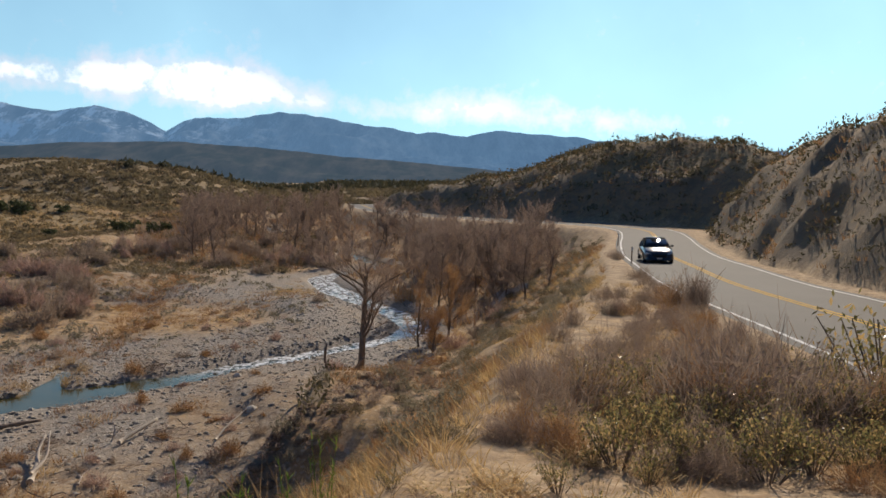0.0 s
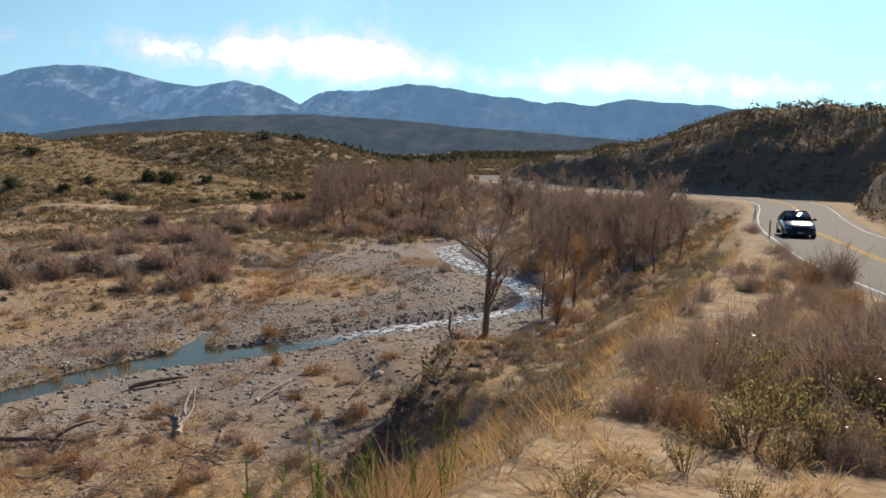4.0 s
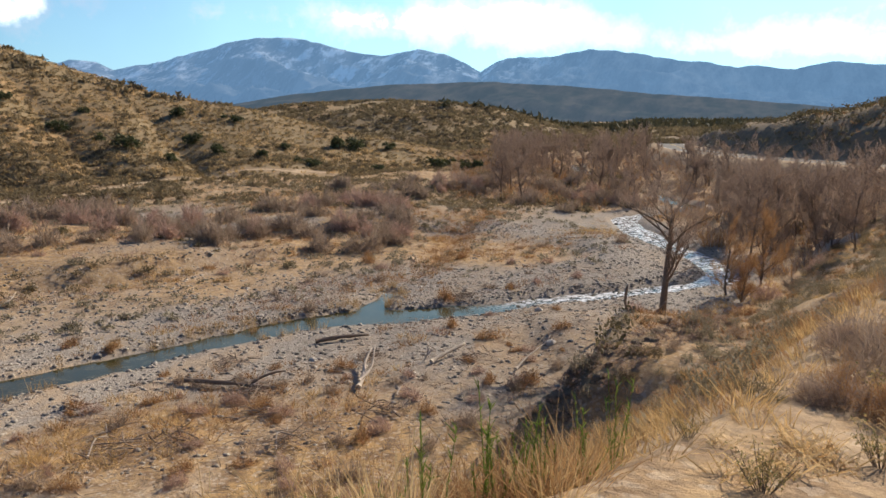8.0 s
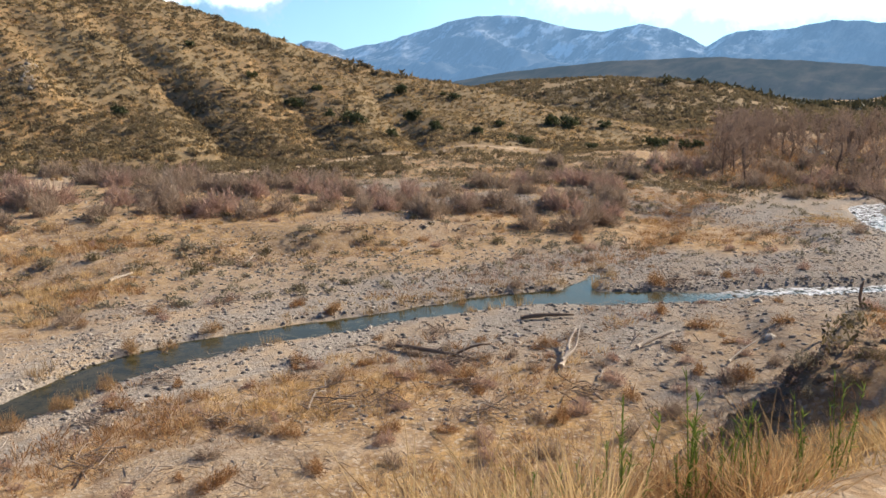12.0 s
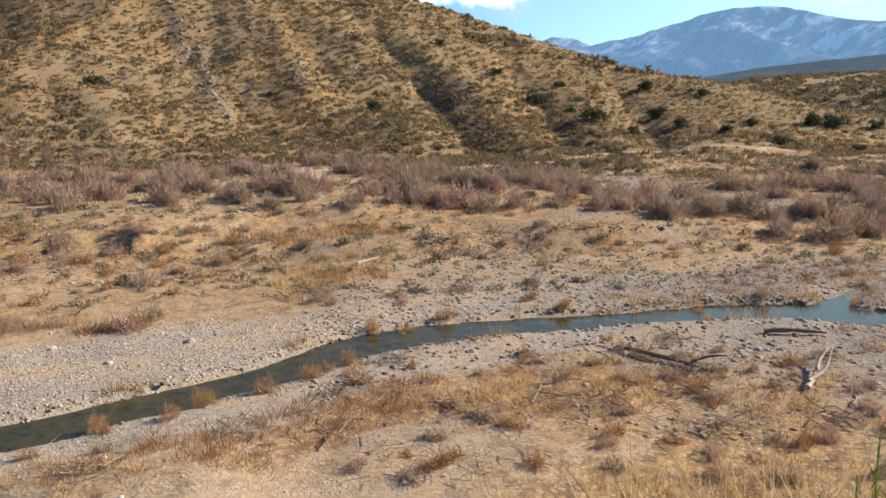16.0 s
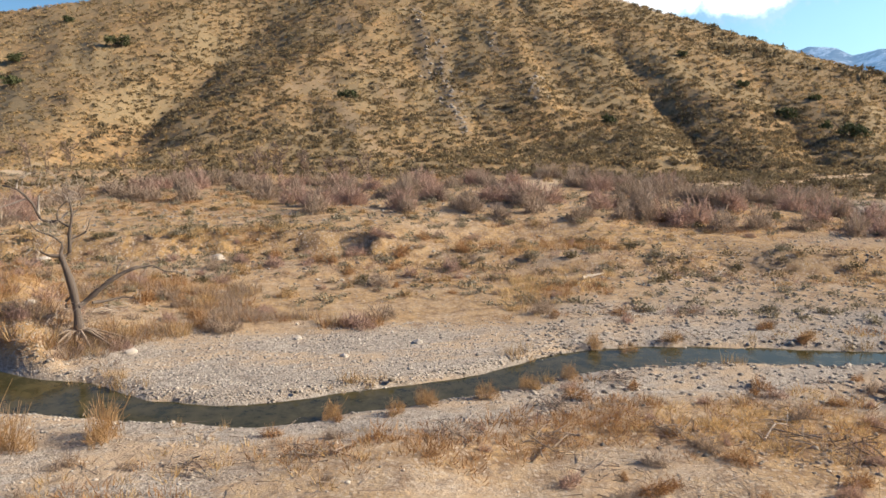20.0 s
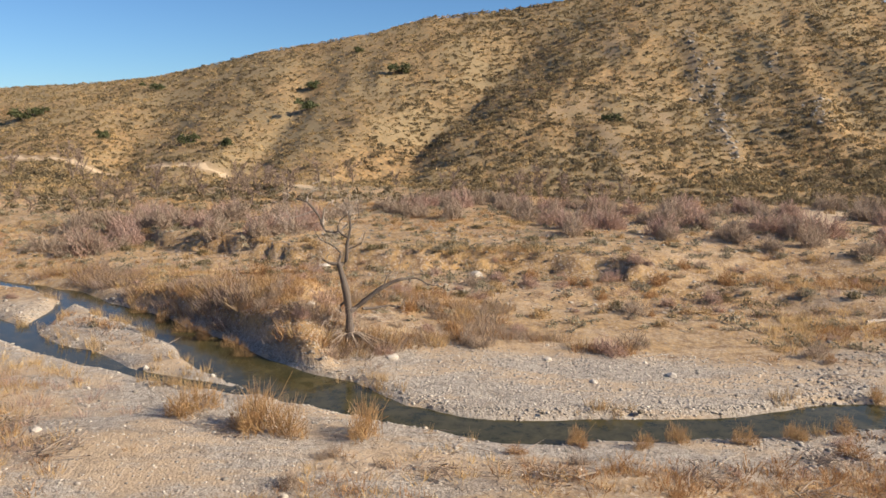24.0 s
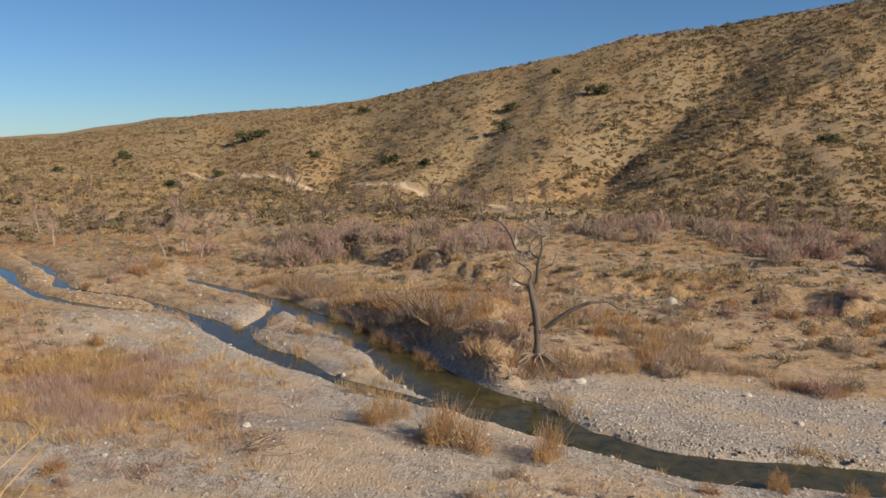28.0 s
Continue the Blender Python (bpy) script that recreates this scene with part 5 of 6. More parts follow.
single_tree("bare_cottonwood", "tall leafless cottonwood at the foot of the bank", 561, -4.5, 42.4, 8.6, 0.23, BARK, TWIG, limbs=8, first=0.4, lean=(0.05, 0), spread=0.75, twigs=2, depth=3, twig_width=0.016)
for seed, px, py, h in ((563, -1.6, 53.2, 4.6), (565, 0.4, 57.4, 5.4), (567, -0.6, 50.6, 3.0)):
    single_tree("orange_willow", "slender willow with rusty orange twigs below the bank", seed, px, py, h, 0.09, BARK, RUST, limbs=7, first=0.05, spread=0.7, twigs=3, depth=3, twig_width=0.013)


def loft(rings):
    """Quads between rings of equal count, closed at both ends by fans, as triangles."""
    m, k = len(rings), len(rings[0])
    v = np.array(rings, float).reshape(-1, 3)
    f = []
    for a in range(m - 1):
        for b in range(k):
            p, q = a * k + b, a * k + (b + 1) % k
            f += [(p, q, q + k), (p, q + k, p + k)]
    for end in (0, m - 1):
        f += [(end * k, end * k + b, end * k + b + 1) for b in range(1, k - 1)]
    return v, np.array(f)


def stick(points, r0, r1, sides=6):
    """One closed tapering skin along a bent stick, slightly knotty."""
    p = curve(points, 0.25)
    d = unit(np.gradient(p, axis=0))
    a = unit(np.cross(d, np.where(np.abs(d[:, 2:3]) > 0.9, [[1.0, 0, 0]], [[0, 0, 1.0]])))
    b = np.cross(d, a)
    r = np.linspace(r0, r1, len(p)) * rng.uniform(0.82, 1.18, len(p))
    t = np.arange(sides) / sides * 2 * np.pi
    return loft([[p[k] + (a[k] * math.cos(q) + b[k] * math.sin(q)) * r[k] for q in t] for k in range(len(p))])


# the dead snag by the stream
snag = thing("dead_tree", "weathered leafless snag on a root mound by the stream", "tree")
snag.matrix_basis = pose(-42.0, -4.0, float(ground_z(-42.0, -4.0)[0]) - 0.3, 0, 0, 95)
part("trunk", mesh_of("trunk", *stick([(0, 0, -0.5), (0.05, 0, 0.9), (-0.02, 0.1, 2.1), (-0.15, 0, 3.1), (-0.4, 0.1, 4.1), (-0.48, 0.1, 4.5)], 0.25, 0.13, 10), SNAGWOOD, True), snag)
SNAG_BRANCHES = [([(-0.05, 0, 2.2), (0.5, -0.1, 2.75), (1.2, -0.2, 3.45), (1.9, -0.2, 3.9), (2.5, -0.3, 4.15)], 0.15, 0.075), ([(2.4, -0.3, 4.1), (3.2, -0.3, 4.15), (3.8, -0.5, 3.8), (4.4, -0.5, 3.75)], 0.06, 0.02),
         ([(0.5, 0, 2.3), (1.2, 0.3, 2.25), (1.9, 0.4, 2.35), (2.4, 0.5, 2.2)], 0.09, 0.03), ([(-0.3, 0, 2.9), (-0.7, 0.1, 2.5), (-0.65, 0.1, 2.1)], 0.08, 0.04),
         ([(-1.0, 0.1, 4.9), (-0.6, 0.1, 5.2), (-0.55, 0, 6.2), (-0.35, 0, 7.2), (-0.45, 0, 8.2)], 0.12, 0.03), ([(-0.5, 0, 6.6), (-1.0, 0, 7.0), (-0.9, 0.1, 7.6), (-0.4, 0.1, 8.0)], 0.06, 0.02),
         ([(-1.0, 0.1, 5.0), (-1.5, 0, 5.1), (-1.9, 0.1, 5.35)], 0.1, 0.04), ([(-1.0, 0.1, 5.1), (-0.9, 0.1, 5.7), (-1.4, 0, 6.2)], 0.08, 0.03),
         ([(-1.0, 0.1, 6.9), (-1.7, 0.2, 7.0), (-2.0, 0.1, 7.9), (-2.6, 0.1, 8.7), (-3.2, 0.2, 8.9)], 0.08, 0.03), ([(-1.8, 0.2, 7.3), (-1.7, 0.1, 8.3), (-1.2, 0.1, 8.8)], 0.06, 0.015),
         ([(-0.5, 0, 7.4), (-0.9, 0, 7.0), (-1.2, 0, 6.8)], 0.05, 0.02), ([(-2.2, 0.1, 8.2), (-3.0, 0.1, 7.9), (-3.8, 0, 7.7)], 0.04, 0.012),
         ([(-0.4, 0, 7.2), (0.1, 0.2, 7.7), (0.0, 0.3, 8.5)], 0.04, 0.012), ([(-1.4, 0, 6.2), (-2.0, -0.2, 6.6), (-2.3, -0.2, 7.3)], 0.04, 0.012), ([(-2.6, 0.1, 8.7), (-2.5, 0.2, 9.2), (-2.0, 0.2, 9.5)], 0.035, 0.01),
         ([(1.5, -0.2, 3.65), (1.6, 0.1, 4.2), (1.9, 0.2, 4.5)], 0.05, 0.015), ([(-0.5, 0, 5.9), (0.2, -0.2, 6.3), (0.4, -0.3, 7.0)], 0.045, 0.012)]
SNAG_BRANCHES = [([(px + 0.11 * min(pz, 4.7), py, pz * 0.9 - 0.1) for px, py, pz in pts], r0, r1) for pts, r0, r1 in SNAG_BRANCHES]
for pts, r0, r1 in SNAG_BRANCHES:
    part("limb", mesh_of("limb", *stick(pts, r0 * 1.0, r1 * 1.2, 7), SNAGWOOD if pts[0][2] < 6.4 else PALE, True), snag)
rng = np.random.default_rng(33)
tips = np.array([p[-1] for p, *_ in SNAG_BRANCHES])
k = rng.integers(0, len(tips), 420)
b0 = tips[k] + rng.normal(0, 0.36, (420, 3))
part("crown", mesh_of("crown", *blades(b0, b0 + rng.normal(0, 0.45, (420, 3)) + [-0.1, 0, 0.15], 0.03), PALE), snag, "fine pale dead twigs")
a = rng.uniform(0, 2 * np.pi, 26)
for q in a:
    d = np.array([math.cos(q), math.sin(q), 0])
    root = stick([tuple(d * 0.25 + [0, 0, 0.65]), tuple(d * 0.8 + [0, 0, rng.uniform(0.45, 0.75)]), tuple(d * rng.uniform(1.3, 2.4) + rng.normal(0, 0.2, 3) + [0, 0, 0.0])], 0.085, 0.025, 5)
    part("root", mesh_of("root", *root, DRIFT, True), snag)

# ---- the bank and the mound ----
x, y = rng.uniform(-32, 14, 26000), rng.uniform(-26, 100, 26000)
d, side, (zc,) = along(x, y, CREST, (2,))
z, gravel, hill, bare, rock = terrain(x, y)
keep = (side < 0) & (d < 15) & (z > 0.9) & (rock < 0.5) & (np.hypot(x, y) > 3.4) & (rng.uniform(0, 1, len(x)) < 0.45 + 1.5 * fbm(x, y, 5, 3, 270))
keep &= (y > -4) | (rng.uniform(0, 1, len(x)) < 0.3)
bx, by = x[keep][:3000], y[keep][:3000]
h = fbm(bx, by, 5, 3, 271) + rng.normal(0, 0.1, len(bx))
stuff("bank_grass", [low_tuft(24, 0.22, 0.26, 0.022, 1.5) for _ in range(6)], bx[h > -0.12], by[h > -0.12], rng.uniform(0.5, 1.3, (h > -0.12).sum()), STRAW, "dry golden grass covering the steep bank", "grass")
stuff("bank_brush", [low_tuft(24, 0.22, 0.40, 0.022, 0.9) for _ in range(6)], bx[h <= -0.12], by[h <= -0.12], rng.uniform(0.6, 1.4, (h <= -0.12).sum()), RUST, "brown dry brush on the steep bank", "brush")
x, y = rng.uniform(-20, 16, 9000), rng.uniform(6, 100, 9000)
d, side, _ = along(x, y, CREST)
keep = (side < 0) & (d < 13) & (d > 1.2) & (ground_z(x, y) > 0.8) & (rng.uniform(0, 1, len(x)) < 0.35 + 1.2 * fbm(x, y, 4, 3, 273))
stuff("bank_scrub", [scrub_shape(22, 0.35, 0.3, 0.075) for _ in range(5)], x[keep], y[keep], rng.uniform(0.4, 1.2, keep.sum()), SAGE, "low grey scrub dotted over the earthy bank", "scrub")
sages = [bush_kind("sagebrush", "grey-green sagebrush clinging to the bank", "bush", "sagebrush on the bank", 600 + k,
                   lambda: (willow_shape(40, 0.5, 0.5, 0.014)[0], leaves(dome(420, 0.55, 0.6, 0.05), 0.035, 0.8)), SAGE) for k in range(4)]
rng = np.random.default_rng(41)
x, y = rng.uniform(-14, 16, 900), rng.uniform(10, 96, 900)
d, side, _ = along(x, y, CREST)
keep = (side < 0) & (d < 11) & (d > 0.5) & (ground_z(x, y) > 1.2)
spots = [(6.0, 41.6, 1.3), (7.2, 41.8, 1.1), (7.0, 46, 1.2), (4.5, 25.7, 0.6), (5.4, 21.7, 0.5), (4.6, 21.9, 0.6), (2.6, 49.6, 1.3), (0.4, 43.6, 1.1), (3.2, 50.5, 1.2), (4.0, 40, 1.0), (2.2, 38, 0.9), (-6.2, 25.6, 0.6), (-5.2, 26.6, 0.7), (-5.2, 28.4, 0.6), (-4.0, 29.2, 0.8), (-3.6, 31.6, 0.6), (-2.4, 32.6, 0.8), (-1.6, 34.2, 0.9), (-2.8, 35.2, 0.7)]
planted(sages, spots + [(px, py, s) for px, py, s in zip(x[keep][:210], y[keep][:210], rng.uniform(0.5, 1.3, 210))])


def leafy_shape():
    n = 16
    a, out = rng.uniform(0, 2 * np.pi, n), rng.uniform(0.15, 0.5, n)
    tip = np.stack([np.cos(a) * out, np.sin(a) * out, rng.uniform(0.35, 0.62, n)], -1)
    base = tip * [0.12, 0.12, 0] + [0, 0, -0.05]
    k = rng.integers(0, n, 600)
    c = tip[k] * rng.uniform(0.45, 1.08, (600, 1)) + rng.normal(0, 0.055, (600, 3))
    return tubes(list(zip(base, tip, np.full(n, 0.010), np.full(n, 0.004))), 4), leaves(c, rng.uniform(0.6, 1.2, 600) * 0.028, 0.9)


def leafy_kind(seed):
    global rng
    rng = np.random.default_rng(seed)
    root = thing("leafy_shrub", "low shrub with waxy glinting olive leaves on the roadside mound", "shrub", "waxy shrubs on the mound")
    stems, crown = leafy_shape()
    part("trunk", mesh_of("trunk", *stems, BARK), root, "forked woody stems")
    part("crown", mesh_of("crown", *crown, GLOSSY), root)
    return root


shrubs = [leafy_kind(620 + k) for k in range(5)]
rng = np.random.default_rng(42)
x, y = ring_points(500, -36, -8, 6.6, 12, 0.6)
d, side, _ = along(x, y, CREST)
keep = (side > 0) & (d > 0.9) & (along(x, y, ROAD)[0] > 4.6) & (fbm(x, y, 3.5, 2, 280) > -0.12)
spots = [(1.05, 4.75, 0.42), (0.12, 4.55, 0.42), (0.85, 5.6, 0.4), (1.6, 6.0, 0.5), (2.0, 6.5, 0.55), (1.3, 6.6, 0.45), (2.6, 6.6, 0.6), (-0.35, 5.4, 0.25), (2.7, 8, 0.75), (3.4, 8.2, 0.8), (2.4, 9.6, 0.8), (3.6, 6.6, 0.65), (4.4, 8, 0.9), (7.2, 12.6, 2.4), (4.4, 10.4, 1.1), (5.4, 11, 1.2)]
planted(shrubs, spots + [(px, py, s) for px, py, s in zip(x[keep][:40], y[keep][:40], rng.uniform(0.5, 0.85, 40))], 0.02)
brushes = [bush_kind("bare_brush", "tangled leafless brown brush on the roadside mound", "brush", "brown brush on the mound", 640 + k, lambda: puff_shape(900, 0.62, 0.7, 0.005), (HAZEL, TWIG, RUST, HAZEL)[k % 4]) for k in range(6)]
rng = np.random.default_rng(43)
x, y = ring_points(800, -36, -4, 5.5, 30, 0.6)
d, side, _ = along(x, y, CREST)
keep = (side > 0) & (d > 0.2) & (along(x, y, ROAD)[0] > 4.8)
spots = [(7.8, 25.6, 1.9), (8.4, 26.2, 1.7), (7.2, 25.0, 1.5), (9.0, 36.4, 1.1), (9.4, 37.4, 1.0), (11.3, 52, 1.3), (11.0, 50.5, 1.2), (0.5, 7.3, 0.5), (0.75, 7.6, 0.7), (1.1, 8.2, 0.9), (1.6, 9.4, 1.2), (2.2, 11, 1.3),
         (2.8, 12.4, 1.2), (1.2, 10.2, 1.0), (4.6, 14, 1.2), (5.4, 16, 1.2), (3.4, 14.6, 1.0), (4.8, 18.6, 1.0), (6.0, 20, 1.1)]
spots += [(px, py, q) for px, py, q in ((6.6, 9.5, 0.8), (6.9, 11, 0.9), (6.7, 12.6, 0.9), (7.0, 14.2, 1.0), (6.8, 15.8, 0.9), (6.9, 17.4, 1.0), (7.1, 19, 1.0), (6.9, 20.6, 0.9), (7.2, 22.2, 1.0), (7.3, 23.6, 0.9), (6.0, 16.8, 0.8), (5.9, 18.4, 0.9), (6.2, 21.6, 0.8), (7.9, 28.0, 1.0), (8.2, 30.2, 1.0), (8.3, 32.4, 0.9), (5.8, 13.8, 0.8), (8.8, 34.2, 0.9))]
spots += [(*polar(b, r), q) for b, r, q in zip(rng.uniform(-33, -17, 20), rng.uniform(8.0, 12, 20), rng.uniform(1.2, 1.8, 20)) if polar(b, r)[0] < 7.4]
planted(brushes, spots + [(px, py, s) for px, py, s in zip(x[keep][:64], y[keep][:64], rng.uniform(0.45, 0.95, 64))], 0.02)
x, y = ring_points(1700, -40, 6, 5.2, 34, 0.6)
d, side, _ = along(x, y, CREST)
keep = (side > 0) & (along(x, y, ROAD)[0] > 4.4) & (fbm(x, y, 1.6, 3, 290) > -0.10)
stuff("mound_grass", [tuft_shape(30, 0.14, 0.26, 0.008, 1.4, 0.1) for _ in range(6)], x[keep], y[keep], rng.uniform(0.5, 1.25, keep.sum()), STRAW, "trampled dry straw on the roadside mound", "grass")
x, y = ring_points(170, -38, 2, 4.2, 9.5, 0.6)
keep = (along(x, y, CREST)[1] > 0) & (fbm(x, y, 1.3, 3, 291) > 0.02)
stuff("straw_mat", [bent_straw(44, 0.17, 0.05) for _ in range(5)], x[keep], y[keep], rng.uniform(0.7, 1.3, keep.sum()), BLOND, "pale curled straw matted on the bare mound", "grass")
clumps = [bush_kind("bank_bush", "rounded leafless brown bush on the bank", "bush", "brown bushes on the bank", 680 + k, lambda: puff_shape(500, 0.62, 0.55, 0.009), (BUSHY, HAZEL, BUSHY)[k % 3]) for k in range(6)]
rng = np.random.default_rng(48)
x, y = rng.uniform(-12, 15, 1600), rng.uniform(4, 92, 1600)
d, side, _ = along(x, y, CREST)
keep = (side < 0) & (d > 1.0) & (d < 12) & (ground_z(x, y) > 0.9) & (fbm(x, y, 6, 3, 274) > -0.12)
planted(clumps, [(0.1, 7.2, 0.5), (-0.6, 9.5, 0.6), (-1.8, 12, 0.8)] + [(px, py, q) for px, py, q in zip(x[keep][:190], y[keep][:190], rng.uniform(0.45, 1.25, 190))], 0.03)
x, y = rng.uniform(-8.5, 0, 1100), rng.uniform(23.5, 38, 1100)
d = along(x, y, SCARP)[0]
keep = d < 1.1
stuff("scarp_scrub", [scrub_shape(20, 0.26, 0.22, 0.06) for _ in range(5)], x[keep], y[keep], rng.uniform(0.5, 1.3, keep.sum()), TWIG, "dark low scrub clinging to the scarp", "scrub")
x, y = rng.uniform(-11, 3, 5200), rng.uniform(3, 27, 5200)
d, side, _ = along(x, y, CREST)
keep = (side < 0) & (d < 9) & (np.hypot(x, y) > 3.6) & (ground_z(x, y) > 1.2) & (rng.uniform(0, 1, len(x)) < 0.55 + 1.3 * fbm(x, y, 2.5, 3, 292))
h = fbm(x, y, 2.0, 2, 293) + rng.normal(0, 0.15, len(x))
for m, mat in ((keep & (h < -0.06), RUST), (keep & (h >= -0.06) & (h < 0.08), TAWNY), (keep & (h >= 0.08), STRAW)):
    stuff("near_bank_straw", [low_tuft(22, 0.2, 0.26, 0.012, 1.5) for _ in range(5)], x[m], y[m], rng.uniform(0.5, 1.3, m.sum()), mat, "flattened dry straw on the bank below the mound", "grass")
# tall grass on the brink
x, y = rng.uniform(-5.0, 1.6, 5200), rng.uniform(-4.5, 7.5, 5200)
d, side, _ = along(x, y, CREST)
b = np.degrees(np.arctan2(-x, y))
d = d * side
tall = ((b > 11) & (b < 46)) | ((b > 119) & (b < 150))
keep = (d < 0.45) & (d > -2.0) & tall & (np.hypot(x, y) > 2.3) & (fbm(x, y, 1.1, 3, 300) > -0.05)
tx, ty = x[keep][:240], y[keep][:240]
for k, mat in enumerate((BLOND, REED)):
    stuff("brink_grass", [tuft_shape(26, 0.16, 0.5, 0.006, 1.2, 0.09) for _ in range(6)], tx[k::2], ty[k::2], rng.uniform(0.45, 1.2, len(tx[k::2])), mat, "tall dry grass on the brink of the bank", "grass")
b, r = rng.uniform(24, 46, 130), rng.uniform(2.9, 4.6, 130)
gx, gy = -r * np.sin(np.radians(b)), r * np.cos(np.radians(b))
k = fbm(gx, gy, 0.9, 2, 301) > -0.15
stuff("brink_grass", [tuft_shape(30, 0.12, 0.56, 0.006, 0.8, 0.06) for _ in range(6)], gx[k], gy[k], rng.uniform(0.6, 1.3, k.sum()), BLOND, "tall dry grass on the brink of the bank", "grass")
tx, ty = x[keep][300:400], y[keep][300:400]
stuff("brink_brush", [willow_shape(30, 0.22, 0.55, 0.005)[0] for _ in range(3)] + [willow_shape(30, 0.22, 0.55, 0.005)[1] for _ in range(3)], tx, ty, rng.uniform(0.6, 1.2, len(tx)), RUST, "brown dead stalks in the tall grass", "brush")


def stalk_kind(seed):
    global rng
    rng = np.random.default_rng(seed)
    root = thing("green_stalk", "fresh green leafy weed stalk in the dry grass", "weed", "green stalks on the brink")
    n = 5
    base = rng.normal(0, 0.04, (n, 3)) * [1, 1, 0]
    tip = base + rng.normal(0, 0.09, (n, 3)) * [1, 1, 0] + np.stack([np.zeros(n), np.zeros(n), rng.uniform(0.4, 0.75, n)], -1)
    part("trunk", mesh_of("trunk", *tubes(list(zip(base, tip, np.full(n, 0.006), np.full(n, 0.002))), 4), FRESH), root, "thin green stems")
    k = rng.integers(0, n, 120)
    c = base[k] + (tip[k] - base[k]) * rng.uniform(0.15, 1, (120, 1))
    part("crown", mesh_of("crown", *blades(c, c + rng.normal(0, 0.03, (120, 3)) + [0, 0, 0.05], 0.010), FRESH), root, "narrow green leaves")
    return root


stalks = [stalk_kind(660 + k) for k in range(3)]
rng = np.random.default_rng(44)
planted(stalks, [(*polar(b, r), s) for b, r, s in ((9, 5.0, 0.8), (11, 4.7, 0.9), (13.5, 4.5, 0.75), (16, 4.3, 0.7), (18, 4.2, 0.95), (19, 4.1, 0.8), (23, 3.8, 0.9), (25, 3.7, 0.7), (27, 3.6, 0.7), (31, 3.5, 0.6), (14.6, 4.6, 0.95), (129, 3.5, 0.9), (124, 3.5, 0.6), (35, 3.3, 0.5))], 0.02)


# ---- stones and driftwood ----
def stone_material(name, tone):
    n = Nodes(name)
    c = n.ramp(n.island(), *((q, tuple(tone * w for w in v)) for q, v in ((0.0, (0.22, 0.195, 0.165)), (0.35, (0.42, 0.37, 0.31)), (0.75, (0.55, 0.475, 0.385)), (1.0, (0.68, 0.61, 0.515)))))
    return n.done(n.mix(n.noise(14, 3), c, n.mix(0.5, c, (0.2, 0.18, 0.15))), 0.85, gloss=0.3)


STONE = stone_material("river_stone", 1.0)
GREYSTONE = stone_material("grey_upstream_stone", 0.72)


def pebble():
    v = np.array([(1, 0, 0), (0, 1, 0), (-1, 0, 0), (0, -1, 0), (0, 0, 0.75), (0, 0, -0.5), (0.6, 0.6, 0.35), (-0.6, 0.55, 0.3)], float) * rng.uniform(0.7, 1.15, (8, 3))
    f = [(0, 6, 4), (6, 1, 4), (1, 7, 4), (7, 2, 4), (2, 3, 4), (3, 0, 4), (6, 0, 5), (1, 6, 5), (7, 1, 5), (2, 7, 5), (3, 2, 5), (0, 3, 5)]
    return v, np.array(f)


x, y = ring_points(60000, 0, 138, 22, 85, 0.6)
z, gravel, hill, bare, rock = terrain(x, y)
gap = water_gap(x, y)
keep = (z < 1.2) & (gap > -0.6) & (rng.uniform(0, 1, len(x)) < np.clip(gravel * 1.1 - 0.3 + 0.5 * fbm(x, y, 5, 2, 310), 0, 1) + 0.5 * (gap < 1.2))
keep &= np.cumsum(keep) < 21000
size = 0.045 + 0.07 * rng.uniform(0, 1, keep.sum()) ** 2.2 + 0.04 * (np.hypot(x[keep], y[keep]) > 45) + 0.10 * (rng.uniform(0, 1, keep.sum()) > 0.985)
stuff("river_stones", [pebble() for _ in range(8)], x[keep], y[keep], size, STONE, "grey and tan rounded river cobbles", "stones", 0.8, 0.02)


x, y = ring_points(30000, 0, 64, 27, 84)
z, gravel, hill, bare, rock = terrain(x, y)
gap = water_gap(x, y)
keep = (z < 1.2) & (gap > 0) & (rng.uniform(0, 1, len(x)) < gravel * 0.95 + 0.6 * fbm(x, y, 4, 2, 312))
stuff("upstream_cobbles", [pebble() for _ in range(8)], x[keep], y[keep], 0.06 + 0.16 * rng.uniform(0, 1, keep.sum()) ** 2.4, GREYSTONE, "grey cobbles strewn over the upper gravel flat", "stones", 0.8, 0.02)
x, y = ring_points(13000, 60, 102, 30, 43)
z, gravel, hill, bare, rock = terrain(x, y)
gap = water_gap(x, y)
keep = (gap > -0.2) & (gap < 9) & (np.hypot(x, y) > 30.5)
stuff("bar_cobbles", [pebble() for _ in range(8)], x[keep], y[keep], 0.04 + 0.09 * rng.uniform(0, 1, keep.sum()) ** 2.4, STONE, "pale rounded cobbles heaped on the gravel bar", "stones", 0.8, 0.02)


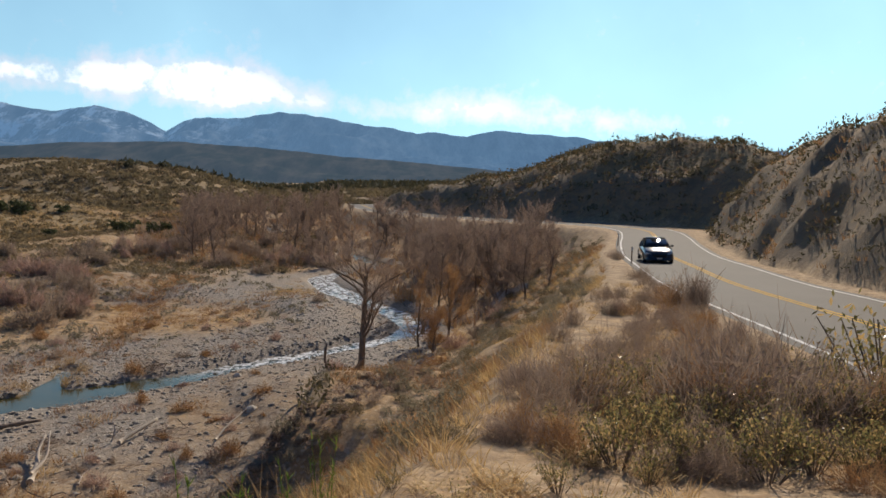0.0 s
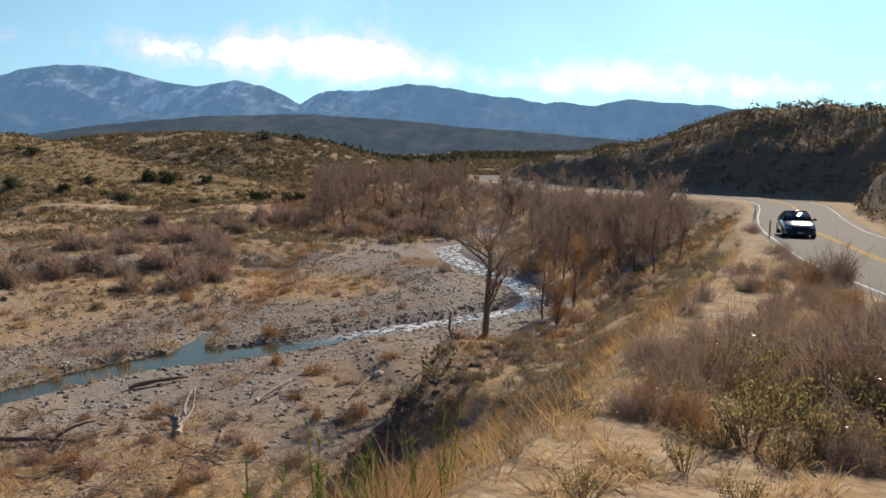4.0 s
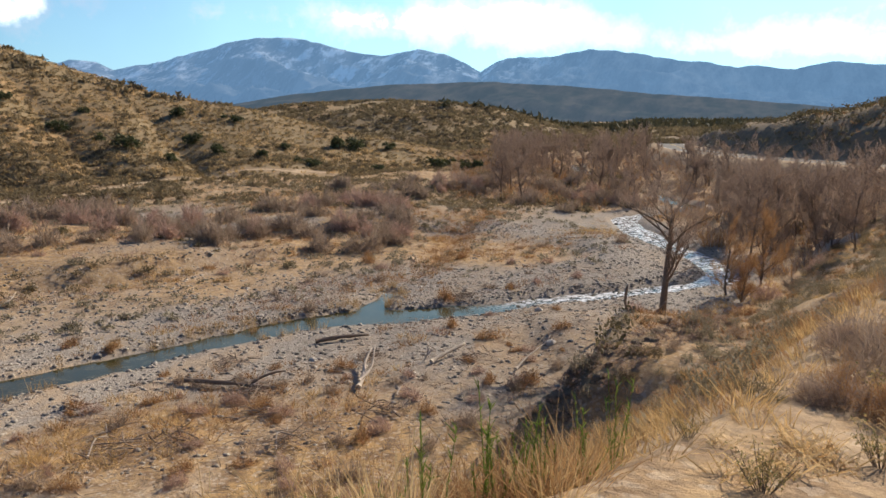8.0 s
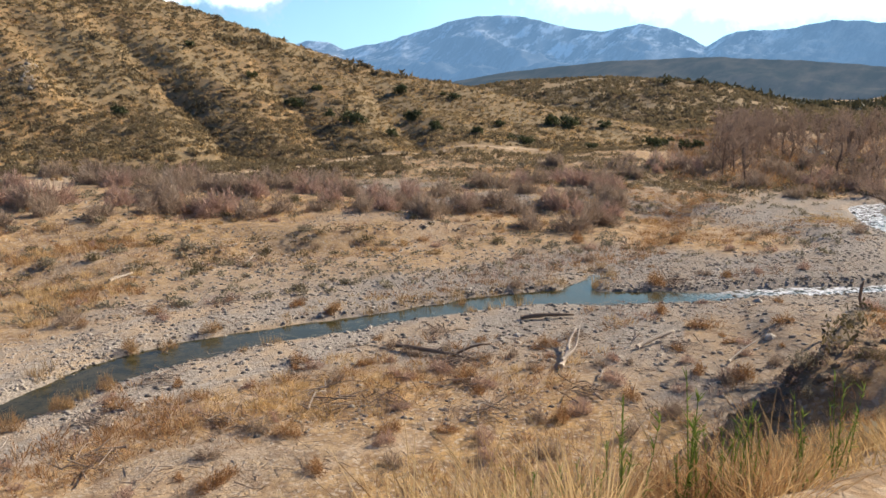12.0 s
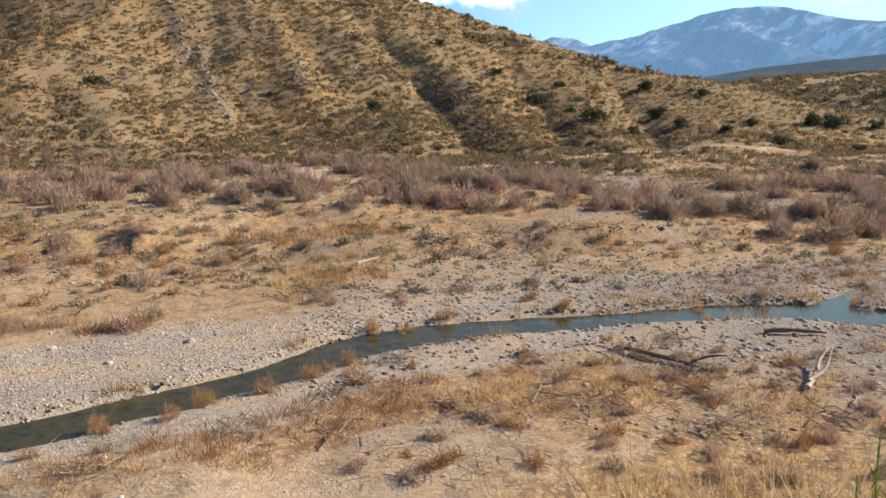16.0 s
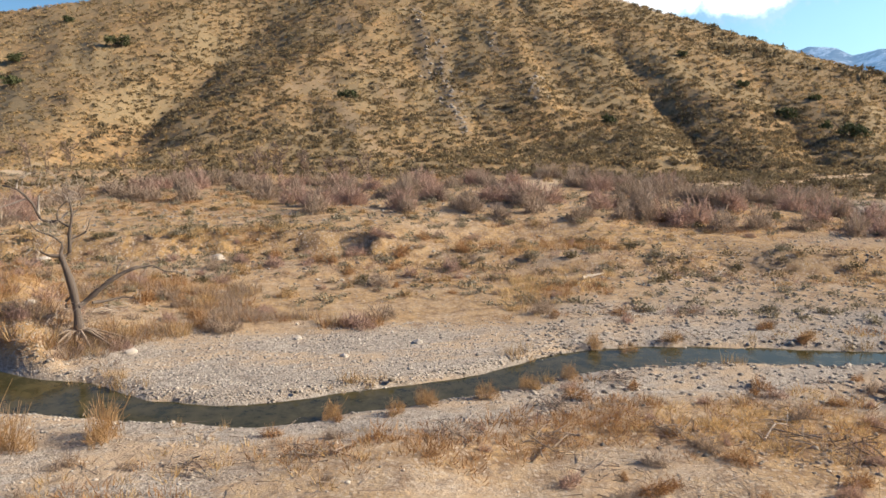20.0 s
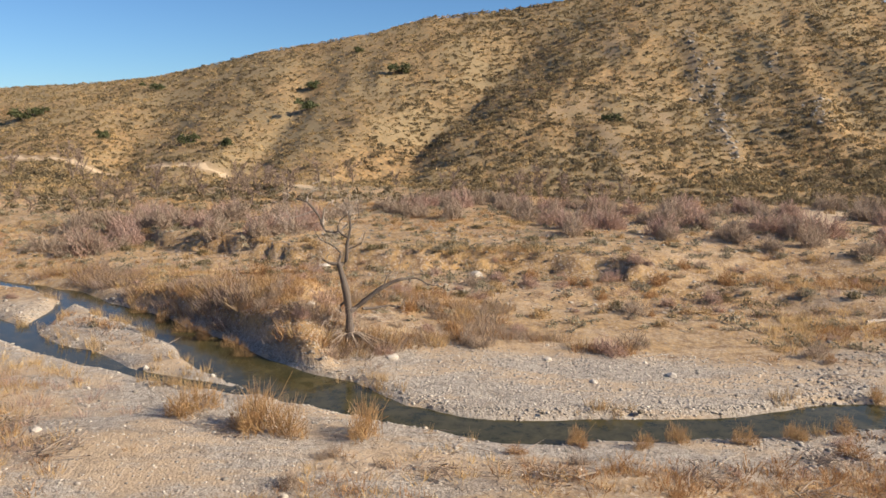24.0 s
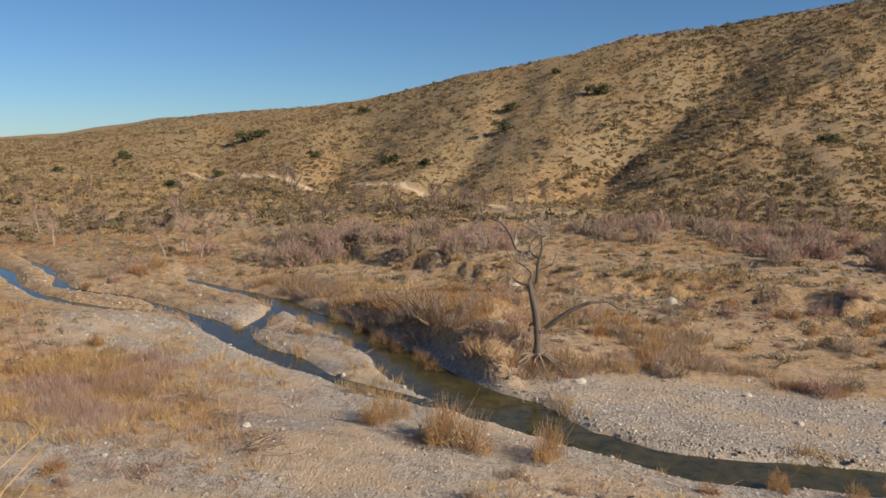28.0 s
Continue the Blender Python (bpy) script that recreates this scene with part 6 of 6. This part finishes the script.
x, y = ring_points(12000, 30, 126, 52, 96)
z, gravel, hill, bare, rock = terrain(x, y)
keep = (hill < 0.3) & (water_gap(x, y) > 1) & (rng.uniform(0, 1, len(x)) < 0.15 + gravel + 1.2 * fbm(x * 1.2 - y * 0.35, y * 0.5, 9, 3, 314))
stuff("terrace_cobbles", [pebble() for _ in range(8)], x[keep], y[keep], 0.08 + 0.2 * rng.uniform(0, 1, keep.sum()) ** 2.6, GREYSTONE, "grey stones strewn over the far terrace", "stones", 0.8, 0.02)
x, y = ring_points(14000, 66, 134, 24, 52, 0.7)
keep = (water_gap(x, y) > 0.2) & (ground_z(x, y) < 1.0) & (rng.uniform(0, 1, len(x)) < 0.12 + 0.8 * open_bar(x, y, (0,)) + 0.5 * fbm(x, y, 4, 3, 316))
stuff("near_cobbles", [pebble() for _ in range(8)], x[keep], y[keep], 0.035 + 0.08 * rng.uniform(0, 1, keep.sum()) ** 2.4, STONE, "pale rounded cobbles on the near gravel bar", "stones", 0.8, 0.02)
x, y = [], []
for line in RIBS:
    q = curve(line, 0.35)
    x.append(q[:, 0] + rng.normal(0, 1.1, len(q))), y.append(q[:, 1] + rng.normal(0, 1.1, len(q)))
x, y = np.concatenate(x), np.concatenate(y)
stuff("rock_outcrop", [pebble() for _ in range(8)], x, y, 0.2 + 0.6 * rng.uniform(0, 1, len(x)) ** 2, GREYSTONE, "pale broken rock breaking through the hillside", "rock", 1.1, 0.1)
WET = bark_material("wet_stream_stone", (0.07, 0.06, 0.045), (0.24, 0.20, 0.15))


def boulder_mesh(seed, mat=STONE):
    g = np.random.default_rng(seed)
    bm = bmesh.new()
    bmesh.ops.create_icosphere(bm, subdivisions=2, radius=1.0)
    for v in bm.verts:
        k = 1 + 0.32 * noise.noise(v.co * 1.3 + Vector(g.uniform(0, 9, 3))) + 0.12 * noise.noise(v.co * 3.1)
        v.co = Vector((v.co.x * k * 1.15, v.co.y * k * 0.9, max(v.co.z * k * 0.7, -0.3)))
    me = bpy.data.meshes.new("boulder")
    bm.to_mesh(me)
    bm.free()
    me.materials.append(mat)
    return me


rocks = [tagged(new("boulder", boulder_mesh(700 + k)), "weathered pale boulder on the gravel", "boulder", "boulders on the flat") for k in range(5)]
rng = np.random.default_rng(45)
spots = [(-46.9, 27.6, 0.3), (-27.4, 30.2, 0.22), (-33, 17, 0.2), (-37, 12, 0.25), (-40, -1.6, 0.3), (-36, 8, 0.2), (-44.6, -6.4, 0.4), (-50, -9, 0.3), (-60, 4, 0.5),
         (-64, -8, 0.45), (5.5, 72, 0.9), (6.4, 74.5, 1.0), (7.2, 71, 0.8), (5, 68.5, 0.8), (-9.5, 39, 0.3), (-20, 33, 0.2), (-12, 46, 0.25)]
x, y = ring_points(26, 20, 135, 30, 75)
spots += [(px, py, s) for px, py, s in zip(x, y, rng.uniform(0.1, 0.22, 26))]
planted(rocks, spots, 0.0)


def crag_material():
    n = Nodes("dark_bank_rock")
    c = n.mix(n.ramp(n.noise(1.6, 6, 0.75), (0.35, 0.0), (0.65, 1.0)), (0.13, 0.10, 0.07), (0.35, 0.265, 0.175))
    n.bump(n.noise(5, 6, 0.75), 0.9, 0.1)
    return n.done(c, 0.95, gloss=0.2)


CRAG = crag_material()


# dark broken rocks along the scarp of the bank
rng = np.random.default_rng(47)
slabs = [tagged(new("bank_rock", boulder_mesh(760 + k, CRAG)), "dark broken rock in the shaded scarp of the bank", "rock", "rocks in the bank's scarp") for k in range(4)]
k = rng.integers(0, len(SCARP), 60)
side = rng.uniform(-1.2, 0.3, 60)
planted(slabs, [(SCARP[q, 0] + w * 0.9, SCARP[q, 1] - w * 0.35, rng.uniform(0.10, 0.28)) for q, w in zip(k, side)], 0.06)
crags = [tagged(new("stream_rock", boulder_mesh(740 + k, WET)), "grey rounded rock standing in the shallow stream", "rock", "rocks in the stream") for k in range(3)]
k = rng.integers(40, len(STREAMS[0]) - 40, 70)
planted(crags, [(STREAMS[0][q, 0] + rng.normal(0, 0.9), STREAMS[0][q, 1] + rng.normal(0, 0.9), rng.uniform(0.09, 0.24)) for q in k], -0.16)


def driftwood(points, r0, r1, mat, label, forks=(), lift=0.0):
    """A fallen trunk or branch along rows of x, y, height over the ground."""
    level = ground_z([p[0] for p in points], [p[1] for p in points])
    ox, oy, oz = points[0][0], points[0][1], float(level.mean())
    path = [(p[0] - ox, p[1] - oy, p[2] + r0 * 0.6) for p in points]
    root = thing("fallen_log", label, "log", at=pose(ox, oy, oz))
    part("trunk", mesh_of("trunk", *stick(path, r0 * 0.75, r1 * 0.75, 8), mat, True), root)
    for fork in forks:
        part("limb", mesh_of("limb", *stick([(p[0] - ox, p[1] - oy, p[2]) for p in fork], r0 * 0.55, r1 * 0.4, 6), mat, True), root)
    return root


driftwood([(-15.9, 29.9, 0.0), (-16.3, 31.2, 0.15), (-16.9, 32.6, 0.35), (-17.0, 33.4, 0.7)], 0.16, 0.07, PALE, "sun-bleached forked log lying on flood debris", [[(-16.0, 30.2, 0.3), (-16.1, 31.6, 0.5), (-16.6, 33.0, 1.1)]])
driftwood([(-14.2, 34.2, 0.05), (-13.9, 35.2, 0.2), (-13.4, 36.7, 0.35)], 0.14, 0.11, PALE, "short bleached white log on the gravel")
driftwood([(-21.3, 35.4, 0.0), (-20.3, 36.3, 0.1), (-19.2, 37.4, 0.05)], 0.19, 0.08, DARKWOOD, "dark waterlogged log beside the stream")
driftwood([(-10.1, 34.7, 0.05), (-9.9, 36.0, 0.3), (-9.5, 37.5, 0.55), (-9.3, 38.0, 0.9)], 0.07, 0.03, PALE, "thin crooked bleached branch")
driftwood([(-23.5, 27.7, 0.15), (-21.6, 28.2, 0.1), (-19.6, 28.6, 0.0)], 0.15, 0.09, DARKWOOD, "dark fallen trunk half buried in litter", [[(-20.6, 28.4, 0.2), (-20.0, 29.2, 0.5), (-19.4, 29.6, 0.6)]])
driftwood([(-14.7, 34.6, 0.0), (-14.6, 34.8, 0.5), (-14.8, 35.0, 0.9)], 0.06, 0.03, PALE, "small upright bleached stick", [[(-14.6, 34.7, 0.3), (-14.3, 34.8, 0.7)]])
driftwood([(-26.4, 10.4, 0.05), (-26.7, 10.9, 0.2), (-26.9, 11.2, 0.15), (-27.4, 11.7, 0.3)], 0.035, 0.012, PALE, "thin bleached branch on dry brush")
driftwood([(-21.4, 20.0, 0.05), (-21.9, 20.9, 0.3), (-21.9, 21.4, 0.2), (-22.6, 22.1, 0.35)], 0.045, 0.015, PALE, "thin bleached branch on dry brush")
driftwood([(-46.4, 26.8, 0.05), (-47.0, 28.8, 0.1)], 0.13, 0.09, PALE, "short bleached log on the sand")
driftwood([(-43.7, 34.9, 0.05), (-43.9, 36, 0.3), (-44.6, 37, 0.5)], 0.07, 0.03, PALE, "crooked bleached branch on the gravel")
driftwood([(-13.9, 29.6, 0.1), (-14.1, 30.6, 0.2), (-13.7, 31.4, 0.35)], 0.05, 0.02, PALE, "thin bleached branch on dry brush", [[(-14.0, 30.2, 0.15), (-14.5, 30.6, 0.3)]])
driftwood([(-15.6, 23.0, 0.1), (-16.0, 23.7, 0.4), (-15.9, 24.2, 0.3), (-16.4, 24.9, 0.5)], 0.04, 0.012, PALE, "thin bleached branch on dry brush")
driftwood([(-5.2, 41.6, 0.0), (-5.9, 41.7, 0.6), (-6.25, 41.8, 1.4), (-6.15, 41.8, 2.3)], 0.16, 0.07, DARKWOOD, "dark curved leaning stump at the bank's foot")
driftwood([(-5.0, 41.8, 0.0), (-4.9, 41.9, 0.6), (-4.5, 42.1, 1.1), (-4.2, 42.2, 1.5)], 0.14, 0.08, DARKWOOD, "forked stump beside the cottonwood")


def drift_pile(px, py, size, count, mat, label):
    root = thing("driftwood_pile", label, "driftwood", at=pose(px, py, float(ground_z(px, py)[0])))
    for _ in range(count):
        c = rng.normal(0, 0.45, 3) * [size, size, 0] + [0, 0, rng.uniform(0.02, 0.3) * size]
        d = rng.normal(0, 1, 3) * [1, 1, 0.25]
        d = d / np.linalg.norm(d) * size * rng.uniform(0.3, 0.8)
        a, b = c - d, c + d
        a[2], b[2] = max(a[2], 0.02), max(b[2], 0.02)
        part("branch", mesh_of("branch", *stick([tuple(a), tuple(c + rng.normal(0, 0.12, 3)), tuple(b)], rng.uniform(0.013, 0.034), 0.008, 5), mat, True), root)
    c = rng.normal(0, 0.5, (160, 3)) * [size, size, 0] + np.stack([np.zeros(160), np.zeros(160), rng.uniform(0, 0.2, 160) * size], -1)
    tagged(part("twig_mat", mesh_of("twig_mat", *blades(c, c + rng.normal(0, 0.28, (160, 3)) * [1, 1, 0.4], 0.022), TWIG), root), "matted broken twigs", kind="stuff")


for px, py, s, k, mat in ((-17.6, 48.3, 1.5, 22, DARKWOOD), (-57.4, -20.2, 1.6, 24, DARKWOOD), (-27.2, -13.1, 1.5, 26, DRIFT), (-45.2, -3.0, 1.4, 18, PALE), (-42.8, -5.6, 1.2, 18, PALE), (-20.2, 27.9, 1.5, 20, DRIFT), (-12.6, 35.8, 1.2, 14, DRIFT),
                          (-25, 9.5, 1.3, 18, DRIFT), (-29.5, -7.2, 1.2, 16, DRIFT), (-37, 28.6, 1.2, 14, DRIFT), (-15.8, 23.9, 1.6, 20, DRIFT), (-21, 21.2, 1.8, 20, DRIFT), (-24, -16, 1.2, 14, DRIFT), (-26.8, 14.4, 1.0, 12, DRIFT), (-28.8, 18.4, 1.2, 14, DRIFT), (-19.4, 22.4, 1.5, 16, DARKWOOD), (-18.2, 26.0, 1.3, 14, DRIFT), (-22.8, 17.2, 1.3, 14, DRIFT),
                          (-23.6, 12.6, 1.4, 16, DRIFT), (-24.8, 4.6, 1.2, 14, DRIFT), (-25.4, 0.6, 1.1, 12, DRIFT), (-13.6, 28.0, 1.4, 14, DARKWOOD), (-17.4, 34.6, 1.2, 12, DARKWOOD), (-23.6, 31.0, 1.2, 12, DARKWOOD),
                          (-33.0, -19.0, 1.6, 18, DRIFT), (-30.6, -16.0, 1.3, 14, DRIFT), (-55.0, -17.0, 1.7, 20, DARKWOOD), (-43.6, -7.2, 1.5, 18, DARKWOOD)):
    drift_pile(px, py, s * 0.75, k, mat, "tangled heap of flood driftwood on the flat")


# ---- the car and the marker post ----
def plain_material(name, color, rough, metal=0.0, coat=0.0):
    n = Nodes(name)
    n.bsdf.inputs["Coat Weight"].default_value = coat
    return n.done(n.mix(n.ramp(n.noise(5, 3), (0.4, 0.0), (0.8, 0.25)), color, tuple(0.6 * c + 0.02 for c in color)), rough, metal)


CAR_PAINT = plain_material("dark_car_paint", (0.018, 0.022, 0.034), 0.28, 0.3, 1.0)
GLASS = plain_material("tinted_car_glass", (0.012, 0.014, 0.016), 0.06)
RUBBER = plain_material("tyre_rubber", (0.02, 0.02, 0.02), 0.85)
CHROME = plain_material("bright_metal", (0.7, 0.7, 0.7), 0.2, 1.0)
LAMP = plain_material("clear_lamp_lens", (0.65, 0.65, 0.62), 0.12)
PLATE = plain_material("pale_plate", (0.7, 0.7, 0.68), 0.5)


def slab(corners, thick):
    """A panel of some thickness on four corners."""
    c = np.array(corners, float)
    nrm = unit(np.cross(c[1] - c[0], c[2] - c[0])[None])[0]
    return loft([c, c + nrm * thick])


def car(at):
    root = thing("sedan", "dark four-door sedan with lit bonnet driving on the road", "car", at=at)
    rows = [(-2.28, 0.70, 0.42, 0.78), (-2.18, 0.82, 0.30, 0.96), (-1.7, 0.88, 0.24, 1.02), (-1.0, 0.90, 0.22, 1.0), (0.0, 0.90, 0.22, 0.97), (0.95, 0.90, 0.22, 0.95), (1.5, 0.88, 0.22, 0.90), (1.95, 0.84, 0.24, 0.82), (2.22, 0.76, 0.30, 0.70), (2.34, 0.62, 0.38, 0.58)]
    rings = []
    for px, w, z0, z1 in rows:
        half = [(w * 0.9, z0), (w, z0 + 0.14), (w, z0 + (z1 - z0) * 0.62), (w * 0.95, z1 - 0.06), (w * 0.80, z1), (w * 0.35, z1 + 0.025)]
        rings.append([(px, q, z) for q, z in half] + [(px, -q, z) for q, z in reversed(half)])
    part("body", mesh_of("body", *loft(rings), CAR_PAINT, True), root)
    side = [(-1.75, 0.97), (-1.02, 1.38), (-0.4, 1.45), (0.15, 1.42), (1.02, 0.93)]
    wide = lambda z: 0.80 - (z - 0.95) * 0.40
    part("cabin", mesh_of("cabin", *loft([[(px, s * wide(z), z) for px, z in side] for s in (-1, 1)]), CAR_PAINT), root)
    part("roof", mesh_of("roof", *loft([[(px, -wide(z) * 0.97, z + 0.012), (px, 0, z + 0.045), (px, wide(z) * 0.97, z + 0.012), (px, 0, z - 0.02)] for px, z in side[1:4]]), CAR_PAINT, True), root)
    o = 0.012
    part("windscreen", mesh_of("windscreen", *slab([(0.96 + o, -0.72, 0.97), (0.96 + o, 0.72, 0.97), (0.22 + o, 0.57, 1.385), (0.22 + o, -0.57, 1.385)], 0.012), GLASS), root, "dark windscreen glass")
    part("rear_window", mesh_of("rear_window", *slab([(-1.68 - o, 0.70, 1.01), (-1.68 - o, -0.70, 1.01), (-1.08 - o, -0.56, 1.36), (-1.08 - o, 0.56, 1.36)], 0.012), GLASS), root)
    for s in (-1, 1):
        for pts in (((0.80, 0.99), (-0.30, 1.00), (-0.30, 1.40), (0.12, 1.38)), ((-0.38, 1.00), (-1.45, 1.02), (-1.0, 1.34), (-0.38, 1.40))):
            c = [(px, s * (wide(z) + 0.004), z) for px, z in pts]
            part("side_window", mesh_of("side_window", *slab(c if s < 0 else c[::-1], 0.010), GLASS), root)
        part("headlight", mesh_of("headlight", *loft([[(2.10, s * 0.50, 0.60), (2.10, s * 0.78, 0.62), (2.10, s * 0.76, 0.74), (2.10, s * 0.52, 0.72)], [(2.30, s * 0.48, 0.58), (2.20, s * 0.77, 0.62), (2.19, s * 0.75, 0.73), (2.27, s * 0.50, 0.68)]]), LAMP), root, "clear headlight")
        part("mirror", mesh_of("mirror", *loft([[(0.70, s * 0.82, 0.98), (0.78, s * 0.82, 0.98), (0.78, s * 0.82, 1.10), (0.70, s * 0.82, 1.10)], [(0.66, s * 1.02, 0.99), (0.76, s * 1.0, 0.99), (0.76, s * 1.0, 1.11), (0.66, s * 1.02, 1.11)]]), CAR_PAINT), root)
        part("tail_light", mesh_of("tail_light", *slab([(-2.262, s * 0.46, 0.70), (-2.20, s * 0.76, 0.72), (-2.20, s * 0.74, 0.86), (-2.25, s * 0.46, 0.84)], 0.02), plain_material("red_lamp", (0.3, 0.01, 0.01), 0.2)), root)
        for px in (1.42, -1.38):
            wheel = part("wheel", mesh_of("wheel", *tubes([(np.array([px, s * 0.70, 0.32]), np.array([px, s * 0.86, 0.32]), 0.10, 0.10)], 12), RUBBER), root)
            rim = [(px, s * q, r) for q, r in ((0.68, 0.20), (0.68, 0.30), (0.71, 0.325), (0.86, 0.325), (0.905, 0.30), (0.905, 0.21))]
            part("tyre", mesh_of("tyre", *loft([[(px + r * math.cos(a), q, 0.32 + r * math.sin(a)) for _, q, r in rim] for a in np.linspace(0, 2 * math.pi, 21)]), RUBBER, True), wheel)
            part("rim", mesh_of("rim", *tubes([(np.array([px, s * 0.80, 0.32]), np.array([px, s * 0.895, 0.32]), 0.205, 0.19), (np.array([px, s * 0.895, 0.32]), np.array([px, s * 0.90, 0.32]), 0.19, 0.02)], 14), CHROME), wheel, "light alloy rim")
    part("grille", mesh_of("grille", *slab([(2.335, -0.40, 0.50), (2.335, 0.40, 0.50), (2.315, 0.42, 0.64), (2.315, -0.42, 0.64)], 0.02), RUBBER), root, "dark front grille")
    part("bumper", mesh_of("bumper", *loft([[(2.20, -0.80, 0.32), (2.40, -0.55, 0.32), (2.40, 0.55, 0.32), (2.20, 0.80, 0.32)], [(2.22, -0.80, 0.46), (2.42, -0.55, 0.46), (2.42, 0.55, 0.46), (2.22, 0.80, 0.46)]]), CAR_PAINT), root)
    part("number_plate", mesh_of("number_plate", *slab([(2.425, -0.16, 0.36), (2.425, 0.16, 0.36), (2.425, 0.16, 0.45), (2.425, -0.16, 0.45)], 0.006), PLATE), root, "plain pale plate")
    return root


k = int(np.argmin(np.hypot(ROAD[:, 0] - 14.9, ROAD[:, 1] - 50.4)))
d = ROAD[k - 1] - ROAD[k + 1]
nx, ny = -d[1] / math.hypot(d[0], d[1]), d[0] / math.hypot(d[0], d[1])
car(pose(ROAD[k, 0] + nx * -1.7, ROAD[k, 1] + ny * -1.7, ROAD[k, 2] + 0.025, 0, 0, math.degrees(math.atan2(d[1], d[0]))))


def marker_post(px, py):
    root = thing("marker_post", "dark roadside marker post with small reflector", "post", "roadside marker posts", at=pose(px, py, float(ground_z(px, py)[0]), 0, 0, 10))
    part("post", mesh_of("post", *tubes([(np.array([0, 0, -0.3]), np.array([0, 0, 1.05]), 0.045, 0.04), (np.array([0, 0, 1.05]), np.array([0, 0, 1.07]), 0.04, 0.01)], 8), DARKWOOD), root)
    part("reflector", mesh_of("reflector", *slab([(-0.045, -0.047, 0.82), (0.045, -0.047, 0.82), (0.045, -0.047, 1.0), (-0.045, -0.047, 1.0)], 0.008), PLATE), root, "small pale reflector")


marker_post(11.3, 47.6)
marker_post(14.6, 66.5)

# ---- clouds and sky glow ----
# bearing, height above the horizon, half width, half height (degrees), weight
CLOUDS = [(29, 6.6, 5.5, 1.0, 0.9), (24, 6.0, 5, 1.2, 0.9), (17.5, 6.6, 5.5, 2.0, 1.2), (14, 5.4, 4.5, 1.6, 1.1), (8.5, 5.0, 2.5, 0.8, 0.7), (-2, 5.2, 5, 1.2, 0.9), (-6, 4.2, 7, 0.9, 0.8), (3, 4.4, 5, 0.8, 0.6), (53, 8.2, 4.5, 2.2, 1.4), (56, 6.6, 4.0, 1.8, 1.2),
          (49.5, 6.4, 2.6, 1.6, 1.1), (44.5, 8.2, 2.6, 1.6, 1.1), (31, 12, 2, 0.8, 0.5), (37, 6.6, 2.4, 0.7, 0.6), (-14, 3.6, 5, 0.7, 0.6)]


def cloud_glow_material():
    n = Nodes("cloud_and_sky_glow")
    zone = n.attribute("zone")
    puff = n.math("ADD", n.math("MULTIPLY", zone[0], 1.0), n.math("MULTIPLY", n.math("SUBTRACT", n.noise(0.006, 8, 0.62), 0.5), 2.2))
    solid = n.ramp(puff, (0.30, 0.0), (1.4, 1.0))
    # Cyan sheet between the clouds, added to brighten the sky towards the sun.
    sky_glow = n.math("MULTIPLY", zone[1], n.math("ADD", n.math("MULTIPLY", n.noise(0.0012, 4, 0.5), 0.5), 0.75))
    alpha = n.math("MAXIMUM", n.math("MULTIPLY", solid, zone[0]), sky_glow)
    glow = n.tree.nodes.new("ShaderNodeEmission")
    n.put(glow.inputs["Color"], n.mix(solid, (0.50, 0.85, 0.99), n.mix(n.noise(0.002, 5), (0.80, 0.86, 0.95), (1.0, 1.0, 1.0))))
    glow.inputs["Strength"].default_value = 1.5
    clear = n.tree.nodes.new("ShaderNodeBsdfTransparent")
    m = n.tree.nodes.new("ShaderNodeMixShader")
    n.put(m.inputs[0], n.math("MINIMUM", alpha, 0.97))
    n.link(clear.outputs[0], m.inputs[1]), n.link(glow.outputs[0], m.inputs[2])
    n.link(m.outputs[0], n.tree.nodes["Material Output"].inputs["Surface"])
    return n.mat


bb, ee = np.meshgrid(np.arange(-40, 70.1, 0.5), np.arange(0.6, 24.1, 0.4))
x, y, z = -4700 * np.sin(np.radians(bb)) * np.cos(np.radians(ee)), 4700 * np.cos(np.radians(bb)) * np.cos(np.radians(ee)), EYE_Z + 4700 * np.sin(np.radians(ee))
m, k = x.shape
i = np.arange((m - 1) * (k - 1))
i = i // (k - 1) * k + i % (k - 1)
me = mesh_of("backdrop", np.stack([x, y, z], -1), np.stack([i, i + k, i + k + 1, i + 1], -1), cloud_glow_material(), True)
dens = sum(w * np.exp(-(((bb - b) / hw) ** 2 + ((ee - e) / hh) ** 2)) for b, e, hw, hh, w in CLOUDS)
# Painted sky brightness, stronger on the sun's side.
sky_glow = 0.97 * ease(-bb, -72, -14) * ease(-ee, -24.0, -15) * (0.74 + 0.26 * ease(-ee, -13, -2)) * (0.72 + 0.28 * ease(-bb, -14, 16))
colour_layer(me, "zone", np.clip(dens * 0.75, 0, 1.0), sky_glow, sky_glow * 0)
tagged(new("backdrop", me), "thin bright clouds and sunward sky glow over the mountains", "clouds", kind="structure")
